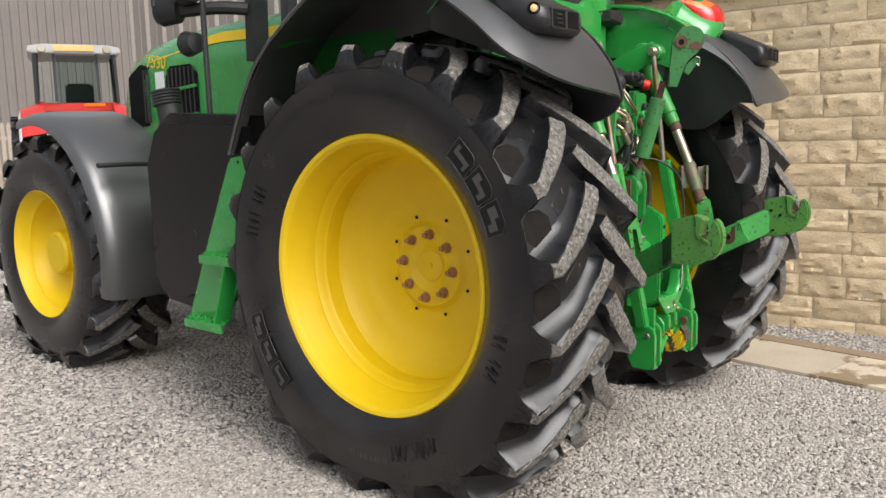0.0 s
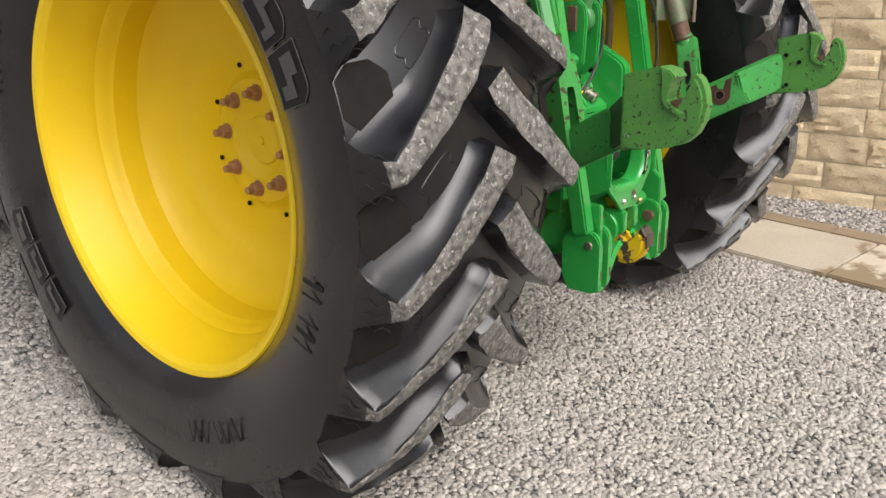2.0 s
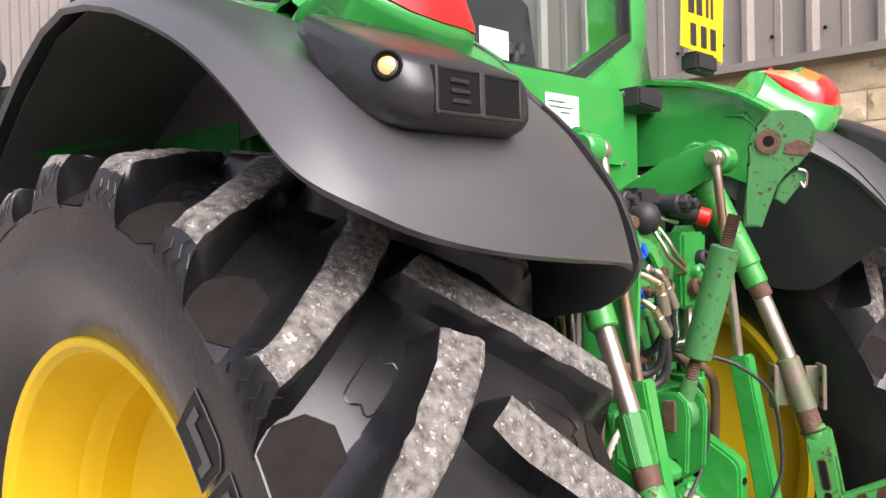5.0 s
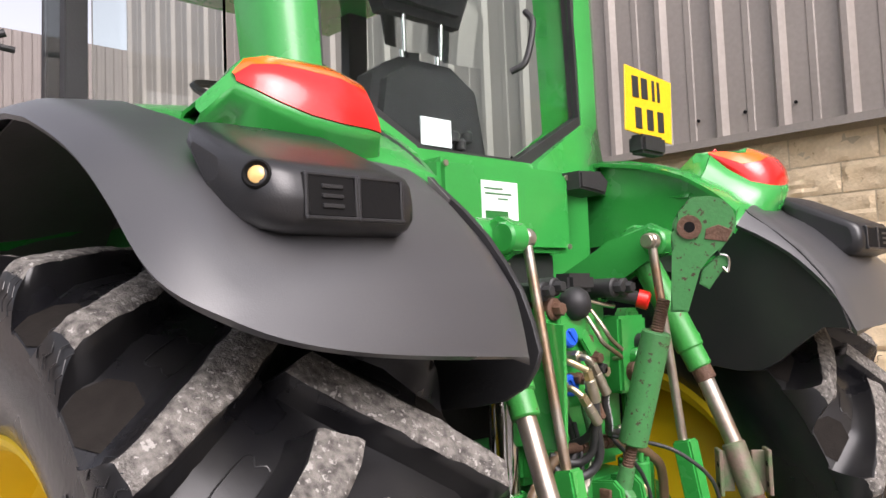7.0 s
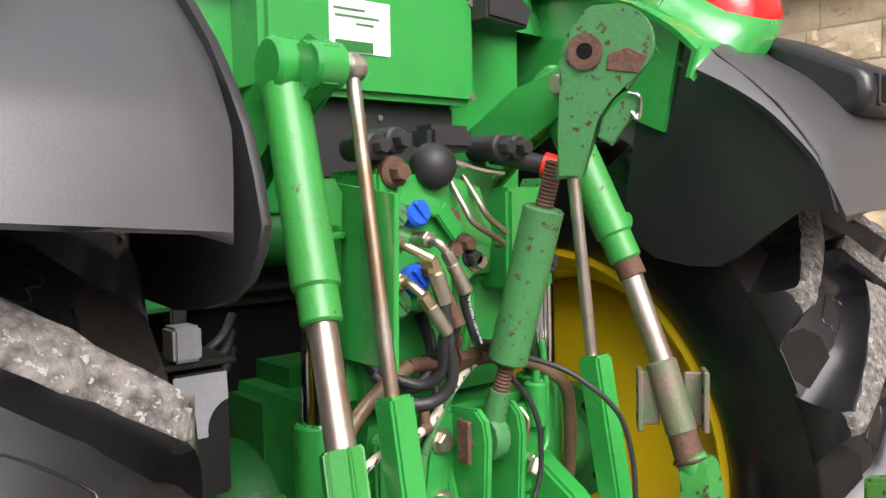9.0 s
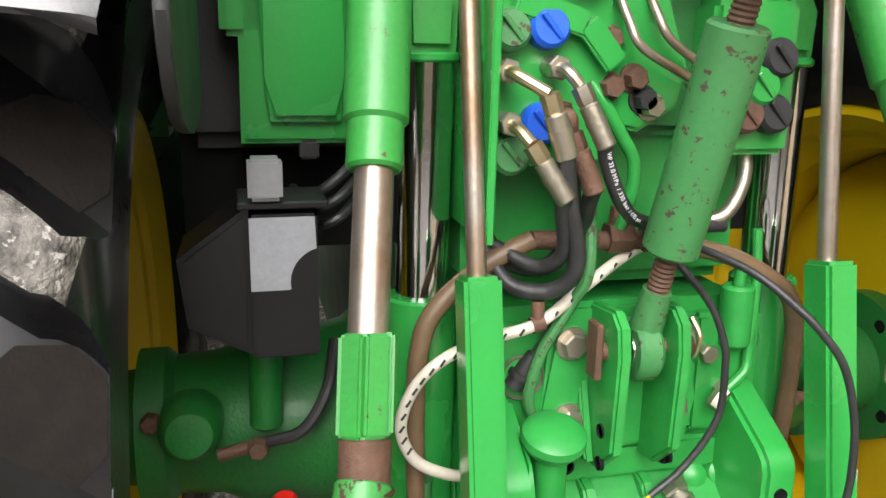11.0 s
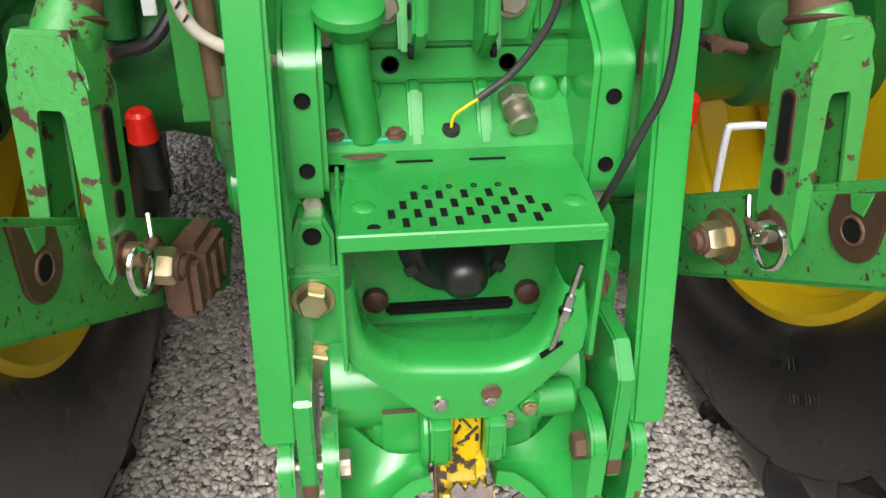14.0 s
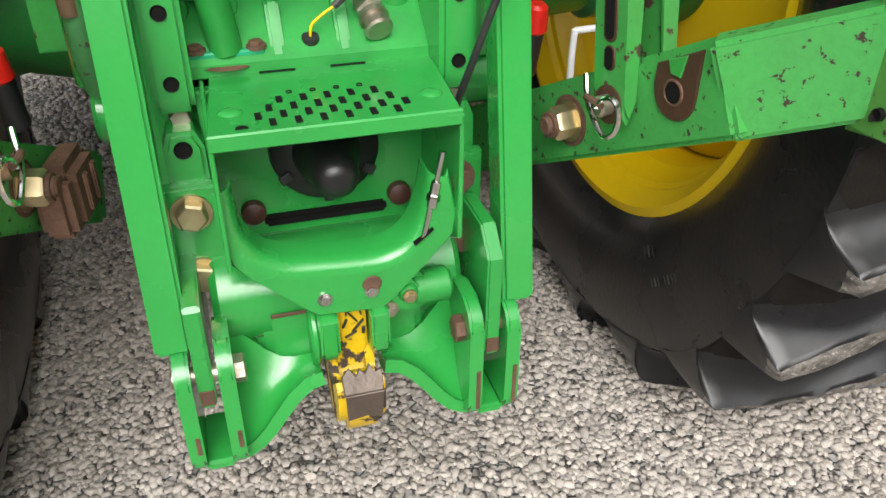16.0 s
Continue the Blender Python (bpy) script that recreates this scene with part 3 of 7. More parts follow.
def build_red_tractor():
    """The other tractor, seen from behind at a distance; built round its own rear axle."""
    t = thing("tractor", "red tractor with a pale cab roof parked before the far barn", "tractor", at=(4.16, 13.0, rise(13.0) - 0.06))
    t.scale = (1.1, 1.1, 1.0)
    t.rotation_euler = (0, 0, radians(-24))
    g = Geo()
    g.plate([(-0.66, 0), (0.66, 0), (0.72, 0.05), (0.70, 0.13), (0.5, 0.17), (-0.5, 0.17), (-0.70, 0.13), (-0.72, 0.05)], (0, 0.55, 2.93), X, Z, 1.5, 0.02)
    roof = part("roof", g, ROOF_GREY, t, "pale grey cab roof")
    part("roof_plate", Geo().box((-0.02, -0.215, 3.03), (0.62, 0.012, 0.11)), LENS_AMBER, roof, "dull amber plate")
    for s in (-1, 1):
        part("work_lamp", Geo().lathe([(0, 0), (0, 0.07), (0.03, 0.06), (0.03, 0)], (s * 0.5, -0.20, 3.01), (0, -1, 0), 16), STEEL, roof)
        part("pillar", Geo().bar((s * 0.62, -0.17, 2.03), (s * 0.60, -0.13, 2.94), 0.06, 0.06), PLASTIC_MATT, t)
        part("pillar", Geo().bar((s * 0.64, 0.62, 1.9), (s * 0.62, 0.62, 2.94), 0.06, 0.06), PLASTIC_MATT, t)
        part("side_glass", Geo().box((s * 0.63, 0.25, 2.45), (0.012, 0.72, 0.95), bevel=0), GLASS, t)
        part("rear_side_glass", Geo().box((s * 0.44, -0.17, 2.45), (0.30, 0.012, 0.92), bevel=0), GLASS, t)
        part("window_post", Geo().bar((s * 0.33, -0.175, 2.06), (s * 0.33, -0.15, 2.93), 0.05, 0.04), PLASTIC_MATT, t)
        rows = []
        for i in range(13):
            a = radians(28 + 124 * i / 12)
            rows.append([(s * (0.52 + 0.36 * k), -0.02 - 0.98 * math.cos(a) * (1 - 0.06 * k), 0.95 + (1.10 - 0.14 * k) * math.sin(a)) for k in (0, 0.33, 0.66, 1)][::s])
        part("mudguard", Geo().sheet(rows, 0.03), RED_PAINT, t)
        part("mudguard_edge", Geo().sheet([[(s * (0.88 + 0.03 * k), q[-1 if s > 0 else 0][1], q[-1 if s > 0 else 0][2] - 0.10 * k) for k in (0, 1)][::s] for q in rows], 0.02), WHITE, t, "grey mudguard edge")
        part("rear_lamp", Geo().lathe([(0, 0), (0, 0.06), (0.04, 0.05), (0.05, 0)], (s * 0.72, -0.72, 1.72), (0, -1, 0), 14), LENS_RED, t)
        prof = [(-0.25, 0.42), (-0.26, 0.6), (-0.24, 0.80), (-0.15, 0.86), (0.15, 0.86), (0.24, 0.80), (0.26, 0.6), (0.25, 0.42)]
        tyre = part("rear_tyre", Geo().lathe(prof, (s * 0.80, 0, 0.90), X, 48, closed=True), RUBBER_SIDE, t)
        for k in range(18):
            for e in (-1, 1):
                a = radians(20 * k + 5 * e)
                c = Vector((s * 0.80 + e * 0.12, -0.875 * math.cos(a), 0.90 + 0.875 * math.sin(a)))
                tang = Vector((0, math.sin(a), math.cos(a)))
                o = Vector((0, -math.cos(a), math.sin(a)))
                d = (X * e * 0.75 - tang * 0.65).normalized()
                q = o.cross(d)
                part("lug", Geo().box(c, (0.30, 0.05, 0.05), Matrix((d, q, o)).transposed(), 0.006), RUBBER, tyre)
        part("rear_rim", Geo().lathe([(0.1, 0), (0.1, 0.3), (0.24, 0.42), (0.2, 0.42), (0.0, 0.3), (0, 0)], (s * 0.80, 0, 0.90), (s, 0, 0), 32), WHITE, t)
        part("front_tyre", Geo().lathe([(-0.22, 0.34), (-0.23, 0.5), (-0.15, 0.66), (0.15, 0.66), (0.23, 0.5), (0.22, 0.34)], (s * 0.82, 2.7, 0.66), X, 32, closed=True), RUBBER, t)
    part("rear_window", Geo().box((0, -0.17, 2.47), (0.60, 0.012, 0.86), bevel=0), DARK_GLASS, t)
    part("rear_panel", Geo().box((0, -0.12, 1.96), (1.2, 0.10, 0.17), bevel=0.02), RED_PAINT, t)
    part("reflector", Geo().box((0.25, -0.18, 2.0), (0.34, 0.012, 0.06)), LENS_ORANGE, t, "orange reflector strip")
    part("hood", Geo().box((0, 2.2, 1.55), (0.8, 2.0, 0.6), bevel=0.08), RED_PAINT, t)
    part("chassis", Geo().box((0, 1.3, 0.95), (0.55, 3.0, 0.5), bevel=0.04), DARK, t)
    part("rear_housing", Geo().box((0, -0.1, 1.25), (0.9, 0.7, 1.0), bevel=0.06), PLASTIC_MATT, t, "dark rear housing with linkage")
    part("seat", Geo().box((0.05, 0.35, 2.12), (0.45, 0.14, 0.62), bevel=0.06), SEAT, t)
    part("cab_floor", Geo().box((0, 0.5, 1.75), (1.2, 1.3, 0.2), bevel=0.02), PLASTIC_MATT, t)


# ---- the green tractor: wheels ----
tractor = thing("tractor", "green farm tractor with yellow wheels on gravel", "tractor")
HUB_Y, HUB_Z = 0.004, 0.871


def ring_point(x, r, a, y0=HUB_Y, z0=HUB_Z):
    """A point on a wheel: a degrees up from the rear."""
    return Vector((x, y0 - r * math.cos(radians(a)), z0 + r * math.sin(radians(a))))


def lug_geo(xc, side, a0, y0, z0, k=1.0, kx=1.0, ka=1.0, seed=0):
    """A curved tread bar from its nose at the middle of the tread out over the shoulder; side: -1 or 1 along x.
    k, kx and ka scale the radius, the width and the angles."""
    r = random.Random(seed)
    g, rows, tread = Geo(), [], 0.838
    floor = lambda x: tread - 0.053 * min(1.0, max(0.0, (x - 0.20) / 0.114))  # noqa: E731
    put = lambda x, a, q: ring_point(xc + side * x * kx, q * k, a0 + a * ka, y0, z0)  # noqa: E731
    deg = lambda d: math.degrees(d / 0.87)  # noqa: E731
    steps = [-0.04] + [i / 13 for i in range(14)] + [1.02, 1.045, 1.07, 1.09, 1.11, 1.13, 1.142, 1.15]
    for i, t in enumerate(steps):
        if t <= 1:
            u = max(t, 0.0)
            x, a, tip = 0.283 * u, -16.3 * u ** 0.82, 0.893 - 0.014 * u * u
            hx, ha = 0.033 - 0.010 * u - 0.013 * u * u, 1.15 + 0.35 * min(1, 3 * u)
            up, dn, spread = 0.052, 0.013 + 0.012 * u * u, 0.0
            if t < 0:
                x, a, tip = -0.018, 1.3, tread + 0.004
                hx, ha, up, dn = 0.030, 1.0, 0.02, 0.006
        else:
            w = (t - 1) / 0.15
            x, a, tip = 0.283 + 0.033 * (1 - (1 - w) ** 2), -16.3 - 0.25 * w, 0.879 - 0.097 * w ** 1.25
            hx, ha, spread = 0.010 * (1 - w), 1.5 + 3.6 * w * w, w * w * (3 - 2 * w)
            up, dn = 0.052 * (1 - w), 0.025 * (1 - w)
        l = math.hypot(hx, math.radians(ha) * 0.87)
        at = lambda f: (x + hx * f, a + ha * f)  # noqa: E731
        far = lambda d, e: (x + e * hx * (1 + d / l), a + e * ha * (1 + d / l))  # noqa: E731
        reach = [(1.0, 0.0), (0.62, 0.12), (0.34, 0.34), (0.15, 0.62), (0.04, 0.88)]
        pts = []
        for d, h in reach:
            px, pa = far(up * d, 1)
            if spread:
                pa += (a + ha + (5.45 - ha) * d - pa) * spread
                px += (x - px) * spread
            px = min(px, 0.3165)
            f = floor(px) - 0.003
            pts.append((px, pa, f + max(tip - 0.004 - f, 0) * h))
        for c in range(7):
            f = 1 - c / 3
            rough = (r.uniform(-0.0022, 0.0022) if 0 <= t < 1.05 else 0)
            slip = (r.uniform(-0.10, 0.06) if c in (0, 6) and 0 <= t < 1.05 else 0)
            px, pa = at(f * (1 + slip))
            pts.append((px, pa, tip - (0.003 if c in (0, 6) else 0) + rough))
        for d, h in ((0.25, 0.6), (1.0, 0.0)):
            px, pa = far(dn * d, -1)
            if spread:
                pa += (a - ha - (5.45 - ha) * d - pa) * spread
                px += (x - px) * spread
            f = floor(px) - 0.003
            pts.append((px, pa, f + max(tip - 0.004 - f, 0) * h))
        rows.append([put(*p) for p in pts])
    if side > 0:
        rows = [q[::-1] for q in rows]
    n = len(rows[0])
    lo = 5 if side < 0 else 2
    g.grid([q[:lo + 1] for q in rows])
    g.grid([q[lo + 6:] for q in rows])
    g.grid([q[lo:lo + 7] for q in rows[:2]])
    g.grid([q[lo:lo + 7] for q in rows[1:17]], 1)
    g.grid([q[lo:lo + 7] for q in rows[16:]])
    g.add(rows[0], [tuple(range(n))])
    return g


def sag(g, y0, z0, amount=0.24):
    """Bulges and flattens a loaded tyre towards the ground."""
    for i, p in enumerate(g.v):
        k = min(1.0, max(0.0, (0.5 * z0 - p[2]) / (0.5 * z0)))
        g.v[i] = (p[0], y0 + (p[1] - y0) * (1 + amount * k), max(p[2], -0.012))
    return g


def build_rear_wheel(s):
    """s: -1 or 1, the side of the tractor."""
    xc = -0.905 if s < 0 else 0.960
    c = (xc, HUB_Y, HUB_Z)
    side = [(0.236, 0.526), (0.246, 0.540), (0.266, 0.558), (0.288, 0.598), (0.307, 0.645), (0.3155, 0.690), (0.3165, 0.740), (0.314, 0.785)]
    crown = [(0.314, 0.785), (0.20, 0.838), (0.10, 0.844), (0.0, 0.846)]
    g = Geo().lathe(side, c, X, 126).lathe([(-a, r) for a, r in side[::-1]], c, X, 126).lathe([(-0.236, 0.526), (0.236, 0.526)], c, X, 126)
    g.lathe(crown + [(-a, r) for a, r in crown[-2::-1]], c, X, 126, slot=1)
    tyre = part("rear_tyre", sag(g, HUB_Y, HUB_Z), [RUBBER_SIDE, RUBBER], tractor, "black rubber tractor tyre with deep worn lugs")
    pitch = 360 / 21
    for k in range(21):
        for e in (-1, 1):
            a0 = pitch * k + (6.1 if e == s else 15.3)
            part("lug", sag(lug_geo(xc, e, a0, HUB_Y, HUB_Z, seed=2 * k + (e > 0)), HUB_Y, HUB_Z), [RUBBER, TREAD], tyre, "", 60)
            # a moulded outline on the tread floor above each lug
            line = []
            for d, w in ((-0.048, -0.022), (-0.02, -0.027), (0.040, -0.026), (0.050, -0.014), (0.040, -0.004), (0.050, 0.008), (0.044, 0.022), (0.0, 0.024), (-0.044, 0.022), (-0.052, 0.010), (-0.040, 0.0), (-0.052, -0.012), (-0.048, -0.022)):
                x = 0.150 + d * 0.80 + w * 0.55
                line.append(ring_point(xc + e * x, 0.8435 - 0.465 * max(0, x - 0.20) - 0.05 * max(0, x - 0.1), a0 - 10.0 + 8.4 - 40 * d + 54 * w))
            part("moulding_line", sag(Geo().tube(line, 0.0015, 5, steps=2), HUB_Y, HUB_Z), RUBBER, tyre)
            # dirt in the hollow between two shoulder lugs, its shade painted in dark brown
            rows = []
            for i in range(8):
                w = i / 7
                x = 0.222 + 0.090 * w
                cut = 1.9 * max(0.0, abs(w - 0.5) - 0.22) / 0.28
                lo, hi = a0 - 11.6 + cut + 0.6 * w, a0 - 2.6 - cut + 0.2 * w
                rows.append([ring_point(xc + e * x, 0.838 - 0.053 * min(1.0, max(0.0, (x - 0.20) / 0.114)) + 0.0016, lo + (hi - lo) * j / 6) for j in range(7)][::-e])
            part("shaded_dirt_patch", sag(Geo().grid(rows), HUB_Y, HUB_Z), SHADED_DIRT, tyre, "brown dirt darkened as shade between the lugs")
            if e == s:
                for j in range(4):
                    q = [ring_point(xc + s * (0.2985 + 0.0195 * (1 - (1 - w) ** 2)), 0.861 - 0.066 * w, a0 - 18.9 + 1.5 * j + (0.35 if m % 2 else -0.35) + (j - 1.5) * 0.7 * w) for m, w in enumerate((0.0, 0.22, 0.44, 0.66, 0.88))]
                    part("shoulder_ridge", sag(Geo().tube(q, 0.0010, 5, steps=2), HUB_Y, HUB_Z), RUBBER, tyre)
    # dark moulded panels with pale plain bars on the outer sidewall
    for at in (32.0, 212.0):
        for k in (-1, 0, 1):
            a = at - k * 9.9
            rows = []
            for i in range(9):
                d = 4.5 - 9.0 * i / 8
                r1 = 0.727 - (0.020 if i == 8 else 0.007 if i == 7 else 0)
                rows.append([ring_point(xc + s * (0.3185 - 0.0015 * (r < 0.66)), r, a + d) for r in (0.643, 0.643 + (r1 - 0.643) * 0.5, r1)][::s])
            panel = part("sidewall_panel", Geo().grid(rows), PANEL_RUBBER, tyre, "dark moulded panel with pale plain bars")
            edge = [q[2 if s > 0 else 0] for q in rows] + [q[0 if s > 0 else 2] for q in rows[::-1]]
            part("panel_edge", Geo().tube(edge + edge[:1], 0.0011, 5, steps=1), GREY_RUBBER, panel)
            for d0, d1, r0, r1 in ((-3.3, 3.2, 0.676, 0.694), (0.9 - k, 3.2, 0.694, 0.712), (-3.3, -1.6 + 0.5 * k, 0.658, 0.676)):
                part("panel_bar", Geo().grid([[ring_point(xc + s * 0.3200, r, a + d) for d in (d0, (d0 + d1) / 2, d1)][::-s] for r in (r0, r1)]), GREY_RUBBER, panel)
    # small moulded marks, too worn to read
    for e, at, count, r0, r1, step in ((s, 282, 8, 0.640, 0.700, 2.6), (s, 335, 6, 0.640, 0.695, 2.6), (s, 150, 9, 0.640, 0.700, 2.6), (s, 262, 16, 0.690, 0.712, 1.1), (-s, 302, 4, 0.606, 0.628, 1.5), (-s, 306, 8, 0.668, 0.686, 1.1), (-s, 232, 9, 0.668, 0.686, 1.1)):
        for k in range(count):
            if k % 5 != 3:
                w = step * (0.20 if k % 2 else 0.10)
                xm = 0.3178 if r0 > 0.66 else 0.3176 if r0 > 0.63 else 0.2985
                part("sidewall_mark", Geo().grid([[ring_point(xc + e * xm, r, at + step * k + d) for d in (-w, w)][::-e] for r in (r0, r1)]), PANEL_RUBBER if step > 2 else GREY_RUBBER, tyre)
    # rim: a barrel and a dished disc
    barrel = [(0.255, 0.552), (0.262, 0.546), (0.258, 0.532), (0.245, 0.519), (0.226, 0.511), (0.206, 0.508), (0.190, 0.499), (0.176, 0.497), (0.160, 0.488), (0.118, 0.482), (0.102, 0.472), (0.088, 0.469), (0.072, 0.461), (0.0, 0.456),
              (-0.150, 0.462), (-0.185, 0.482), (-0.205, 0.488), (-0.212, 0.498), (-0.228, 0.502), (-0.245, 0.516), (-0.262, 0.532), (-0.258, 0.552), (-0.243, 0.544), (-0.215, 0.513), (0.215, 0.513), (0.243, 0.544)]
    g = Geo().lathe([(s * a, r) for a, r in barrel[::s]], c, X, 96, closed=True)
    rim = part("rear_rim", g, [YELLOW], tractor, "glossy yellow steel wheel rim", 22)
    disc = [(0.012, 0.461), (-0.004, 0.453), (-0.024, 0.440), (-0.046, 0.414), (-0.058, 0.388), (-0.064, 0.374), (-0.071, 0.352), (-0.085, 0.335), (-0.099, 0.29), (-0.103, 0.20), (-0.099, 0.187), (-0.085, 0.174), (-0.081, 0.168), (-0.080, 0.106), (-0.084, 0.100), (-0.098, 0.074),
            (-0.100, 0.068), (-0.095, 0.063), (-0.094, 0.012), (-0.090, 0.010), (-0.090, 0.0), (-0.14, 0.0), (-0.13, 0.33), (-0.10, 0.40), (-0.05, 0.455)]
    part("disc", Geo().lathe([(s * a, r) for a, r in disc[::s]], c, X, 96), YELLOW, rim, "", 32)
    for k in range(8):
        p = ring_point(xc - s * 0.083, 0.134, 45 * k + 38.6)
        g = Geo().hexa(p, (s, 0, 0), 0.019, 0.026).cyl(p + X * s * 0.024, p + X * s * 0.044, 0.0105, n=10)
        g.cyl(p - X * s * 0.002, p + X * s * 0.005, 0.023, n=14)
        part("wheel_nut", g, NUT_RUST, rim)
        p = ring_point(xc - s * 0.100, 0.212, 45 * k + 20)
        part("bolt_hole", Geo().cyl(p, p + X * s * 0.004, 0.007, n=10), DARK, rim)


def build_front_wheel(s):
    xc, y0, z0 = 0.84 * s, 2.97, 0.745
    c = (xc, y0, z0)
    half = [(0.25, 0.39), (0.27, 0.42), (0.282, 0.50), (0.278, 0.58), (0.255, 0.645), (0.20, 0.685), (0.0, 0.70)]
    prof = half + [(-a, r) for a, r in half[-2::-1]] + [(-0.23, 0.38), (0.23, 0.38)]
    tyre = part("front_tyre", sag(Geo().lathe(prof, c, X, 72, closed=True), y0, z0, 0.1), RUBBER_SIDE, tractor, "black rubber front tyre with lugs")
    for k in range(18):
        for e in (-1, 1):
            part("lug", sag(lug_geo(xc, e, 20 * k + (6 if e == s else 16), y0, z0, 0.834, 0.86, 1.15, 2 * k + (e > 0)), y0, z0, 0.1), [RUBBER, TREAD], tyre)
    rim = [(0.255, 0.405), (0.262, 0.398), (0.245, 0.385), (0.19, 0.365), (0.18, 0.345), (0.10, 0.33), (0.06, 0.29), (0.03, 0.22), (0.05, 0.15), (0.05, 0.0), (0.0, 0.0), (0.0, 0.2), (-0.24, 0.36), (-0.25, 0.40)]
    r = part("front_rim", Geo().lathe([(s * a, q) for a, q in rim[::s]], c, X, 64), YELLOW, tractor, "glossy yellow front wheel rim", 50)
    part("hub_cap", Geo().lathe([(s * a, q) for a, q in [(0.04, 0.15), (0.16, 0.135), (0.175, 0.12), (0.175, 0.0)][::s]], c, X, 32), YELLOW, r)
    part("front_axle", Geo().cyl((s * 0.1, y0, z0 - 0.02), (s * 0.80, y0, z0), 0.09), GREEN_DARK, tractor)


build_surroundings()
build_light_walls()
pebbles("gravel", [(-2.7, 1.75, -1.9, 1.0, 8800, 0.0172), (-4.6, -2.7, -1.9, 2.6, 2600, 0.022), (-2.7, 1.75, 1.0, 2.6, 2800, 0.022),
                   (-6.0, 1.75, 2.6, 5.0, 1500, 0.024), (-6.0, 4.0, 5.0, 9.0, 500, 0.030), (1.6, 2.75, -2.6, 0.8, 2600, 0.019), (-5.0, 2.6, -3.8, -1.9, 1500, 0.024)], 3, "loose pale grey angular gravel chips on the yard")
build_red_tractor()
for side in (-1, 1):
    build_rear_wheel(side)
    build_front_wheel(side)


# ---- the green tractor: mudguards, cab, bonnet ----
def table(x, rows):
    for (a, p), (b, q) in zip(rows, rows[1:]):
        if x <= b:
            return p + (q - p) * max(0.0, (x - a) / (b - a))
    return rows[-1][1]


R_IN = [(36, 0.99), (39, 1.005), (45, 1.05), (52, 1.075), (61, 1.097), (66, 1.13), (72, 1.155), (80, 1.172), (90, 1.185), (105, 1.20), (119, 1.22), (140, 1.2), (160, 1.15)]
R_OUT = [(36, 1.01), (40, 1.022), (45, 1.036), (50, 1.05), (58, 1.066), (65, 1.08), (74, 1.095), (82, 1.118), (94, 1.147), (104, 1.11), (115, 1.07), (125, 1.06), (143, 0.985), (160, 0.96)]
X_OUT = [(38.6 + 17.4 * t, 0.6 + 0.6 * (1 - (1 - t) ** 3.5) ** (1 / 3.5)) for t in [(i / 24) ** 2.5 for i in range(25)]] + [(160, 1.2)]
X_IN = [(38.6, 0.60), (45, 0.575), (52, 0.56), (61, 0.535), (62.2, 0.62), (63.5, 0.76), (65.5, 0.90), (69, 0.99), (76, 1.03), (160, 1.04)]
O_REAR, W_REAR = Vector((0, -0.995, 0.09)), Vector((0, 0.09, 0.995))


ARCH_Y, ARCH_Z = -0.015, 0.882


def arch_point(x, r, a, y0=ARCH_Y, z0=ARCH_Z):
    """A point on the arch over a rear wheel."""
    return ring_point(x, r, a, y0, z0)


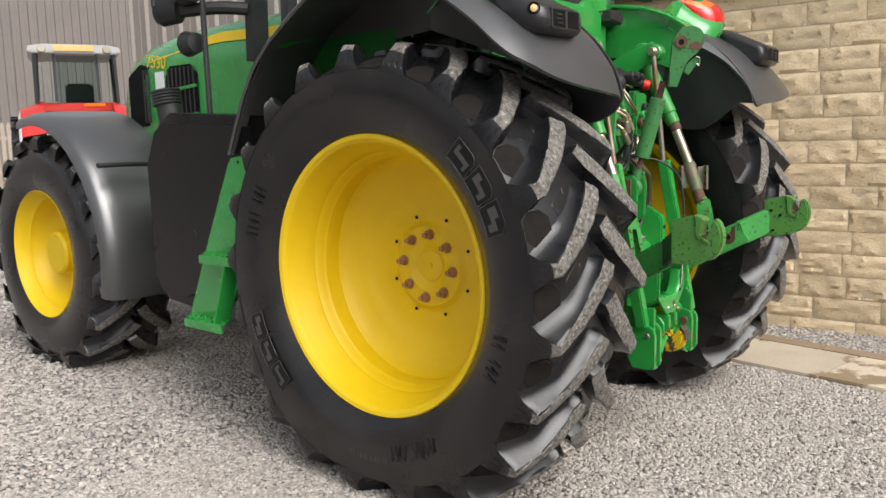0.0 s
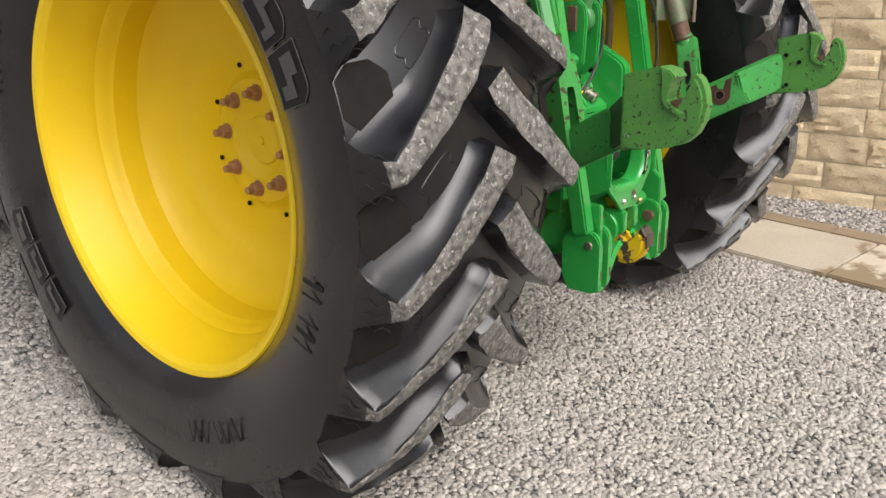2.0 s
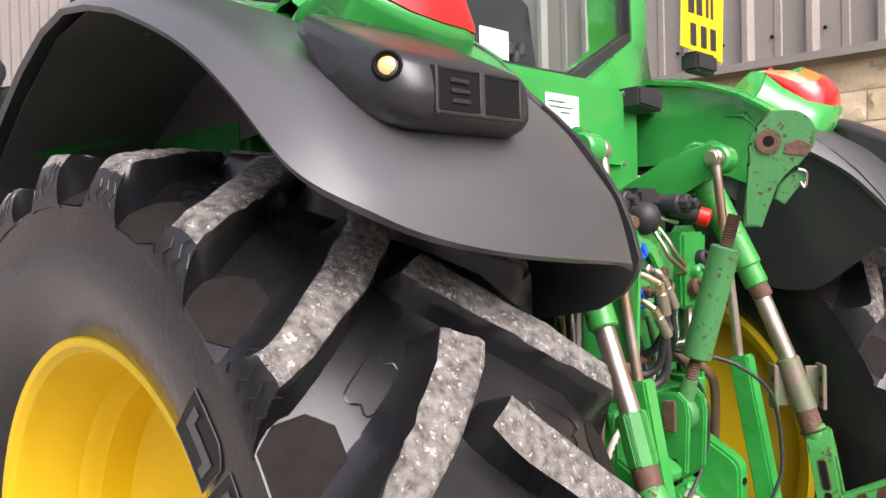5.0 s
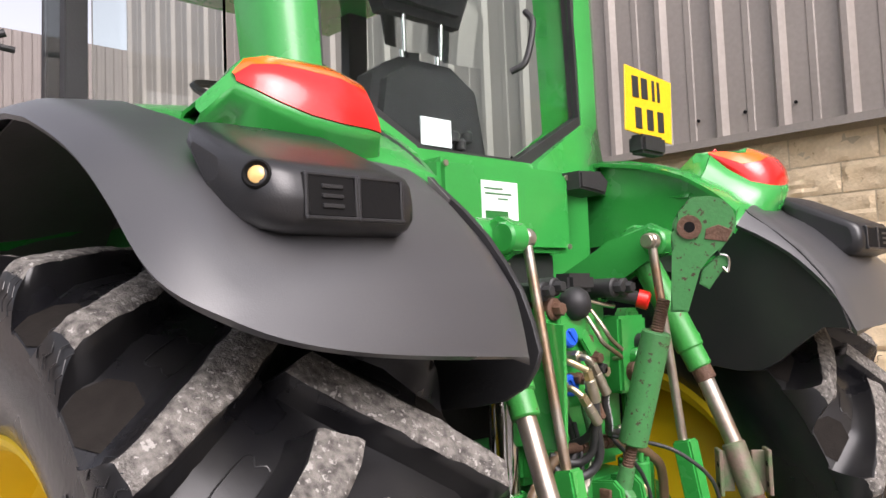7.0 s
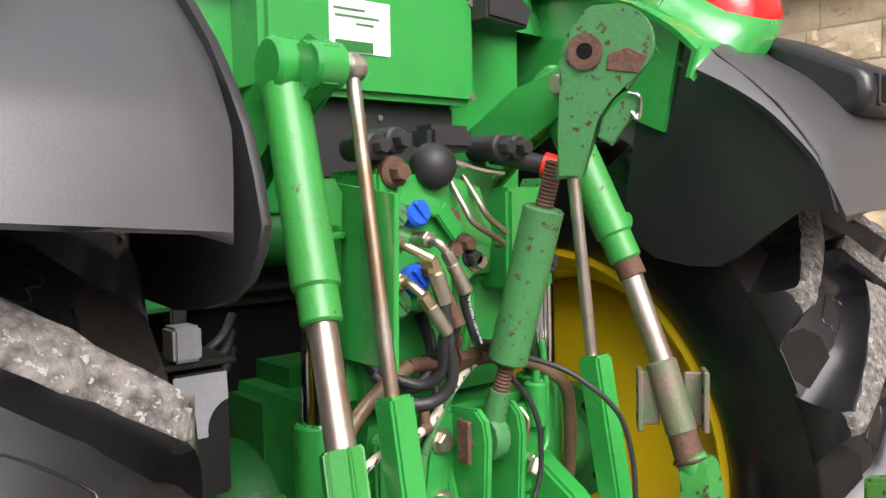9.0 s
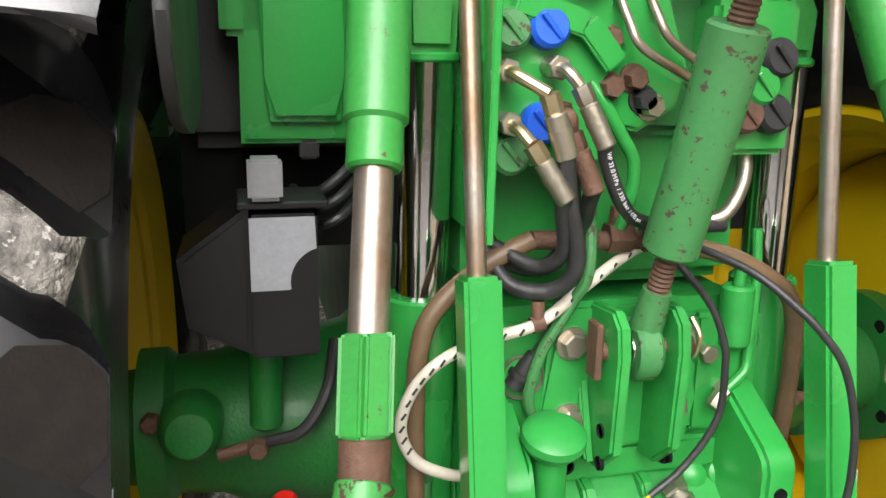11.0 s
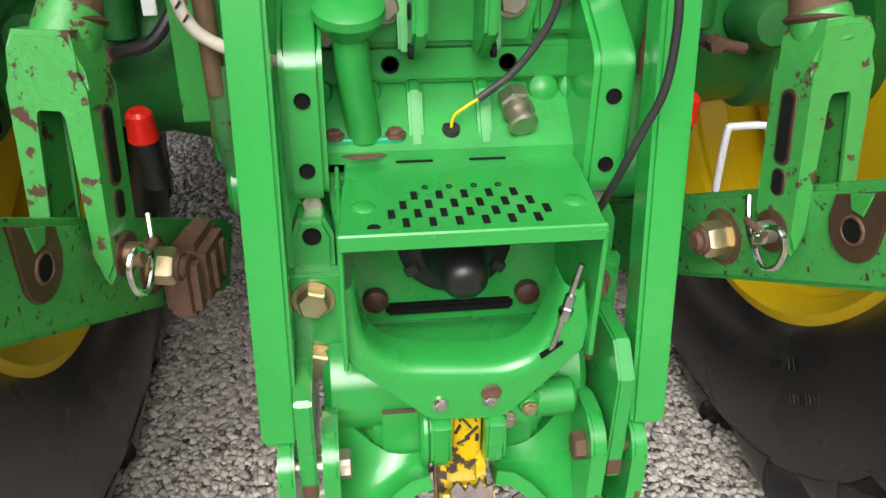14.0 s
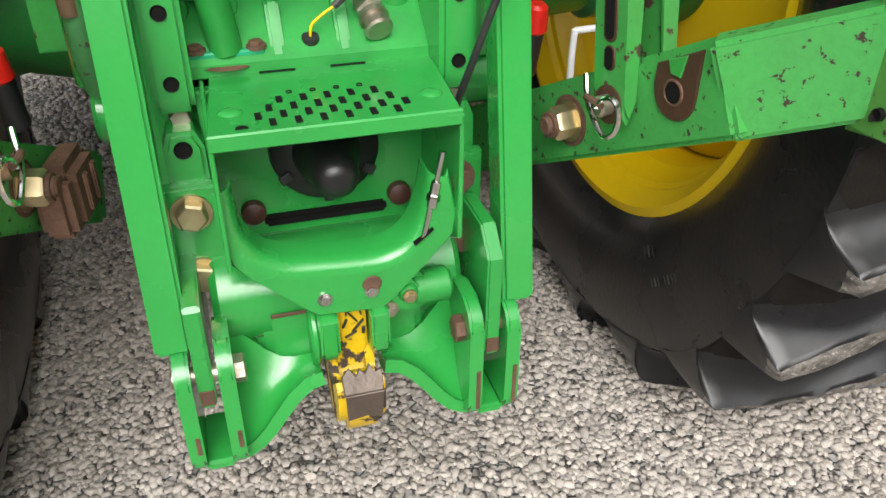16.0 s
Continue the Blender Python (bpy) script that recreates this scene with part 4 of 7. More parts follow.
def build_mudguard(s):
    shift, lift = 0.0, 0.0
    before = set(tractor.children)
    put = lambda g: g if s < 0 else g.mirrored()  # noqa: E731
    at = lambda a, x: arch_point(-x - shift, table(a, R_IN) + (table(a, R_OUT) - table(a, R_IN)) * min(1, max(0, (x - 0.6) / 0.6)) ** 1.3  # noqa: E731
                                 + 0.022 * math.sin(math.pi * min(1, max(0, (x - 0.6) / 0.6))) * min(1, max(0, (66 - a) / 10))
                                 - 0.030 * max(0, (x - 1.12) / 0.08) ** 2 - 0.045 * max(0, (0.62 - x) / 0.085) ** 2 * (a < 62) + lift * min(1, max(0, (a - 45) / 20)), a)
    angles = [38.6 + 17.4 * (i / 24) ** 2.5 for i in range(25)] + [58, 61, 61.6, 62.2, 63.5, 65.5, 67, 69, 72, 75, 80, 86, 92, 98, 105, 112, 120, 128, 136, 144, 152]
    rows = []
    for a in angles:
        x0, x1 = table(a, X_IN), table(a, X_OUT)
        rows.append([at(a, x0 + (x1 - x0) * k / 18) for k in range(19)])
    outer = part("mudguard", put(Geo().sheet(rows, 0.012)), PLASTIC, tractor, "black plastic rear mudguard extension", 60)
    rows = []
    for a in angles:
        if a >= 60:
            x1 = table(a, X_IN) + 0.03
            rows.append([at(max(a, 61.2), 0.53 + (x1 - 0.53) * k / 10) - Vector((0, 0, 0.005 if k > 1 else 0.02 if k == 0 else 0.009)) for k in range(11)])
    part("mudguard_top", put(Geo().sheet(rows, 0.012)), GREEN, tractor, "green painted mudguard top", 60)
    # inner wall: green ahead, black behind; the wheel side is lined in black
    xw = -0.545 if s < 0 else -0.575
    arc_top = lambda a: (ARCH_Y - (table(a, R_IN) + lift * min(1, max(0, (a - 45) / 20)) - 0.008) * math.cos(radians(a)), ARCH_Z + (table(a, R_IN) + lift * min(1, max(0, (a - 45) / 20)) - 0.008) * math.sin(radians(a)))  # noqa: E731
    wall = [(ARCH_Y - 0.90 * math.cos(radians(a)), ARCH_Z + 0.90 * math.sin(radians(a))) for a in (103, 94, 86, 78, 70, 63)] + [arc_top(a) for a in (66, 69, 72, 76, 82, 90, 98, 103)]
    part("mudguard_wall", put(Geo().plate(wall, (xw, 0, 0), Y, Z, 0.014)), GREEN, tractor, "green inner wall of the mudguard")
    low = [(-0.33, 1.43), (-0.42, 1.405), (-0.55, 1.40), (-0.63, 1.41), (-0.70, 1.424), (-0.752, 1.452), (-0.778, 1.485)] if s < 0 else [(-0.30, 1.465), (-0.394, 1.411), (-0.483, 1.398), (-0.551, 1.40), (-0.60, 1.425), (-0.66, 1.475), (-0.72, 1.52)]
    skirt = low + [arc_top(a) for a in (39.2, 42, 45, 48, 52, 56, 61, 65, 69, 72)] + [(-0.36, 1.80)]
    part("mudguard_liner", put(Geo().plate(skirt, (xw - 0.012, 0, 0), Y, Z, 0.012, 0.002)), HOUSING if s > 0 else PLASTIC_MATT, tractor, "black inner skirt of the mudguard")
    rows = [[arch_point(xw - 0.022 - (0.15 if s < 0 and a > 85 else 0.0), table(a, R_IN) * k - 0.010, a) for k in ((1.0, 0.9, 0.80) if s < 0 and a > 85 else (1.0, 0.88, 0.745))] for a in (58, 64, 70, 80, 92, 104, 116, 128, 140, 152)]
    lining = part("arch_lining", put(Geo().sheet(rows, 0.004)), LINING, tractor, "black arch lining with rivets")
    rows = [[at(a, x) - Vector((0, -0.014 * math.cos(radians(a)), 0.016 * math.sin(radians(a)))) for x in (0.56, 0.7, 0.85, 1.02, 1.15)] for a in (62, 70, 80, 90, 100, 112, 124, 136, 144, 153)]
    part("arch_lining", put(Geo().sheet(rows, 0.004)), LINING, tractor)
    for k in range(11):
        a = 66 + 8 * k
        p = arch_point(-0.98 - shift, table(a, R_IN) - 0.055, a)
        part("rivet", put(Geo().lathe([(0, 0.010), (0.004, 0.008), (0.006, 0)], p, arch_point(0, -1, a, 0, 0), 10)), STEEL, lining)
    # lamp housing on the mudguard: cross-sections from its inner end outwards
    secs = [(-0.795, 0.66, -0.68, 1.765), (-0.798, 0.84, -0.68, 1.765), (-0.806, 0.95, -0.68, 1.765), (-0.82, 1.0, -0.68, 1.765), (-0.92, 1.02, -0.68, 1.765), (-1.015, 1.0, -0.68, 1.766), (-1.040, 0.95, -0.675, 1.770), (-1.057, 0.84, -0.665, 1.778), (-1.068, 0.66, -0.645, 1.79), (-1.074, 0.35, -0.62, 1.81)]
    shape = [(0.03, -0.060), (-0.040, -0.058), (-0.062, -0.050), (-0.075, -0.036), (-0.076, -0.01), (-0.071, 0.018), (-0.060, 0.033), (-0.035, 0.046), (0.145, 0.132), (0.165, 0.11)]
    rows = [[Vector((x - shift, y + k * p, z + k * q + lift)) for p, q in shape] for x, k, y, z in secs]
    g = Geo().grid([r[::-1] for r in rows], wrap_v=True)
    g.add(rows[0], [tuple(range(10))])
    g.add(rows[-1], [tuple(range(9, -1, -1))])
    box = part("lamp_housing", put(g), HOUSING, tractor, "black plastic lamp housing", 48)
    o, w = O_REAR, W_REAR
    for x, half in ((-0.872, 0.037), (-0.960, 0.040)):
        c = Vector((x - shift, -0.7555, 1.757 + lift))
        part("lamp_recess", put(Geo().plate([(-half, -0.028), (half, -0.028), (half, 0.028), (-half, 0.028)], c, X, w, 0.006, 0.001)), DARK, box, "dark sunken lamp panel")
        for p, q, l, h in ((0, 0.031, half + 0.006, 0.006), (0, -0.031, half + 0.006, 0.006), (half + 0.003, 0, 0.006, 0.062), (-half - 0.003, 0, 0.006, 0.062)):
            part("recess_rim", put(Geo().box(c + X * p + w * q, ((2 * l if q else l), 0.010, h), None, 0.002)), HOUSING, box)
        for k in (-1, 0, 1) if half > 0.038 else ():
            part("lamp_rib", put(Geo().bar(c + w * 0.014 * k - X * 0.018 + o * 0.003, c + w * 0.014 * k + X * 0.018 + o * 0.003, 0.007, 0.006, 0.001)), HOUSING, box)
    n = Vector((-0.72, -0.68, 0.12)).normalized()
    c = Vector((-1.058 - shift, -0.722, 1.786 + lift))
    part("lamp_ring", put(Geo().lathe([(-0.010, 0.021), (0.002, 0.021), (0.005, 0.018), (0.001, 0.014)], c, n, 20)), DARK, box)
    part("round_lamp", put(Geo().lathe([(-0.008, 0.0125), (0.001, 0.0125), (0.004, 0.007), (0.005, 0)], c, n, 20)), LENS_AMBER, box, "amber round marker lamp")
    # tail lamp: red lens below, orange lens along the top
    low = [ (0.687, -0.535, 1.918), (0.72, -0.538, 1.915), (0.78, -0.535, 1.916), (0.84, -0.528, 1.925), (0.89, -0.515, 1.944), (0.925, -0.495, 1.968), (0.945, -0.47, 1.99)]
    top = [(0.689, -0.498, 1.990), (0.703, -0.475, 2.020), (0.75, -0.455, 2.040), (0.82, -0.445, 2.044), (0.87, -0.44, 2.046), (0.915, -0.44, 2.036), (0.943, -0.452, 2.008)]
    ring = []
    for (xa, ya, za), (xb, yb, zb), bulge in zip(low, top, (0.012, 0.034, 0.042, 0.042, 0.036, 0.024, 0.006)):
        line = []
        for i in range(9):
            t = i / 8
            b = bulge * math.sin(math.pi * (0.12 + 0.76 * t))
            line.append(Vector((-(xa + (xb - xa) * t) - shift, ya + (yb - ya) * t - b * 0.85, za + (zb - za) * t + b * 0.5 + lift)))
        ring.append(line)
    if s > 0:
        ring = ring[1:]
        for lo, hi in (((0.674, -0.508, 1.934), (0.680, -0.474, 2.024)), ((0.658, -0.445, 1.980), (0.668, -0.435, 2.035)), ((0.648, -0.400, 2.026), (0.650, -0.396, 2.038))):
            lo, hi = Vector((-lo[0] - shift, lo[1], lo[2] + lift)), Vector((-hi[0] - shift, hi[1], hi[2] + lift))
            ring.insert(0, [lo.lerp(hi, i / 8) + Vector((0.006, 0, 0)) * math.sin(math.pi * i / 8) for i in range(9)])
    part("tail_lamp", put(Geo().sheet([r[:6] for r in ring][::-1], 0.025)), LENS_RED, tractor, "red plastic tail lamp lens", 60)
    part("turn_lamp", put(Geo().sheet([[q + Vector((0, 0, 0.0005)) for q in r[5:]] for r in ring][::-1], 0.025)), LENS_ORANGE, tractor, "orange indicator lens above the tail lamp", 60)
    end = ring[0] + [ring[0][8] + Vector((-0.006, 0.035, 0.030)), ring[0][8] + Vector((-0.012, 0.10, 0.055)), ring[0][0] + Vector((-0.006, 0.10, 0.045))]
    g = Geo().add(end + [q + Vector((-0.02, 0, 0)) for q in end], [tuple(range(12)), tuple(range(23, 11, -1))] + [(i, 12 + i, 12 + (i + 1) % 12, (i + 1) % 12) for i in range(12)])
    if s < 0:
        part("tail_lamp", put(g), LENS_RED, tractor, "", 60)
    else:
        rows = [[r[0] + Vector((-0.006, 0.006, 0.0)), r[0] + Vector((0.008, -0.002, -0.006)), r[0] + Vector((0.035, 0.0, -0.05)), r[0] + Vector((0.085, 0.03, -0.13))] for r in ring[:6]]
        part("lamp_base", put(Geo().sheet(rows[::-1], 0.006)), GREEN, tractor, "", 80)
        q, w = ring[0][8], ring[3][8]
        rows = [rows[0],
                [q, q + Vector((0.020, 0.030, -0.004)), q + Vector((0.045, 0.070, -0.05)), q + Vector((0.075, 0.12, -0.13))],
                [w, w + Vector((0.0, 0.06, -0.01)), w + Vector((0.01, 0.13, -0.05)), w + Vector((0.02, 0.22, -0.12))]]
        part("lamp_base", put(Geo().sheet(rows, 0.006)), GREEN, tractor, "", 80)
        ring = ring[3:]
    rows = []
    for r in [ring[0]] + ring + [ring[-1]]:
        a, b = r[0], r[8]
        rows.append([a + Vector((0, 0.06, -0.075)), a + Vector((0, 0.014, -0.020)), a + Vector((0, 0.002, -0.004)), (a + b) / 2 + Vector((0, 0.012, 0.0)), b + Vector((0, 0.004, 0.003)), b + Vector((0, 0.05, -0.004)), b + Vector((0, 0.13, -0.05)), b + Vector((0, 0.22, -0.12))])
    rows[0] = [q + (Vector((0.035, 0.05, -0.04)) if s < 0 else Vector((0.004, 0.03, -0.03))) for q in rows[0]]
    rows[-1] = [q + Vector((-0.045, 0.04, -0.05)) for q in rows[-1]]
    part("lamp_base", put(Geo().sheet(rows[::-1], 0.006)), GREEN, tractor, "", 80)
    for ob in set(tractor.children) - before:
        ob.location = (0.03, 0.053, 0.026) if s < 0 else (-0.01, -0.045, 0.010)


def build_cab():
    part("rear_box", Geo().box((0.0, -0.115, 1.872), (0.505, 0.20, 0.232), bevel=0.014), GREEN, tractor, "smooth green panel box under the rear window")
    label = part("sticker", Geo().box((-0.046, -0.2165, 1.888), (0.138, 0.002, 0.100), bevel=0), PAPER, tractor, "white paper dealer sticker")
    part("sticker_bar", Geo().box((-0.061, -0.2182, 1.850), (0.085, 0.0015, 0.020), bevel=0), GREEN_DARK, label)
    for k, (x, z, w) in enumerate(((-0.071, 1.918, 0.07), (-0.053, 1.905, 0.1), (-0.036, 1.892, 0.04))):
        part("print_bar", Geo().box((x, -0.2182, z), (w, 0.0012, 0.004), bevel=0), GREEN_OLD, label)
    for x in (-0.236, 0.238):
        for z in (1.774, 1.970):
            part("screw", Geo().cyl((x, -0.214, z), (x, -0.219, z), 0.008, n=10), STEEL, tractor)
    part("rear_panel", Geo().box((0.0, -0.07, 1.78), (1.00, 0.06, 0.50), bevel=0.01), GREEN, tractor)
    part("module", Geo().box((0.03, -0.13, 1.680), (0.40, 0.07, 0.16), bevel=0.008), PLASTIC_MATT, tractor, "black control module")
    for x in (-0.01, 0.03):
        part("screw", Geo().cyl((x, -0.166, 1.725), (x, -0.170, 1.725), 0.006, n=8), STEEL, tractor)
    part("cable_box", Geo().plate([(-0.06, 0), (0.06, -0.01), (0.075, 0.03), (0.04, 0.055), (-0.06, 0.05)], (0.300, -0.215, 1.935), X, Z, 0.10, 0.006), PLASTIC_MATT, tractor, "black plastic cable outlet")
    # rear window: frame, seal, glass
    outer = [(-0.20, 1.998), (0.20, 1.998), (0.535, 2.175), (0.54, 3.0), (-0.54, 3.0), (-0.535, 2.175)]
    inner = [(-0.18, 2.038), (0.18, 2.038), (0.492, 2.205), (0.497, 2.94), (-0.497, 2.94), (-0.492, 2.205)]
    lean = lambda p, y: Vector((p[0], y + 0.03 * (p[1] - 2.0), p[1]))  # noqa: E731
    g = Geo()
    for y0, y1 in ((-0.085, -0.05),):
        ro, ri = [lean(p, y0) for p in outer], [lean(p, y0) for p in inner]
        bo, bi = [lean(p, y1) for p in outer], [lean(p, y1) for p in inner]
        for i in range(6):
            j = (i + 1) % 6
            g.add([ro[i], ro[j], ri[j], ri[i]], [(0, 1, 2, 3)])
            g.add([bo[i], bo[j], bi[j], bi[i]], [(3, 2, 1, 0)])
            g.add([ri[i], ri[j], bi[j], bi[i]], [(0, 1, 2, 3)])
            g.add([ro[i], ro[j], bo[j], bo[i]], [(3, 2, 1, 0)])
    frame_ = part("window_frame", g, PLASTIC_MATT, tractor, "black rear window seal")
    n = len(inner)
    g = Geo().add([lean(p, -0.072) for p in inner] + [lean(p, -0.066) for p in inner], [tuple(range(n - 1, -1, -1)), tuple(range(n, 2 * n))] + [(i, (i + 1) % n, n + (i + 1) % n, n + i) for i in range(n)])
    pane = part("pane", g, GLASS, frame_, "tinted rear window glass")
    pane.visible_shadow = False
    part("handle", Geo().tube([(0.18, -0.075, 2.30), (0.21, -0.11, 2.33), (0.25, -0.11, 2.45), (0.26, -0.075, 2.5)], 0.010), PLASTIC_MATT, frame_)
    for s in (-1, 1):
        put = lambda q: q if s < 0 else q.mirrored()  # noqa: E731
        rows = []
        for z, x0, x1, y0 in ((1.95, 0.19, 0.60, -0.13), (2.03, 0.24, 0.605, -0.115), (2.10, 0.36, 0.61, -0.10), (2.18, 0.50, 0.62, -0.085), (2.4, 0.505, 0.635, -0.075), (2.95, 0.51, 0.66, -0.05)):
            rows.append([(-x0, y0, z), (-(x0 * 0.5 + x1 * 0.5), y0 - 0.012, z), (-x1 + 0.02, y0 + 0.01, z), (-x1, y0 + 0.05, z), (-x1, y0 + 0.16, z), (-x0, y0 + 0.16, z)])
        part("rear_pillar", put(Geo().grid([r[::-1] for r in rows], wrap_v=True)), GREEN, tractor, "green rear cab pillar", 60)
        pane = part("side_pane", put(Geo().box((-0.65, 0.52, 2.46), (0.008, 0.84, 1.0), bevel=0)), GLASS, tractor, "rear side window glass")
        pane.visible_shadow = False
        part("door_post", put(Geo().bar((-0.71, 0.95, 1.9), (-0.70, 0.95, 2.96), 0.05, 0.07)), PLASTIC_MATT, tractor)
        part("front_post", put(Geo().bar((-0.64, 1.30, 1.82), (-0.64, 1.26, 2.96), 0.10, 0.07)), PLASTIC_MATT, tractor)
        pane = part("door_pane", put(Geo().box((-0.70, 1.11, 2.3), (0.008, 0.26, 1.3), bevel=0)), GLASS, tractor)
        pane.visible_shadow = False
        part("cab_side", put(Geo().box((-0.64, 0.60, 1.62), (0.10, 0.70, 0.55), bevel=0.02)), GREEN_DARK, tractor)
        # mirror on its arm
        part("mirror_arm", put(Geo().tube([(-0.72, 1.50, 2.60), (-0.95, 1.52, 2.62), (-1.16, 1.40, 2.55), (-1.17, 1.38, 2.05)], 0.012)), PLASTIC_MATT, tractor)
        m = part("mirror_case", put(Geo().box((-1.10, 1.40, 2.33), (0.22, 0.06, 0.36), bevel=0.025)), PLASTIC_MATT, tractor, "black door mirror housing")
        part("mirror_glass", put(Geo().box((-1.10, 1.367, 2.33), (0.19, 0.004, 0.32), bevel=0)), CHROME, m)
    part("cab_roof", Geo().box((0, 0.72, 3.03), (1.5, 1.75, 0.16), bevel=0.05), GREEN, tractor)
    part("cab_floor", Geo().box((0, 0.55, 1.6), (1.15, 1.1, 0.5), bevel=0.03), PLASTIC_MATT, tractor)
    part("seat_cushion", Geo().box((0.0, 0.40, 1.96), (0.50, 0.50, 0.16), bevel=0.05), SEAT, tractor)
    part("seat_back", Geo().plate([(-0.22, 0), (0.22, 0), (0.24, 0.12), (0.20, 0.34), (0.1, 0.40), (-0.1, 0.40), (-0.20, 0.34), (-0.24, 0.12)], (-0.01, 0.12, 1.935), X, Z, 0.13, 0.03), SEAT, tractor, "black fabric seat back")
    head = part("headrest", Geo().plate([(-0.15, 0), (0.15, 0), (0.19, 0.10), (0.15, 0.26), (-0.15, 0.26), (-0.19, 0.10)], (0.0, 0.13, 2.47), X, Z, 0.10, 0.03), SEAT, tractor, "headrest in clear plastic wrap")
    for x in (-0.07, 0.07):
        part("headrest_rod", Geo().cyl((x, 0.12, 2.34), (x * 1.1, 0.12, 2.52), 0.008), CHROME, head)
    g = Geo()
    r = random.Random(3)
    for k in range(9):
        a = k / 8
        g.add([(-0.2 + 0.4 * a, 0.05 + r.uniform(-0.02, 0.02), 2.34), (-0.22 + 0.44 * a, 0.045 + r.uniform(-0.02, 0.02), 2.50), (-0.16 + 0.32 * a, 0.06, 2.75)], [])
    g.f = [q for k in range(8) for q in ((3 * k, 3 * k + 3, 3 * k + 4, 3 * k + 1), (3 * k + 1, 3 * k + 4, 3 * k + 5, 3 * k + 2))]
    g.m = [0] * len(g.f)
    part("plastic_wrap", g, WRAP, head)
    part("paper", Geo().box((-0.077, -0.02, 2.10), (0.115, 0.003, 0.078), bevel=0), PAPER, tractor, "pale paper note behind the glass")
    part("steering_column", Geo().bar((0, 1.45, 1.9), (0, 1.2, 2.45), 0.10, 0.10, 0.02), PLASTIC_MATT, tractor)
    part("steering_wheel", Geo().lathe([(0.0, 0.19), (0.016, 0.175), (0, 0.16), (-0.016, 0.175)], (0, 1.18, 2.47), (0, -0.5, 1), 28, closed=True), PLASTIC_MATT, tractor)
    for x, z in ((0.03, 2.105), (0.085, 2.11), (0.055, 2.085)):
        part("lever_knob", Geo().lathe([(-0.02, 0), (-0.014, 0.016), (0.01, 0.018), (0.02, 0.01), (0.022, 0)], (x, 0.02, z), Z, 12), PLASTIC_MATT, tractor)
    # number plate on the mudguard
    c = Vector((0.612, -0.262, 2.222))
    plate = part("number_plate", Geo().box(c, (0.262, 0.006, 0.205), Matrix.Rotation(radians(4), 3, "Y"), 0.002), PLATE, tractor, "yellow number plate with two rows of dark bars")
    for row, z, xs in ((0, 0.048, (-0.075, -0.025, 0.025, 0.055)), (1, -0.048, (-0.065, 0.0, 0.06))):
        for x in xs:
            part("plate_bar", Geo().box(c + Vector((x, -0.0045, z)), (0.034 if x < 0.02 or row else 0.014, 0.003, 0.066), None, 0.001), INK, plate)
    part("plate_bracket", Geo().box((0.612, -0.25, 2.095), (0.13, 0.06, 0.06), bevel=0.01), PLASTIC_MATT, tractor)


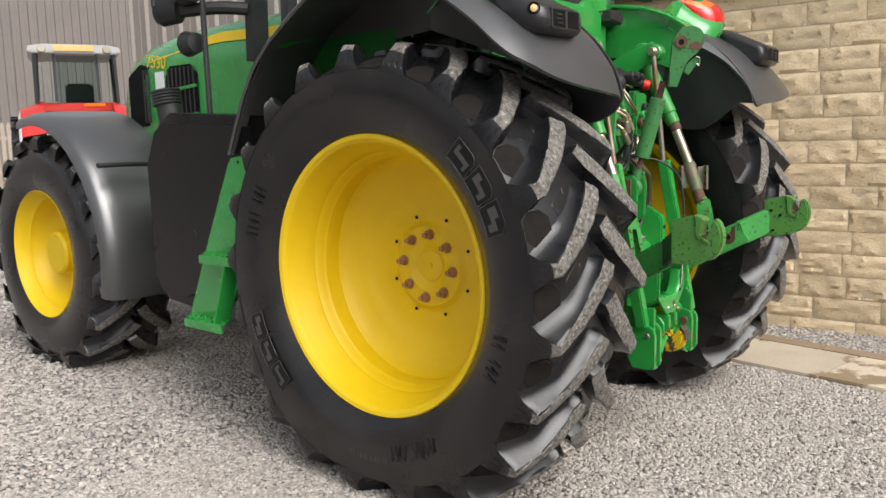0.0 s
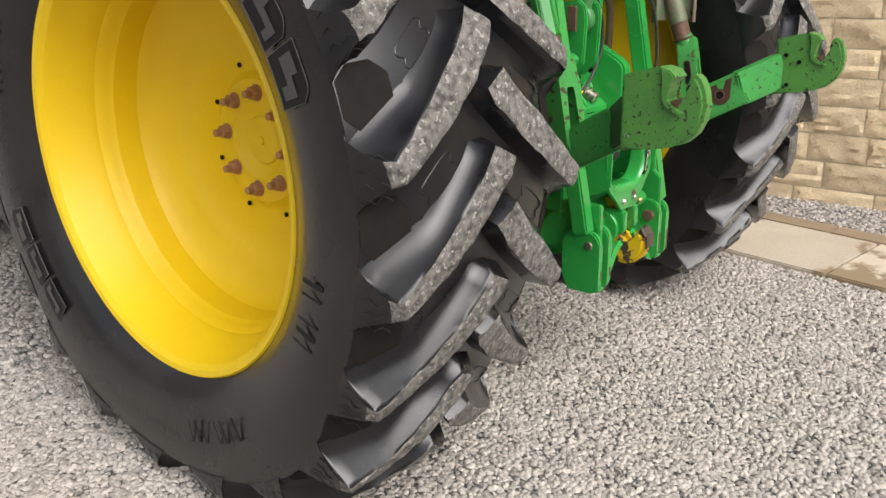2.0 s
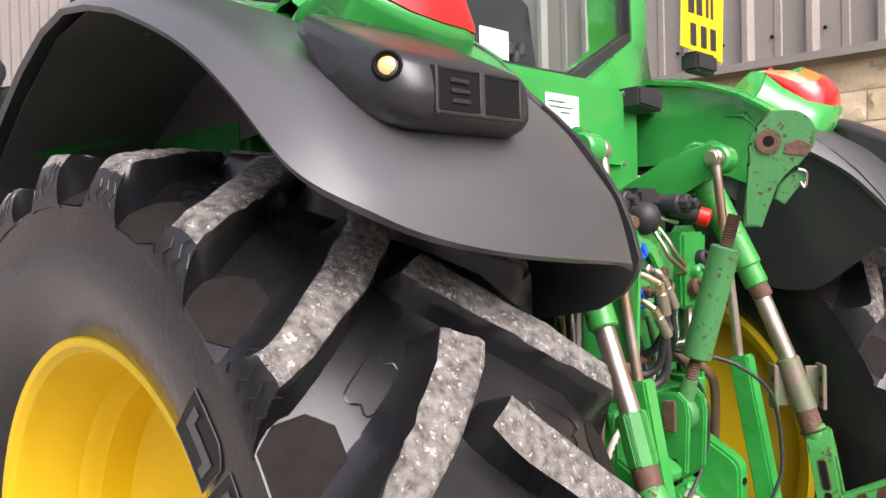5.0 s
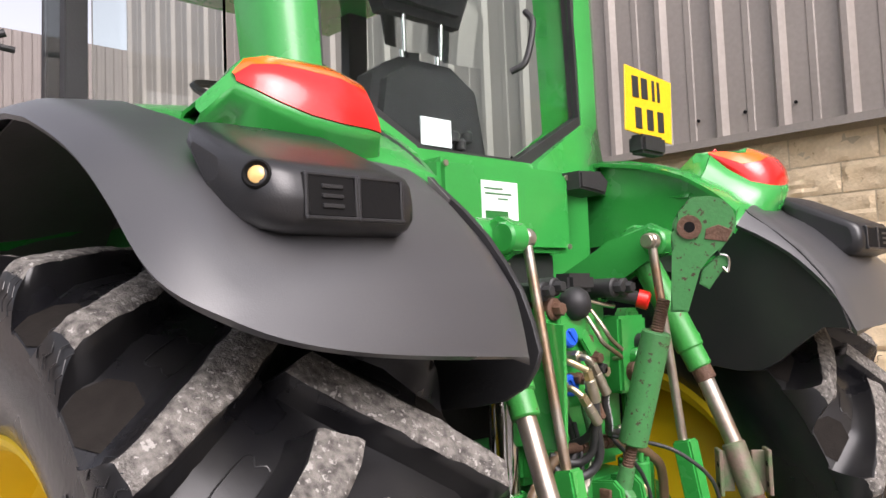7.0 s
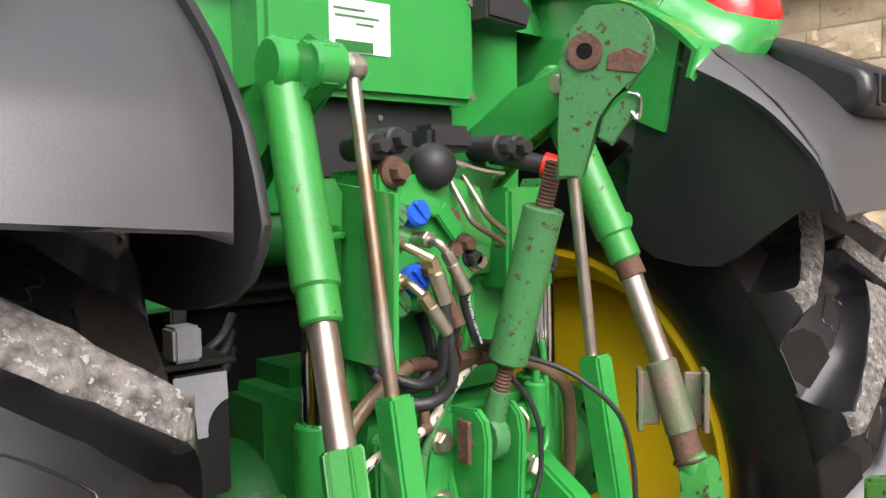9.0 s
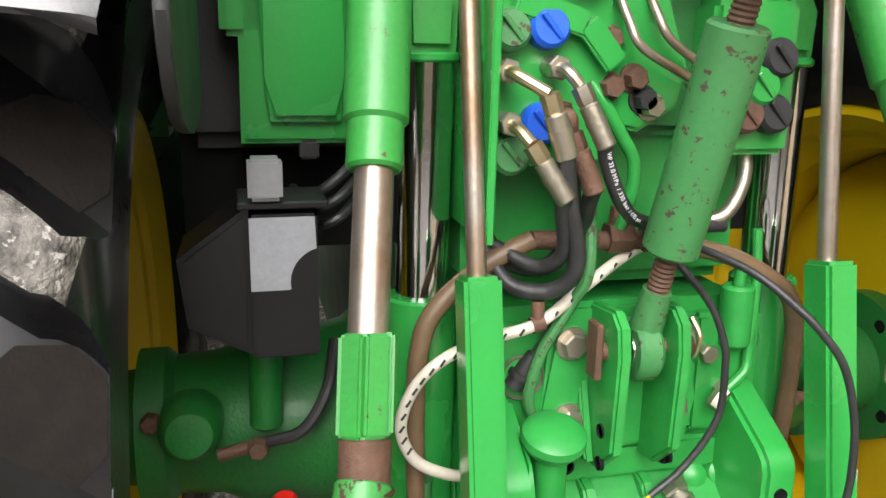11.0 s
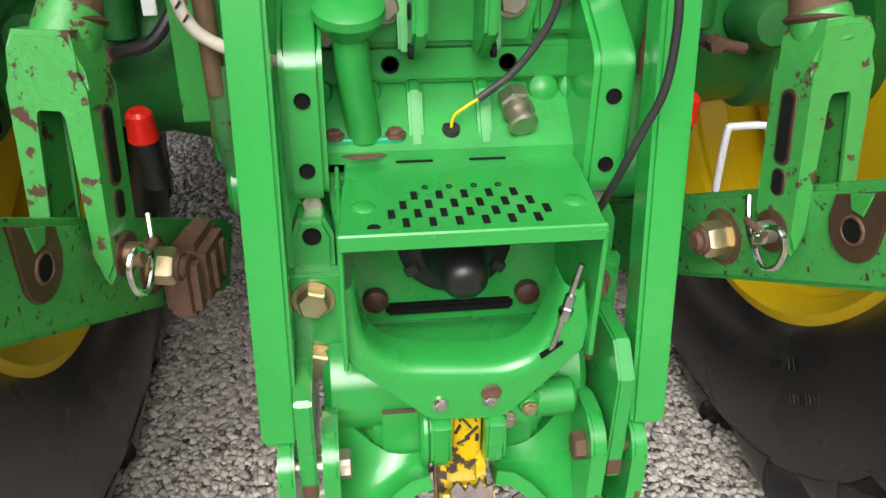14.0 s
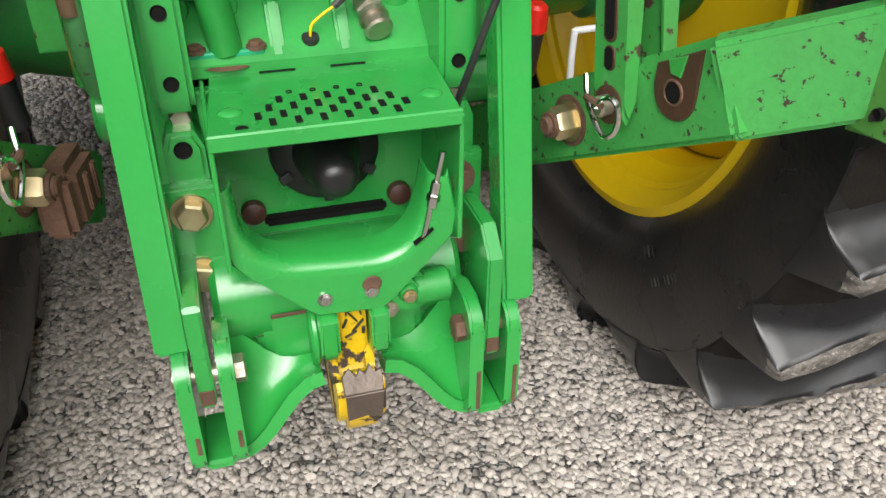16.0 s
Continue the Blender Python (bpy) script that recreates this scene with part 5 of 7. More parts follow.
def build_front_body():
    """Bonnet, tank, steps, front mudguards and lamps ahead of the cab."""
    rows = []
    for y, w, top, low in ((1.32, 0.40, 2.12, 1.45), (1.9, 0.42, 2.125, 1.45), (2.4, 0.42, 2.11, 1.45), (2.8, 0.41, 2.06, 1.42), (3.0, 0.39, 2.0, 1.40), (3.12, 0.35, 1.90, 1.38), (3.18, 0.26, 1.76, 1.36)):
        rows.append([(-w, y, low), (-w - 0.01, y, top - 0.25), (-w + 0.01, y, top - 0.12), (-w + 0.07, y, top - 0.04), (-w + 0.2, y, top), (w - 0.2, y, top), (w - 0.07, y, top - 0.04), (w - 0.01, y, top - 0.12), (w + 0.01, y, top - 0.25), (w, y, low)])
    g = Geo().sheet(rows, 0.02)
    hood = part("bonnet", g, GREEN, tractor, "glossy green bonnet with a yellow stripe", 50)
    for s in (-1, 1):
        put = lambda q: q if s < 0 else q.mirrored()  # noqa: E731
        rows = [[(-w - 0.004, y, z - d), (-w + 0.018, y, z + d)] for y, w, z, d in ((1.34, 0.400, 2.005, 0.03), (1.9, 0.415, 2.02, 0.03), (2.3, 0.415, 1.998, 0.026), (2.65, 0.408, 1.955, 0.018), (2.9, 0.395, 1.90, 0.006))]
        part("stripe", put(Geo().sheet([[(x - 0.016, y, z) for x, y, z in r] for r in rows], 0.003)), YELLOW, hood, "yellow stripe")
        vent = part("side_grille", put(Geo().plate([(-0.17, -0.16), (0.17, -0.16), (0.17, 0.10), (0.10, 0.16), (-0.12, 0.16), (-0.17, 0.10)], (-0.452, 2.31, 1.73), (0, -1, 0), Z, 0.012, 0.003)), DARK, hood, "black side grille")
        for k in range(7):
            part("grille_slat", put(Geo().box((-0.461, 2.17 + 0.046 * k, 1.73), (0.008, 0.012, 0.29), bevel=0.002)), PLASTIC_MATT, vent)
        for z in (1.745, 1.575):
            part("grille_bar", put(Geo().bar((-0.467, 2.13, z + 0.012), (-0.467, 2.48, z - 0.012), 0.022, 0.014, 0.004, up=X)), GREEN, vent)
        vent = part("front_grille", put(Geo().plate([(-0.14, -0.2), (0.14, -0.2), (0.12, 0.17), (-0.02, 0.2), (-0.14, 0.12)], (-0.436, 2.78, 1.73), (0.16, -1, 0), Z, 0.012, 0.003)), DARK, hood, "black corner grille")
        for k in range(6):
            part("grille_slat", put(Geo().box((-0.459 + 0.0064 * k, 2.68 + 0.04 * k, 1.72), (0.008, 0.012, 0.34), bevel=0.002)), PLASTIC_MATT, vent)
        part("decal", put(Geo().box((-0.453, 2.555, 1.81), (0.003, 0.10, 0.11), bevel=0)), PAPER, hood)
        # front mudguard over the front wheel
        rows = []
        for i in range(15):
            a = radians(-14 + 116 * i / 14)
            rows.append([(-0.60 - 0.52 * math.sin(k / 8 * math.pi / 2) ** 0.8, 2.97 - (0.86 - drop) * math.cos(a), 0.745 + (0.89 - drop) * math.sin(a)) for k, drop in enumerate((0, 0, 0, 0.002, 0.006, 0.014, 0.028, 0.050, 0.090))])
        part("front_mudguard", put(Geo().sheet(rows, 0.016)), GREY_FENDER, tractor, "grey-black plastic front mudguard", 60)
        part("mudguard_bar", put(Geo().tube([(-0.5, 2.2, 1.28), (-0.9, 2.14, 1.30), (-1.13, 2.12, 1.30)], 0.014)), PLASTIC_MATT, tractor)
    m = Matrix.Translation((-0.446, 2.60, 1.925)) @ Matrix(((0, 0, -1), (-1, 0, 0), (0, 1, 0))).to_4x4() @ Matrix.Rotation(radians(-6), 4, "Z")
    words("7530", 0.115, m, YELLOW, "model_number", hood)
    # fuel tank
    tank = [(0.80, 1.52), (1.50, 1.56), (1.62, 1.50), (1.66, 1.30), (1.70, 0.72), (1.62, 0.60), (1.42, 0.58), (0.95, 0.72), (0.78, 1.10)]
    g = Geo().plate([(y, z) for y, z in tank], (-0.86, 0, 0), Y, Z, 0.48, 0.05)
    t = part("fuel_tank", g, mat("black_tank_plastic", (0.0045, 0.0045, 0.005), (0.008, 0.008, 0.008), 0.30, scale=4, bump=0.06, spec=0.35), tractor, "black moulded plastic fuel tank")
    part("tank_cap", Geo().cyl((-0.90, 1.70, 1.42), (-0.915, 1.74, 1.69), 0.065, chamfer=0.015), PLASTIC_MATT, t, "ribbed black air cleaner stack")
    for k in range(5):
        part("cap_rib", Geo().lathe([(0, 0.073), (0.008, 0.078), (0.016, 0.073)], Vector((-0.912, 1.733, 1.61)) + Vector((-0.003, 0.012, 0.09)) * k * 0.18, (-0.05, 0.15, 1), 20), PLASTIC_MATT, t)
    part("fuel_tank", Geo().plate([(y, z) for y, z in tank], (0.86, 0, 0), Y, Z, 0.48, 0.05), PLASTIC, tractor)
    # access steps
    g = Geo().plate([(0.925, 1.333), (0.948, 1.303), (1.166, 0.893), (1.328, 0.576), (1.34, 0.535), (1.05, 0.535), (0.86, 0.85), (0.70, 1.20), (0.70, 1.36), (0.82, 1.345)], (-1.110, 0, 0), Y, Z, 0.010, 0.002)
    side = part("step_frame", g, GREEN, tractor, "green steel cab step panel with perforated treads")
    for y0, y1, z in ((0.86, 1.176, 0.885), (1.00, 1.335, 0.565)):
        g = Geo().plate([(-1.112, y1), (-1.20, y1 - 0.09), (-1.20, y0 - 0.05), (-1.112, y0)], (0, 0, z), X, Y, 0.008, 0.002)
        tread = part("step_tread", g, GREEN, side)
        part("tread_lip", Geo().bar((-1.202, y1 - 0.085, z - 0.016), (-1.202, y0 - 0.055, z - 0.016), 0.010, 0.042, 0.003), GREEN, tread)
        for k in range(7):
            for j in range(2):
                y = y0 + 0.01 + (y1 - y0 - 0.08) * k / 6 - 0.03 * j
                part("tread_tooth", Geo().box((-1.135 - 0.036 * j, y, z + 0.006), (0.022, 0.010, 0.010), None, 0.002), GREEN_WORN, tread)
    part("step_stringer", Geo().bar((-1.155, 0.90, 0.86), (-1.155, 1.02, 0.55), 0.012, 0.09, 0.003, up=X), GREEN, side)
    part("bolt_hole", Geo().cyl((-1.1155, 0.87, 1.315), (-1.1165, 0.87, 1.315), 0.008, n=12), DARK, side)
    # stalks and lamps by the front post
    part("lamp_arm", Geo().tube([(-0.68, 1.30, 2.08), (-0.78, 1.42, 2.09), (-0.90, 1.58, 2.08)], 0.034), PLASTIC_MATT, tractor, "black lamp arm")
    part("work_lamp", Geo().lathe([(-0.09, 0), (-0.07, 0.06), (0.02, 0.075), (0.05, 0.06), (0.05, 0)], (-0.94, 1.64, 2.08), (-0.5, 0.8, 0), 20), PLASTIC_MATT, tractor)
    part("work_lamp", Geo().lathe([(-0.06, 0), (-0.05, 0.05), (0.03, 0.065), (0.05, 0.05), (0.05, 0)], (-0.90, 1.50, 1.91), (0, 1, 0), 20), PLASTIC_MATT, tractor)
    part("work_lamp", Geo().lathe([(-0.06, 0), (-0.05, 0.05), (0.03, 0.065), (0.05, 0.05), (0.05, 0)], (-0.90, 1.50, 2.16), (0, 1, 0), 20), PLASTIC_MATT, tractor)
    part("hand_rail", Geo().tube([(-0.80, 1.32, 2.6), (-0.90, 1.36, 2.5), (-0.90, 1.375, 1.62), (-0.90, 1.345, 1.48), (-0.89, 1.15, 1.455)], 0.014), PLASTIC_MATT, tractor, "black hand rail")
    part("chassis", Geo().box((0, 1.7, 1.05), (0.50, 3.0, 0.75), bevel=0.05), GREEN_DARK, tractor)
    part("transmission", Geo().box((0, 0.35, 0.92), (0.42, 1.0, 0.62), bevel=0.06), GREEN_DARK, tractor)


for side in (-1, 1):
    build_mudguard(side)
build_cab()
build_front_body()


# ---- the green tractor: rear housing, axle, linkage ----
def bolt(c, axis, r, material, parent, h=0.014, washer=True, name="bolt"):
    a = Vector(axis).normalized()
    g = Geo().hexa(Vector(c), a, r, h)
    if washer:
        g.cyl(Vector(c) - a * 0.002, Vector(c) + a * 0.003, r * 1.28, n=16)
    return part(name, g, material, parent)


def hole(c, axis, r, parent):
    a = Vector(axis).normalized()
    g = Geo().lathe([(-0.001, 0), (-0.001, r * 0.8), (0.0015, r), (-0.004, r * 1.08)], Vector(c), a, 16)
    return part("hole", g, DARK, parent)


def build_housing():
    g = Geo().plate([(-0.215, 0.54), (0.215, 0.54), (0.215, 0.95), (0.205, 1.10), (0.19, 1.19), (-0.19, 1.19), (-0.205, 1.10), (-0.215, 0.95)], (0, -0.09, 0), X, Z, 0.70, 0.02)
    body = part("rear_housing", g, GREEN_CAST, tractor, "green cast rear axle housing with bolts")
    # raised flanges, ribs and bosses on its rear face
    part("cover_rib", Geo().box((0, -0.447, 0.972), (0.40, 0.022, 0.05), bevel=0.006), GREEN_CAST, body)
    for x in (-0.068, 0.078):
        hole((x, -0.459, 0.972), (0, -1, 0), 0.011, body)
    for x, w in ((-0.15, 0.10), (0.16, 0.10)):
        part("cover_pad", Geo().box((x, -0.447, 1.09), (w, 0.020, 0.17), bevel=0.010), GREEN_CAST, body)
    for x, z in ((-0.176, 1.16), (-0.176, 1.007), (0.155, 1.066), (0.200, 1.0), (0.128, 1.12), (-0.145, 1.01)):
        part("boss", Geo().cyl((x, -0.435, z), (x, -0.455, z), 0.024, 0.021, chamfer=0.004), GREEN_CAST, body)
        bolt((x, -0.455, z), (0, -1, 0), 0.0135, STEEL, body, washer=False)
    part("boss", Geo().cyl((-0.138, -0.44, 1.108), (-0.138, -0.462, 1.108), 0.036, 0.031, chamfer=0.006), GREEN_CAST, body)
    part("seal_ring", Geo().lathe([(0, 0.031), (0.004, 0.029), (0.0, 0.025)], (-0.138, -0.461, 1.108), (0, -1, 0), 24), STEEL, body)
    for x, z, r in ((-0.105, 1.085, 0.018), (-0.10, 1.04, 0.022), (-0.105, 1.14, 0.02), (0.19, 1.13, 0.028), (-0.17, 1.05, 0.02)):
        part("casting_lump", Geo().lathe([(0, r), (0.010, r * 0.92), (0.018, r * 0.55), (0.020, 0)], (x, -0.437, z), (0, -1, 0), 18), GREEN_CAST, body)
    g = Geo().plate([(-0.19, -0.30), (0.19, -0.30), (0.19, -0.44), (0.17, -0.52), (-0.17, -0.52), (-0.19, -0.44)], (0, 0, 0.862), X, Y, 0.035, 0.010)
    part("shelf", g, GREEN_CAST, body)
    g = Geo().plate([(-0.44, 0.95), (-0.52, 0.885), (-0.52, 0.86), (-0.44, 0.86)], (0, 0, 0), Y, Z, 0.34, 0.008)
    part("slope", g, GREEN_CAST, body)
    for x in (-0.04, 0.045):
        g = Geo().plate([(-0.44, 0.955), (-0.475, 0.945), (-0.515, 0.89), (-0.44, 0.88)], (x, 0, 0), Y, Z, 0.018, 0.004)
        part("rib", g, GREEN_CAST, body)
    for x in (-0.16, -0.10, 0.125, 0.165):
        part("casting_lump", Geo().lathe([(0, 0.022), (0.012, 0.018), (0.018, 0.008), (0.019, 0)], (x, -0.452, 0.935), (0, -1, 0.4), 16), GREEN_CAST, body)
    part("lower_case", Geo().plate([(-0.15, 0.40), (0.15, 0.40), (0.19, 0.56), (-0.19, 0.56)], (0, -0.15, 0), X, Z, 0.6, 0.03), GREEN_DARK, body)
    # filler neck with its green cap
    neck = part("filler_neck", Geo().tube([(-0.116, -0.522, 1.045), (-0.115, -0.515, 1.0), (-0.110, -0.505, 0.95), (-0.103, -0.497, 0.896)], 0.021, 16), GREEN_CAST, tractor, "green oil filler neck")
    part("cap", Geo().lathe([(-0.022, 0.026), (-0.012, 0.034), (0.0, 0.041), (0.010, 0.040), (0.017, 0.030), (0.019, 0)], (-0.117, -0.526, 1.052), (0, -0.30, 1), 28), GREEN_CAST, neck, "round green cap")
    part("neck_flange", Geo().plate([(-0.045, -0.012), (0.045, -0.012), (0.052, 0.0), (0.03, 0.03), (-0.03, 0.03), (-0.052, 0)], (-0.103, -0.500, 0.893), X, Y, 0.010, 0.002), mat("turquoise_green_paint", (0.01, 0.30, 0.14), (0.01, 0.22, 0.10), 0.4), neck)
    part("rust_patch", Geo().lathe([(0, 0.042), (0.002, 0.036), (0.0022, 0)], (-0.105, -0.490, 0.8805), (0, 0, 1), 18), RUSTY, neck)
    for x in (-0.14, -0.066):
        bolt((x, -0.503, 0.899), (0, 0, 1), 0.010, RUSTY, neck, 0.008)
    # sensor plug and its cable, quick coupling
    plug = part("plug", Geo().cyl((0.003, -0.492, 0.882), (0.003, -0.500, 0.905), 0.014, 0.011).cyl((0.003, -0.492, 0.880), (0.003, -0.494, 0.886), 0.020), PLASTIC_MATT, tractor, "black sensor plug")
    part("wire", Geo().tube([(0.003, -0.500, 0.905), (0.006, -0.502, 0.920), (0.020, -0.503, 0.932), (0.035, -0.502, 0.941)], 0.0020), YELLOW, plug)
    part("conduit", Geo().tube([(0.035, -0.502, 0.941), (0.081, -0.503, 0.979), (0.119, -0.51, 1.047), (0.122, -0.512, 1.12), (0.115, -0.512, 1.16), (0.095, -0.505, 1.207), (0.055, -0.49, 1.258), (0.03, -0.46, 1.30)], 0.0050, steps=5), HOSE, plug)
    d = Vector((0.12, -0.8, -0.42)).normalized()
    c = Vector((0.083, -0.470, 0.935))
    g = Geo().hexa(c, d, 0.020, 0.02).cyl(c, c + d * 0.045, 0.015).cyl(c + d * 0.026, c + d * 0.034, 0.020).cyl(c + d * 0.045, c + d * 0.055, 0.019, chamfer=0.003)
    part("coupling", g, STEEL, tractor, "steel quick coupling")
    # wire plug on the upper left
    d = Vector((0.45, -0.1, 0.75)).normalized()
    c = Vector((-0.150, -0.462, 1.098))
    g = Geo().cyl(c, c + d * 0.05, 0.014, 0.010).cyl(c + d * 0.014, c + d * 0.022, 0.017)
    plug = part("plug", g, PLASTIC_MATT, tractor, "black cable plug")
    part("conduit", Geo().tube([c + d * 0.05, c + d * 0.08, (-0.092, -0.47, 1.21), (-0.075, -0.46, 1.27), (-0.07, -0.44, 1.34)], 0.006), HOSE, plug)
    part("green_pipe", Geo().tube([(-0.125, -0.475, 1.055), (-0.134, -0.478, 1.09), (-0.12, -0.482, 1.15), (-0.085, -0.485, 1.212), (-0.066, -0.49, 1.262), (-0.062, -0.46, 1.40)], 0.0075), GREEN_OLD, tractor, "green pipe")
    part("green_pipe", Geo().tube([(0.140, -0.474, 1.060), (0.170, -0.472, 1.085), (0.182, -0.470, 1.098), (0.186, -0.466, 1.125), (0.190, -0.462, 1.22), (0.188, -0.455, 1.29)], 0.0065), GREEN_CAST, tractor)
    d = Vector((-0.6, -0.2, -0.55)).normalized()
    bolt((0.150, -0.474, 1.070), d, 0.011, STEEL, tractor, 0.030, False, "pipe_union")
    part("bleed_stub", Geo().cyl((0.165, -0.46, 1.13), (0.165, -0.46, 1.215), 0.022, chamfer=0.004).cyl((0.165, -0.46, 1.215), (0.168, -0.46, 1.25), 0.008), GREEN_CAST, tractor)


def build_axle(s):
    x1 = 0.905 if s < 0 else 0.960
    c = (0, HUB_Y, HUB_Z)
    prof = [(0.18, 0.21), (0.27, 0.205), (0.31, 0.17), (0.42, 0.145), (0.47, 0.150), (0.53, 0.125), (0.60, 0.120), (0.615, 0.135), (0.66, 0.135), (0.665, 0.10), (x1 - 0.19, 0.095), (x1 - 0.185, 0.145),
            (x1 - 0.180, 0.160), (x1 - 0.120, 0.160), (x1 - 0.115, 0.140), (x1 - 0.09, 0.13)]
    g = Geo().lathe([(s * a, r) for a, r in prof[::s]], c, X, 48)
    axle = part("axle_housing", g, GREEN_DARK, tractor, "dusty dark green axle trumpet", 40)
    for k in range(8):
        p = ring_point(s * (x1 - 0.1835), 0.130, 45 * k + 12)
        part("stud_hole", Geo().cyl(p, p - X * s * 0.004, 0.014, n=12), DARK, axle)
        p = ring_point(s * 0.66, 0.116, 45 * k)
        bolt(p, (-s, 0, 0), 0.010, GREEN_DARK, axle, 0.012, False)
    p = Vector((s * 0.57, -0.12, 0.935))
    part("axle_lump", Geo().lathe([(0, 0.05), (0.06, 0.048), (0.085, 0.035), (0.09, 0)], p, (0, -1, 0.1), 20), GREEN_DARK, axle)
    bolt((s * 0.63, -0.14, 0.945), (0, -1, 0), 0.016, RUSTY, axle, 0.02, False)
    part("banjo_fitting", Geo().cyl((s * 0.53, -0.19, 0.90), (s * 0.46, -0.19, 0.915), 0.010).hexa((s * 0.47, -0.2, 0.915), (0, -1, 0), 0.016, 0.02), RUSTY, axle)
    part("brake_pipe", Geo().tube([(s * 0.46, -0.19, 0.915), (s * 0.40, -0.20, 0.935), (s * 0.36, -0.18, 0.99), (s * 0.34, -0.12, 1.05)], 0.010), HOSE, axle)
    part("post", Geo().cyl((s * 0.455, -0.16, 0.93), (s * 0.450, -0.16, 1.10), 0.026, chamfer=0.004), GREEN_DARK, axle)


def build_top_link():
    br = part("top_link_bracket", Geo().plate([(-0.105, 0.995), (0.105, 0.995), (0.110, 1.06), (0.100, 1.17), (0.075, 1.205), (-0.075, 1.205), (-0.100, 1.17), (-0.110, 1.06)], (0, -0.452, 0), X, Z, 0.03, 0.008), GREEN_CAST, tractor, "green top link bracket with two cheek plates")
    for x in (-0.040, 0.040):
        g = Geo().plate([(-0.46, 0.985), (-0.50, 0.99), (-0.545, 1.03), (-0.552, 1.16), (-0.545, 1.195), (-0.525, 1.212), (-0.46, 1.205)], (x, 0, 0), Y, Z, 0.017, 0.004)
        part("cheek", g, GREEN_CAST, br)
        part("cheek_foot", Geo().plate([(-0.46, 0.99), (-0.50, 1.0), (-0.46, 1.12)], (x + math.copysign(0.014, x), 0, 0), Y, Z, 0.014, 0.003), GREEN_CAST, br)
        for z in (1.05, 1.005):
            hole((x + math.copysign(0.0095, x), -0.515, z), (math.copysign(1, x), 0, 0), 0.009, br)
    for x, z in ((-0.074, 1.152), (-0.074, 1.047), (0.078, 1.150), (0.076, 1.052)):
        bolt((x, -0.468, z), (0, -1, 0), 0.0175, STEEL, br, 0.016)
    part("pin", Geo().cyl((-0.06, -0.508, 1.155), (0.07, -0.508, 1.155), 0.013), RUSTY, br)
    part("pin_plate", Geo().box((-0.064, -0.515, 1.160), (0.009, 0.03, 0.072), None, 0.002), RUSTY, br)
    part("pin_ring", Geo().tube([(0.062, -0.520, 1.195), (0.066, -0.535, 1.175), (0.064, -0.53, 1.150), (0.060, -0.512, 1.140)], 0.004), BRASS, br)
    # the link itself: lower eye, threads, barrel, hooked head
    d = Vector((0.030, -0.105, 0.395)).normalized()
    low = Vector((0.0, -0.508, 1.155))
    g = Geo().lathe([(-0.016, 0.020), (-0.016, 0.036), (-0.010, 0.041), (0.010, 0.041), (0.016, 0.036), (0.016, 0.020)], low, X, 28, closed=True)
    g.cyl(low + d * 0.03, low + d * 0.085, 0.021, 0.018)
    link = part("top_link", g, GREEN_OLD, tractor, "faded green adjustable top link with a hook")
    part("eye_ball", Geo().lathe([(-0.022, 0.013), (-0.018, 0.021), (0, 0.025), (0.018, 0.021), (0.022, 0.013)], low, X, 20), CHROME, link)
    part("thread", thread(low + d * 0.08, low + d * 0.145, 0.0145), RUSTY, link)
    part("barrel", Geo().cyl(low + d * 0.138, low + d * 0.405, 0.0335, chamfer=0.004, n=24), GREEN_OLD, link)
    part("thread", thread(low + d * 0.40, low + d * 0.48, 0.0155), RUSTY, link)
    eye = Vector((0.012, -0.718, 1.774))
    n = Vector((0.86, 0.49, 0.12)).normalized()
    u = Vector((0.49, -0.86, 0.0)).normalized()
    v = u.cross(n) * -1 if u.cross(n).z < 0 else u.cross(n)
    shape = [(-0.050, -0.185), (-0.044, -0.12), (-0.034, -0.052), (-0.040, -0.045)] + arc(0.0, 0.0, 0.036, 200, 120, 5) + [(0.0, 0.058), (0.012, 0.064)] + arc(0.040, 0.008, 0.056, 80, -50, 9) + [(0.058, -0.058), (0.030, -0.070), (0.012, -0.095), (0.006, -0.130), (-0.012, -0.185)]
    head = part("hook_head", Geo().plate(shape, eye, u, v, 0.040, 0.005), GREEN_OLD, link, "faded green hook head with rusty wear")
    part("head_bush", Geo().lathe([(-0.026, 0.012), (-0.026, 0.026), (0.026, 0.026), (0.026, 0.012)], eye, n, 24, closed=True), RUSTY, head)
    part("bush_bore", Geo().cyl(eye - n * 0.0255, eye + n * 0.0255, 0.012), DARK, head)
    part("rust_patch", Geo().plate([(0.03, -0.028), (0.075, -0.036), (0.088, -0.012), (0.060, 0.002), (0.034, -0.006)], eye - n * 0.021, u, v, 0.003, 0.001), RUSTY, head)
    part("latch", Geo().plate([(0.014, -0.125), (0.034, -0.138), (0.058, -0.105), (0.076, -0.085), (0.070, -0.062), (0.048, -0.072), (0.022, -0.095)], eye, u, v, 0.030, 0.003), GREEN_OLD, head)
    part("latch_spring", Geo().tube([eye + u * 0.060 - v * 0.062 - n * 0.018, eye + u * 0.076 - v * 0.070 - n * 0.018, eye + u * 0.074 - v * 0.100 - n * 0.018, eye + u * 0.064 - v * 0.090 - n * 0.018], 0.003), CHROME, head)


def thread(a, b, r):
    a, b = Vector(a), Vector(b)
    l, n = (b - a).length, max(4, int((b - a).length / 0.006))
    prof = [(0, 0)] + [(l * (k + h) / n, r * (1.0 if h else 0.86)) for k in range(n) for h in (0, 0.5)] + [(l, r * 0.86), (l, 0)]
    return Geo().lathe(prof, a, b - a, 16)


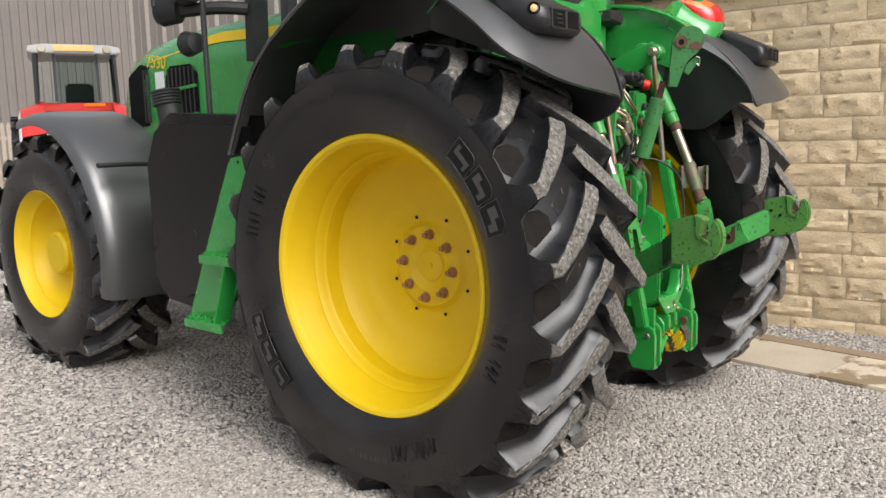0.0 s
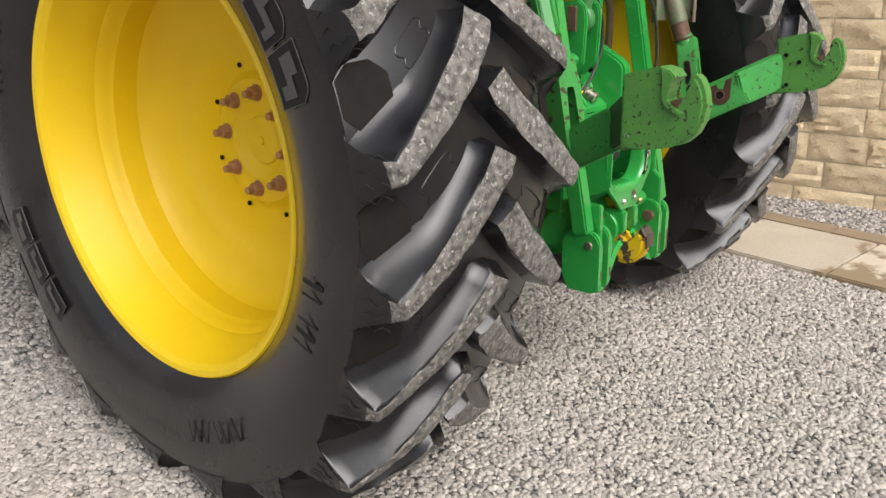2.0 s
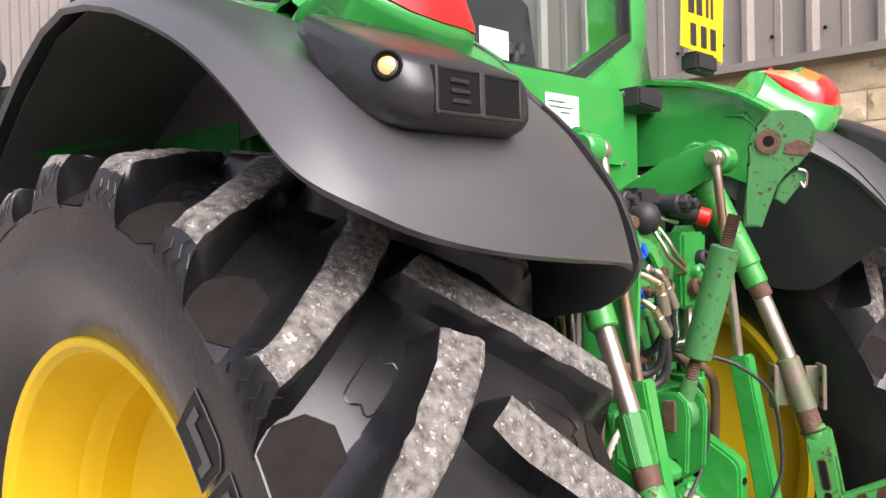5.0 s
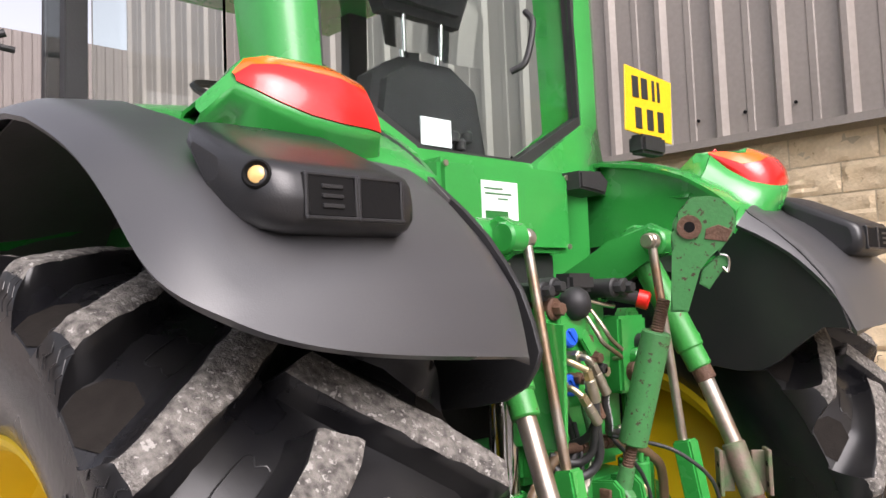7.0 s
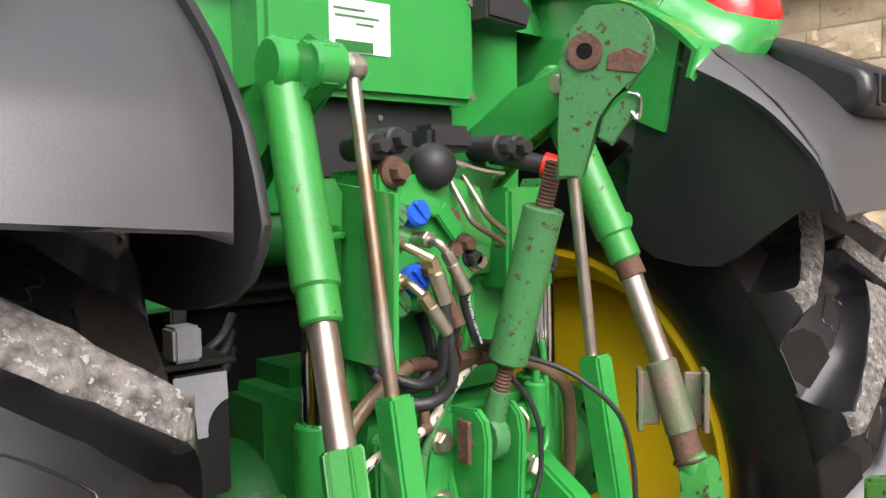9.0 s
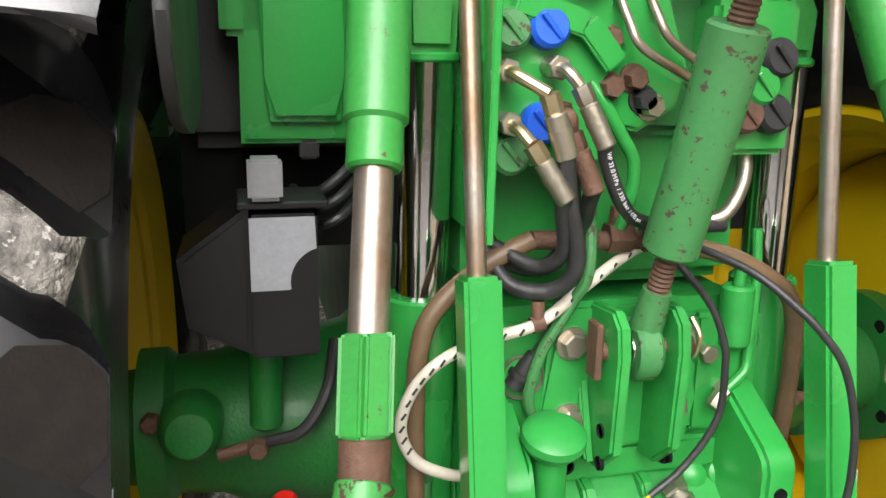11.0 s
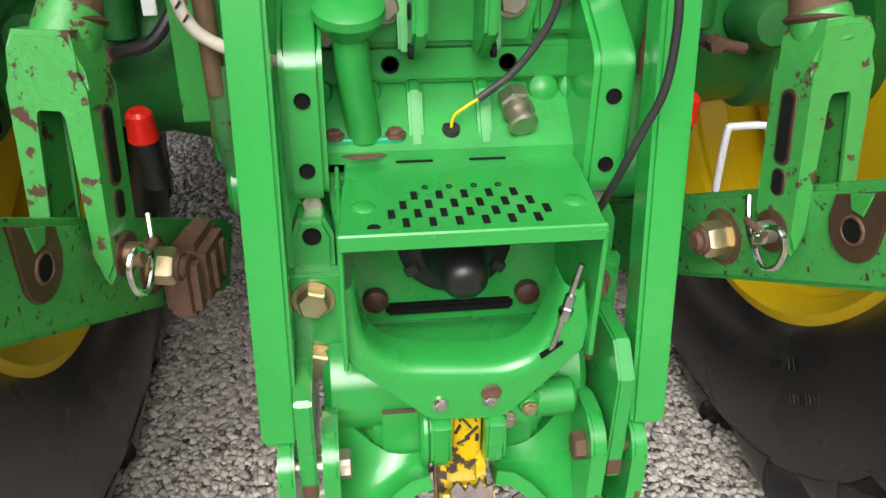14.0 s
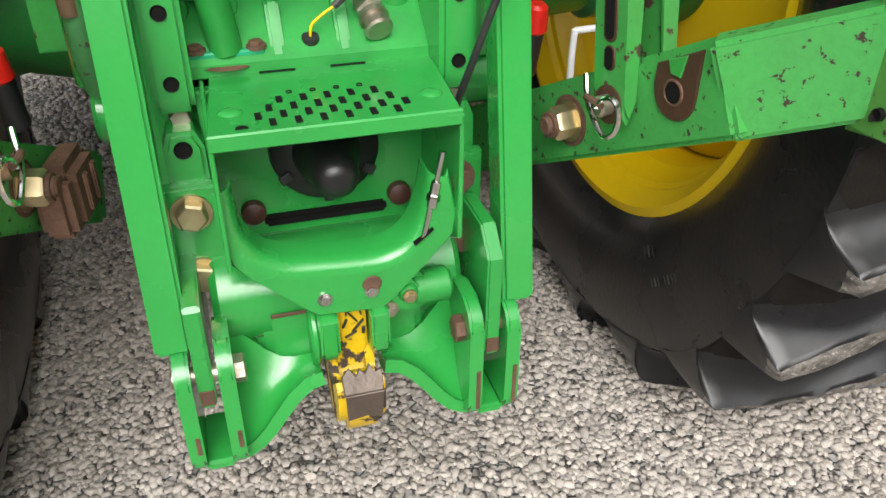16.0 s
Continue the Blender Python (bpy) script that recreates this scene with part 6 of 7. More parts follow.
def build_linkage(s):
    left = s < 0
    put = lambda g: g if left else g.mirrored()  # noqa: E731
    P = lambda x, y, z: Vector((-x, y, z))  # noqa: E731
    reach = Vector((0, 0, 0)) if left else Vector((0.022, -0.045, 0))
    # lift arm from the rock shaft
    g = Geo().plate([(-0.02, 1.50), (-0.10, 1.68), (-0.30, 1.775), (-0.43, 1.815), (-0.475, 1.79), (-0.470, 1.735), (-0.42, 1.715), (-0.30, 1.66), (-0.20, 1.58), (-0.14, 1.46)], (-0.275, 0, 0), Y, Z, 0.045, 0.010)
    arm = part("lift_arm", put(g), GREEN, tractor, "green lift arm")
    part("lift_arm_end", put(Geo().cyl((-0.30, -0.448, 1.765), (-0.245, -0.448, 1.765), 0.036, chamfer=0.006, n=24)), GREEN, arm)
    part("rock_shaft", put(Geo().cyl((-0.05, -0.03, 1.50), (-0.34, -0.03, 1.50), 0.07, chamfer=0.008)), GREEN_DARK, arm)
    part("arm_pin", put(Geo().cyl((-0.262, -0.452, 1.765), (-0.207, -0.452, 1.765), 0.019, chamfer=0.003)), STEEL, arm)
    # thin rod from the arm pin down to the square bar
    x = 0.228
    arm.location = put_point(reach, left)
    part("rod_eye", put(Geo().lathe([(-0.012, 0.0), (-0.012, 0.018), (-0.008, 0.022), (0.008, 0.022), (0.012, 0.018), (0.012, 0.0)], Vector((-x, -0.455, 1.765)) + reach, X, 20)), ROD, tractor)
    xt = 0.222 if left else 0.229
    part("pull_rod", put(Geo().cyl(Vector((-x, -0.455, 1.765)) + reach, (-xt, -0.535 if left else -0.545, 1.25), 0.0115)), ROD, tractor, "weathered steel pull rod")
    g = Geo().bar((-xt, -0.535 if left else -0.548, 1.268), (-xt, -0.668 if left else -0.678, 0.578), 0.044, 0.050, 0.005, up=(0, 1, 0.19))
    part("square_bar", put(g), GREEN, tractor, "bright green square hitch bar")
    # lift link: barrel, chrome rod, sleeve, fork
    top, col = (P(0.300, -0.375, 1.740), P(0.338, -0.528, 1.388)) if left else (P(0.278, -0.420, 1.740), P(0.320, -0.552, 1.438))
    rod, slv, frk = (P(0.356, -0.597, 1.230), P(0.365, -0.632, 1.128), P(0.380, -0.688, 1.005)) if left else (P(0.330, -0.625, 1.245), P(0.335, -0.665, 1.125), P(0.345, -0.707, 1.007))
    d = (col - top).normalized()
    g = Geo().cyl(top, col - d * 0.05, 0.036, chamfer=0.006, n=28).cyl(col - d * 0.055, col, 0.031, chamfer=0.004, n=28)
    link = part("lift_link", put(g), GREEN_WORN, tractor, "green lift link barrel with scuffed paint")
    part("link_eye", put(Geo().lathe([(-0.03, 0), (-0.03, 0.04), (-0.024, 0.046), (0.024, 0.046), (0.03, 0.04), (0.03, 0)], top + Vector((0, 0.0, 0.03)), X, 24)), GREEN, link)
    if not left:
        part("collar", put(Geo().cyl(col - d * 0.004, col + d * 0.035, 0.026, chamfer=0.003)), RUSTY, link)
        part("grease_lug", put(Geo().lathe([(-0.01, 0), (-0.01, 0.018), (0.01, 0.018), (0.01, 0)], col - d * 0.08 + Vector((-0.042, 0, 0)), Y, 14)), GREEN, link)
    part("link_rod", put(Geo().cyl(col - d * 0.01, rod + d * 0.04, 0.0215)), ROD, link, "polished steel rod")
    d2 = (slv - rod).normalized()
    if left:
        for q in range(6):
            a = radians(60 * q + 15)
            u = X * math.cos(a) + d2.cross(X).normalized() * math.sin(a)
            part("sleeve_rib", put(Geo().bar(rod + u * 0.023, slv - d2 * 0.005 + u * 0.023, 0.026, 0.012, 0.003, up=u)), GREEN_WORN, link)
        part("sleeve", put(Geo().cyl(rod, slv, 0.024)), GREEN_WORN, link, "ribbed green turnbuckle sleeve")
    else:
        part("sleeve", put(Geo().cyl(rod - d2 * 0.01, slv, 0.029, chamfer=0.004)), SCRAPED, link)
        turn = Matrix.Rotation(radians(50), 3, "Z")
        for e in (-1, 1):
            mid = (rod + slv) / 2 + turn @ Vector((e * 0.058, 0, 0))
            part("sleeve_wing", put(Geo().box(mid, (0.010, 0.052, 0.112), turn, 0.002)), SCRAPED, link, "scraped steel wing plate")
            part("wing_web", put(Geo().box((rod + slv) / 2 + turn @ Vector((e * 0.040, 0.008, 0)), (0.036, 0.010, 0.10), turn, 0.002)), SCRAPED, link)
            for q in (-0.03, 0.02):
                part("wing_hole", put(Geo().cyl(mid + turn @ Vector((-0.006, -0.012, q)), mid + turn @ Vector((0.006, -0.012, q)), 0.007, n=12)), DARK, link)
    part("fork_neck", put(Geo().cyl(slv - d2 * 0.004, slv + d2 * 0.05, 0.027, chamfer=0.003)), RUSTY, link)
    c = frk + Vector((0, 0.012, 0.045))
    wide, up = Vector((0.975, -0.22, 0)).normalized(), Vector((0.0, 0.18, 0.98)).normalized()
    stem = part("fork_stem", put(Geo().cyl(slv + d2 * 0.042, c + up * 0.0, 0.0295, 0.031, chamfer=0.003, n=24)), GREEN_FORK, link)
    part("stem_weld", put(Geo().lathe([(-0.004, 0.0295), (0, 0.0325), (0.004, 0.0295)], slv + d2 * 0.05, d2, 24)), WORN, stem)
    half = [(0.026, 0.030), (0.031, 0.012), (0.0355, -0.004), (0.037, -0.020), (0.037, -0.180), (0.035, -0.196), (0.029, -0.206), (0.023, -0.198), (0.0195, -0.178), (0.0185, -0.046), (0.016, -0.038), (0.011, -0.034)]
    outline = half + [(-a, q) for a, q in half[::-1]]
    fork = part("fork", put(Geo().plate(outline, c, wide, up, 0.054, 0.005)), GREEN_FORK, tractor, "green fork with chipped paint")
    for q, h, w in ((-0.074, 0.070, 0.015), (-0.130, 0.026, 0.013)):
        mid = c + up * q + wide * 0.0372
        side = wide.cross(up)
        slot = [(0.5 * w * math.cos(t), (h / 2 - w / 2) * (1 if math.sin(t) > 0 else -1) + 0.5 * w * math.sin(t)) for t in np.linspace(0.15, 2 * math.pi - 0.15, 14)]
        rim = part("slot_rim", put(Geo().plate([(a * 1.5, g * 1.10) for a, g in slot], mid, side, up, 0.0024, 0.0008)), WORN, fork, "rust round the slot")
        part("prong_slot", put(Geo().plate(slot, mid + wide * 0.0010, side, up, 0.0024)), DARK, rim)
    pc = c + up * ((0.872 - c.z) / up.z) + wide * 0.037
    part("pin_rust", put(Geo().cyl(pc - wide * 0.001, pc + wide * 0.0015, 0.023, n=20)), WORN, fork)
    part("fork_pin", put(Geo().cyl(pc - wide * 0.078, pc + wide * 0.018, 0.0125, chamfer=0.003).cyl(pc + wide * 0.0175, pc + wide * 0.0195, 0.004, n=10)), ROD, fork)
    q = pc + wide * 0.012
    ring = [q + Vector(p) for p in ((0.006, 0.006, 0.004), (0.012, -0.012, 0.006), (0.010, -0.024, 0.020), (0.006, -0.040, 0.024), (0.002, -0.048, 0.010), (0.004, -0.046, -0.012), (0.010, -0.032, -0.022), (0.013, -0.014, -0.010), (0.013, 0.004, 0.002), (0.010, 0.018, 0.014), (0.008, 0.028, 0.030))]
    part("linch_ring", put(Geo().tube(ring, 0.0034, 8, steps=4)), CHROME, fork, "bright spring clip through the pin")
    part("linch_pin", put(Geo().tube([q + Vector((0.004, 0.026, 0.000)), q + Vector((0.016, 0.004, 0.012)), q + Vector((0.010, -0.022, 0.010))], 0.004, 8)), RUSTY, fork)
    # lower link: inner arm, swung-out sleeve, hook plate
    slim = 0.0 if left else 0.046
    L = lambda x, y, z: Vector((-(x - slim), y, z))  # noqa: E731
    a, m, b = L(0.318, -0.36, 0.662), L(0.408, -0.80, 0.900), L(0.518, -0.945, 0.982)
    u, u2 = (m - a).normalized(), (b - m).normalized()
    arm = part("lower_link", put(Geo().bar(a, m + u * 0.085, 0.036, 0.104, 0.006)), GREEN_SPECK, tractor, "green lower link arm with rusty wear")
    bend = m + u * 0.075
    # the left sleeve takes a darker green than the right one
    part("link_sleeve", put(Geo().bar(bend - (b - bend).normalized() * 0.012, b + u2 * 0.012, 0.0384, 0.1064, 0.006)), GREEN_DEEP if left else GREEN_SPECK, arm)
    hook = [(-0.870, 1.046), (-0.975, 1.068), (-0.990, 1.060), (-0.992, 1.040), (-0.984, 1.015), (-0.990, 0.995), (-1.004, 0.980), (-1.022, 0.974), (-1.040, 0.979), (-1.051, 0.996), (-1.052, 1.034), (-1.058, 1.050), (-1.070, 1.056), (-1.085, 1.046),
            (-1.098, 1.024), (-1.105, 0.995), (-1.100, 0.962), (-1.083, 0.932), (-1.055, 0.910), (-1.020, 0.899), (-0.960, 0.888), (-0.870, 0.876)]
    v = Vector((-0.04, -1, 0)).normalized()
    o = b + Vector((-0.004, 0.0, -0.020))
    g = Geo().plate([(-(y + 0.885) * 0.84, z - 0.930) for y, z in hook], o, v, Z, 0.042, 0.008)
    hk = part("hook", put(g), GREEN_HOOK, arm, "scratched green quick hook")
    part("hook_latch", put(Geo().plate([(0.080, 0.138), (0.105, 0.132), (0.118, 0.118), (0.104, 0.104), (0.098, 0.070), (0.108, 0.060), (0.138, 0.046), (0.130, 0.038), (0.100, 0.052), (0.088, 0.066), (0.092, 0.108)], o, v, Z, 0.058, 0.003)), GREEN_HOOK, hk)
    part("hook_tongue", put(Geo().plate([(0.104, 0.066), (0.118, 0.072), (0.146, 0.046), (0.138, 0.040)], o, v, Z, 0.040, 0.003)), RUSTY, hk, "worn steel latch tongue")
    for q, w in ((0.02, 0.07), (0.03, -0.02), (0.06, 0.05)):
        hole(put_point(o + v * q + Vector((0, 0, w)) + v.cross(Z) * (-0.026), left), put_point(v.cross(Z) * -1, left), 0.006, hk)
    out = u.cross(Z).normalized() * -1
    e = m + out * 0.0255 + Vector((0, 0.004, 0.002))
    flat = (u - Z * u.z).normalized()
    tilt = u.z / math.hypot(u.x, u.y)
    zc = 0.912 - m.z
    o = m + out * 0.0195 + flat * (0.0 if left else 0.008) + Z * zc
    top = 0.046 / flat.dot(u) - zc
    g = Geo().plate(arc(0, 0, 0.031, 180, 360, 14) + [(0.031, top + 0.031 * tilt), (-0.031, top - 0.031 * tilt)], o, flat, Z, 0.005, 0.0012)
    wear = part("wear_plate", put(g), WORN, arm, "brown worn slot plate")
    part("slot_rib", put(Geo().plate([(-0.007, 0.019), (0.008, 0.019), (0.013, top + 0.010 * tilt), (-0.013, top - 0.013 * tilt)], o + out * 0.003, flat, Z, 0.003, 0.001)), GREEN_WORN, wear)
    part("hole_rim", put(Geo().lathe([(0, 0.0155), (0.002, 0.0145), (0.0025, 0.0125), (-0.004, 0.0115)], o + out * 0.002, out, 20)), RUSTY, wear)
    part("link_hole", put(Geo().cyl(o + out * 0.0021, o + out * 0.0031, 0.0118, n=18)), DARK, wear)
    n = a + u * ((0.605 if left else 0.635) - 0.36) / abs(u.y) + out * 0.019
    bolt(put_point(n, left), put_point(out, left), 0.022, BRASS, arm, 0.028, name="stay_nut")
    part("stay_bolt", put(Geo().cyl(n, n + out * 0.040, 0.0125, chamfer=0.003).cyl(n + out * 0.0285, n + out * 0.034, 0.0165, n=18)), RUSTY, arm)
    part("rust_ring", put(Geo().cyl(n - out * 0.001, n + out * 0.001, 0.034)), RUSTY, arm)
    if left:
        c = a + u * (0.545 - 0.36) / abs(u.y) + out * 0.045
        rot = Matrix((u - Z * u.z, out, Z))
        rot = Matrix((rot[0].normalized(), rot[1].normalized(), Z)).transposed()
        block = part("stay_block", put(Geo().box(c, (0.086, 0.046, 0.088), rot, 0.012).box(c + rot @ Vector((0.050, 0, 0)), (0.030, 0.042, 0.080), rot, 0.012)), RUSTY, arm, "rusty cast stabiliser block")
        for q in (-0.018, 0.012):
            part("block_rib", put(Geo().box(c + rot @ Vector((q, 0.026, 0)), (0.010, 0.005, 0.050), rot, 0.003)), RUSTY, block)
    # ram with its tube
    rx = 0.255
    ram = part("ram_tube", put(Geo().cyl((-rx, -0.385, 0.83), (-rx, -0.385, 1.205), 0.047, chamfer=0.004, n=28)), GREEN, tractor, "green hydraulic cylinder tube")
    part("ram", put(Geo().cyl((-rx, -0.385, 1.20), (-rx + 0.006, -0.385, 1.50), 0.0335, n=28)), CHROME, ram, "bright chrome ram")
    part("ram_head", put(Geo().cyl((-rx + 0.006, -0.385, 1.50), (-rx + 0.006, -0.385, 1.512), 0.040, chamfer=0.003)), GREEN, ram)
    part("ram_eye", put(Geo().plate([(-0.032, 0), (0.032, 0), (0.034, 0.06), (0.02, 0.085), (-0.02, 0.085), (-0.034, 0.06)], (-rx + 0.006, -0.385, 1.512), X, Z, 0.05, 0.010)), GREEN_WORN, ram)
    part("ram_foot", put(Geo().cyl((-rx - 0.03, -0.39, 0.79), (-rx + 0.03, -0.39, 0.79), 0.045, chamfer=0.006)), GREEN, ram)
    # red-capped lever near the axle
    lv = part("lever", put(Geo().cyl((-0.430, -0.19, 0.70), (-0.432, -0.215, 0.79), 0.020, chamfer=0.003)), PLASTIC_MATT, tractor)
    part("lever_cap", put(Geo().cyl((-0.432, -0.215, 0.785), (-0.433, -0.222, 0.838), 0.024, 0.020, chamfer=0.006)), RED, lv, "red plastic lever cap")


def put_point(p, left):
    return Vector(p) if left else Vector((-p[0], p[1], p[2]))


def build_hitch():
    """Power shaft shield, perforated hood, pick-up hitch frame and yellow hook."""
    g = Geo().plate([(-0.128, -0.50), (0.160, -0.50), (0.142, -0.712), (-0.142, -0.706)], (0, 0, 0.868), X, Y, 0.007, 0.002)
    shield = part("shield", g, GREEN, tractor, "bright green perforated power shaft shield")
    part("shield_lip", Geo().box((0, -0.708, 0.866), (0.284, 0.007, 0.020), None, 0.002), GREEN, shield)
    for row, (count, y) in enumerate(((5, -0.618), (6, -0.640), (7, -0.661), (6, -0.681))):
        for q in range(count):
            x = 0.002 + 0.0283 * (q - (count - 1) / 2)
            part("slot", Geo().box((x, y, 0.8725), (0.0072, 0.0165, 0.002), None, 0), DARK, shield)
            part("slot_edge", Geo().box((x, y + 0.0090, 0.8720), (0.0076, 0.0018, 0.0024), None, 0.0005), GREEN_WORN, shield)
    for q in range(4):
        hole((0.002 + 0.0283 * (q - 1.5), -0.598, 0.8718), (0, 0, 1), 0.0036, shield)
    for x, y in ((-0.112, -0.640), (0.122, -0.645)):
        part("pressed_dimple", Geo().lathe([(0, 0.014), (0.002, 0.012), (0.0035, 0.007), (0.004, 0)], (x, y, 0.8715), (0, 0, 1), 18), GREEN, shield)
    part("drain_slot", Geo().plate(arc(-0.103, -0.690, 0.007, 0, 180, 8), (0, 0, 0.8725), X, Y, 0.002), DARK, shield)
    for x in (-0.045, 0.045):
        part("slit", Geo().box((x, -0.525, 0.8725), (0.045, 0.003, 0.002), None, 0), DARK, shield)
    for x, t in ((-0.139, 0.006), (0.142, 0.006)):
        g = Geo().plate([(-0.50, 0.868), (-0.708, 0.868), (-0.705, 0.70), (-0.66, 0.675), (-0.52, 0.67)], (x, 0, 0), Y, Z, t, 0.0015)
        part("shield_side", g, GREEN, shield)
    back = part("shaft_plate", Geo().plate([(-0.14, 0.63), (0.14, 0.63), (0.15, 0.86), (-0.15, 0.86)], (0, -0.528, 0), X, Z, 0.016, 0.003), GREEN, tractor)
    part("shaft_cover", Geo().lathe([(0, 0.074), (0.012, 0.072), (0.018, 0.060), (0.022, 0.045), (0.045, 0.040), (0.055, 0.034), (0.085, 0.031), (0.100, 0.027), (0.108, 0.019), (0.112, 0.010), (0.113, 0)], (0.004, -0.536, 0.768), (0, -1, 0), 32), BLACK, back, "black plastic shaft cap")
    for q in range(6):
        a = radians(60 * q + 30)
        part("cover_tab", Geo().box((0.004 + 0.064 * math.cos(a), -0.556, 0.768 + 0.064 * math.sin(a)), (0.018, 0.006, 0.014), Matrix.Rotation(-a, 3, "Y"), 0.002), PLASTIC_MATT, back)
    for x in (-0.098, 0.104):
        part("stud", Geo().lathe([(0, 0.017), (0.012, 0.016), (0.016, 0.008), (0.017, 0)], (x, -0.536, 0.684), (0, -1, 0), 18), mat("red_oxide_" + ("a" if x < 0 else "b"), (0.06, 0.02, 0.014), (0.04, 0.018, 0.012), 0.5), back)
    # dark box stands in for the shade of a sunken greasy trough
    part("greasy_trough_shade", Geo().box((0.0, -0.540, 0.668), (0.17, 0.014, 0.016), None, 0.004), DARK, back)
    lip = smooth_line([(-0.124, 0, 0.80), (-0.122, 0, 0.762), (-0.116, 0, 0.732), (-0.100, 0, 0.708), (-0.076, 0, 0.694), (-0.045, 0, 0.688), (0.028, 0, 0.682), (0.056, 0, 0.685), (0.077, 0, 0.697), (0.092, 0, 0.719), (0.101, 0, 0.748), (0.107, 0, 0.785)], 5)
    rows, outer = [], []
    for i, p in enumerate(lip):
        d = (lip[min(i + 1, len(lip) - 1)] - lip[max(i - 1, 0)]).normalized()
        n = Vector((d.z, 0, -d.x))
        rows.append([p + n * w + Y * y for w, y in ((0.022, -0.6925), (0.014, -0.692), (0.008, -0.689), (0.003, -0.683), (0.0, -0.674), (0.0, -0.640))])
        outer.append(p + n * 0.019)
    outline = [(p.x, p.z) for p in outer[::-1]] + [(-0.142, 0.800), (-0.140, 0.755), (-0.137, 0.702), (-0.118, 0.680), (-0.080, 0.645), (-0.052, 0.618), (-0.040, 0.606), (0.040, 0.601), (0.052, 0.610), (0.068, 0.626), (0.100, 0.660), (0.138, 0.700), (0.142, 0.730), (0.130, 0.790)]
    apron = part("apron", Geo().plate(outline, (0, -0.687, 0), X, Z, 0.010, 0.0025), GREEN, tractor, "green lower apron plate with a cut-out")
    part("apron_roll", Geo().sheet(rows, 0.003), GREEN, apron, "glossy rolled edge", 60)
    part("apron_slot", Geo().bar((0.086, -0.6927, 0.694), (0.110, -0.6927, 0.714), 0.010, 0.002, 0), DARK, apron)
    for x, z, m in ((-0.031, 0.632, CHROME), (0.029, 0.634, CHROME)):
        bolt((x, -0.692, z), (0, -1, 0), 0.0075, m, apron, 0.008)
    part("rust_chip", Geo().lathe([(0, 0.013), (0.0015, 0.011), (0.0017, 0)], (0.030, -0.6935, 0.644), (0, -1, 0), 10), RUSTY, apron)
    part("check_rod", Geo().cyl((0.098, -0.694, 0.702), (0.124, -0.690, 0.815), 0.0035).cyl((0.108, -0.693, 0.742), (0.116, -0.691, 0.778), 0.0065, chamfer=0.002).hexa((0.110, -0.693, 0.752), (0.2, 0, 1), 0.0085, 0.010), CHROME, apron, "bright steel check rod")
    # bolted side strips
    for s in (-1, 1):
        x = -0.1725 if s < 0 else 0.178
        yb = -0.532 if s < 0 else -0.545
        yf = yb - 0.030
        outline = [(-0.40, 1.085), (-0.46, 1.078), (yf + 0.022, 1.026), (yf + 0.006, 1.012), (yf, 0.995), (yf, 0.862), (yf + 0.010, 0.842), (yf + 0.030, 0.836), (-0.40, 0.836)]
        strip = part("hitch_strip", Geo().plate(outline, (x, 0, 0), Y, Z, 0.048, 0.007), GREEN, tractor, "green hitch mounting strip with holes")
        for z in (0.966, 0.882):
            hole((x, yb - 0.0315, z), (0, -1, 0), 0.009, strip)
        bolt((x + 0.002, yb + 0.005, 0.828 if s < 0 else 0.825), (0, -1, 0), 0.014, STEEL, strip, washer=False)
        low = part("hitch_strip", Geo().plate([(-0.024, 0.62), (0.026, 0.62), (0.026, 0.80), (0.016, 0.822), (-0.016, 0.822), (-0.024, 0.80)], (x, -0.545, 0), X, Z, 0.05, 0.006), GREEN, tractor)
        hole((x, -0.5715, 0.80 if s < 0 else 0.79), (0, -1, 0), 0.011, low)
        part("strip_pad", Geo().plate([(-0.032, 0.605), (0.034, 0.605), (0.034, 0.755), (-0.032, 0.755)], (x, -0.572, 0), X, Z, 0.022, 0.004), GREEN, low)
        for z in (0.720, 0.626):
            bolt((x - 0.003, -0.584, z), (0, -1, 0), 0.0205, BRASS if s < 0 else RUSTY, low, 0.018)
        # side plate, jaws and pins of the hitch frame
        top, cut = (0.660, 0.006) if s < 0 else (0.696, 0.036)
        f = part("hitch_frame", Geo().plate([(-0.50, 0.56), (-0.58, top), (-0.708 + cut, top), (-0.708, top - cut), (-0.708, 0.505), (-0.60, 0.500), (-0.50, 0.52)], (s * 0.191, 0, 0), Y, Z, 0.021, 0.003), GREEN, tractor, "green pick-up hitch frame")
        part("rust_patch", Geo().box((s * 0.191, -0.7085, 0.520), (0.018, 0.002, 0.024), None, 0.0008), RUSTY, f)
        for xx, top in ((s * 0.2165, 0.586), (s * 0.1635, 0.594)):
            outline = [(-0.60, 0.44)] + arc(-0.646, top - 0.046, 0.046, 0, 90, 6) + arc(-0.686, top - 0.038, 0.038, 90, 180, 6) + arc(-0.694, 0.428, 0.030, 180, 270, 5) + [(-0.62, 0.398)]
            jaw = part("jaw_plate", Geo().plate(outline, (xx, 0, 0), Y, Z, 0.020, 0.004), GREEN, f)
            part("rust_edge", Geo().box((xx + 0.004, -0.7245, 0.455), (0.006, 0.002, 0.030 if xx < 0 else 0.07), None, 0.0008), RUSTY, jaw)
        part("jaw_floor", Geo().box((s * 0.190, -0.665, 0.404), (0.040, 0.100, 0.016), None, 0.005), GREEN, f)
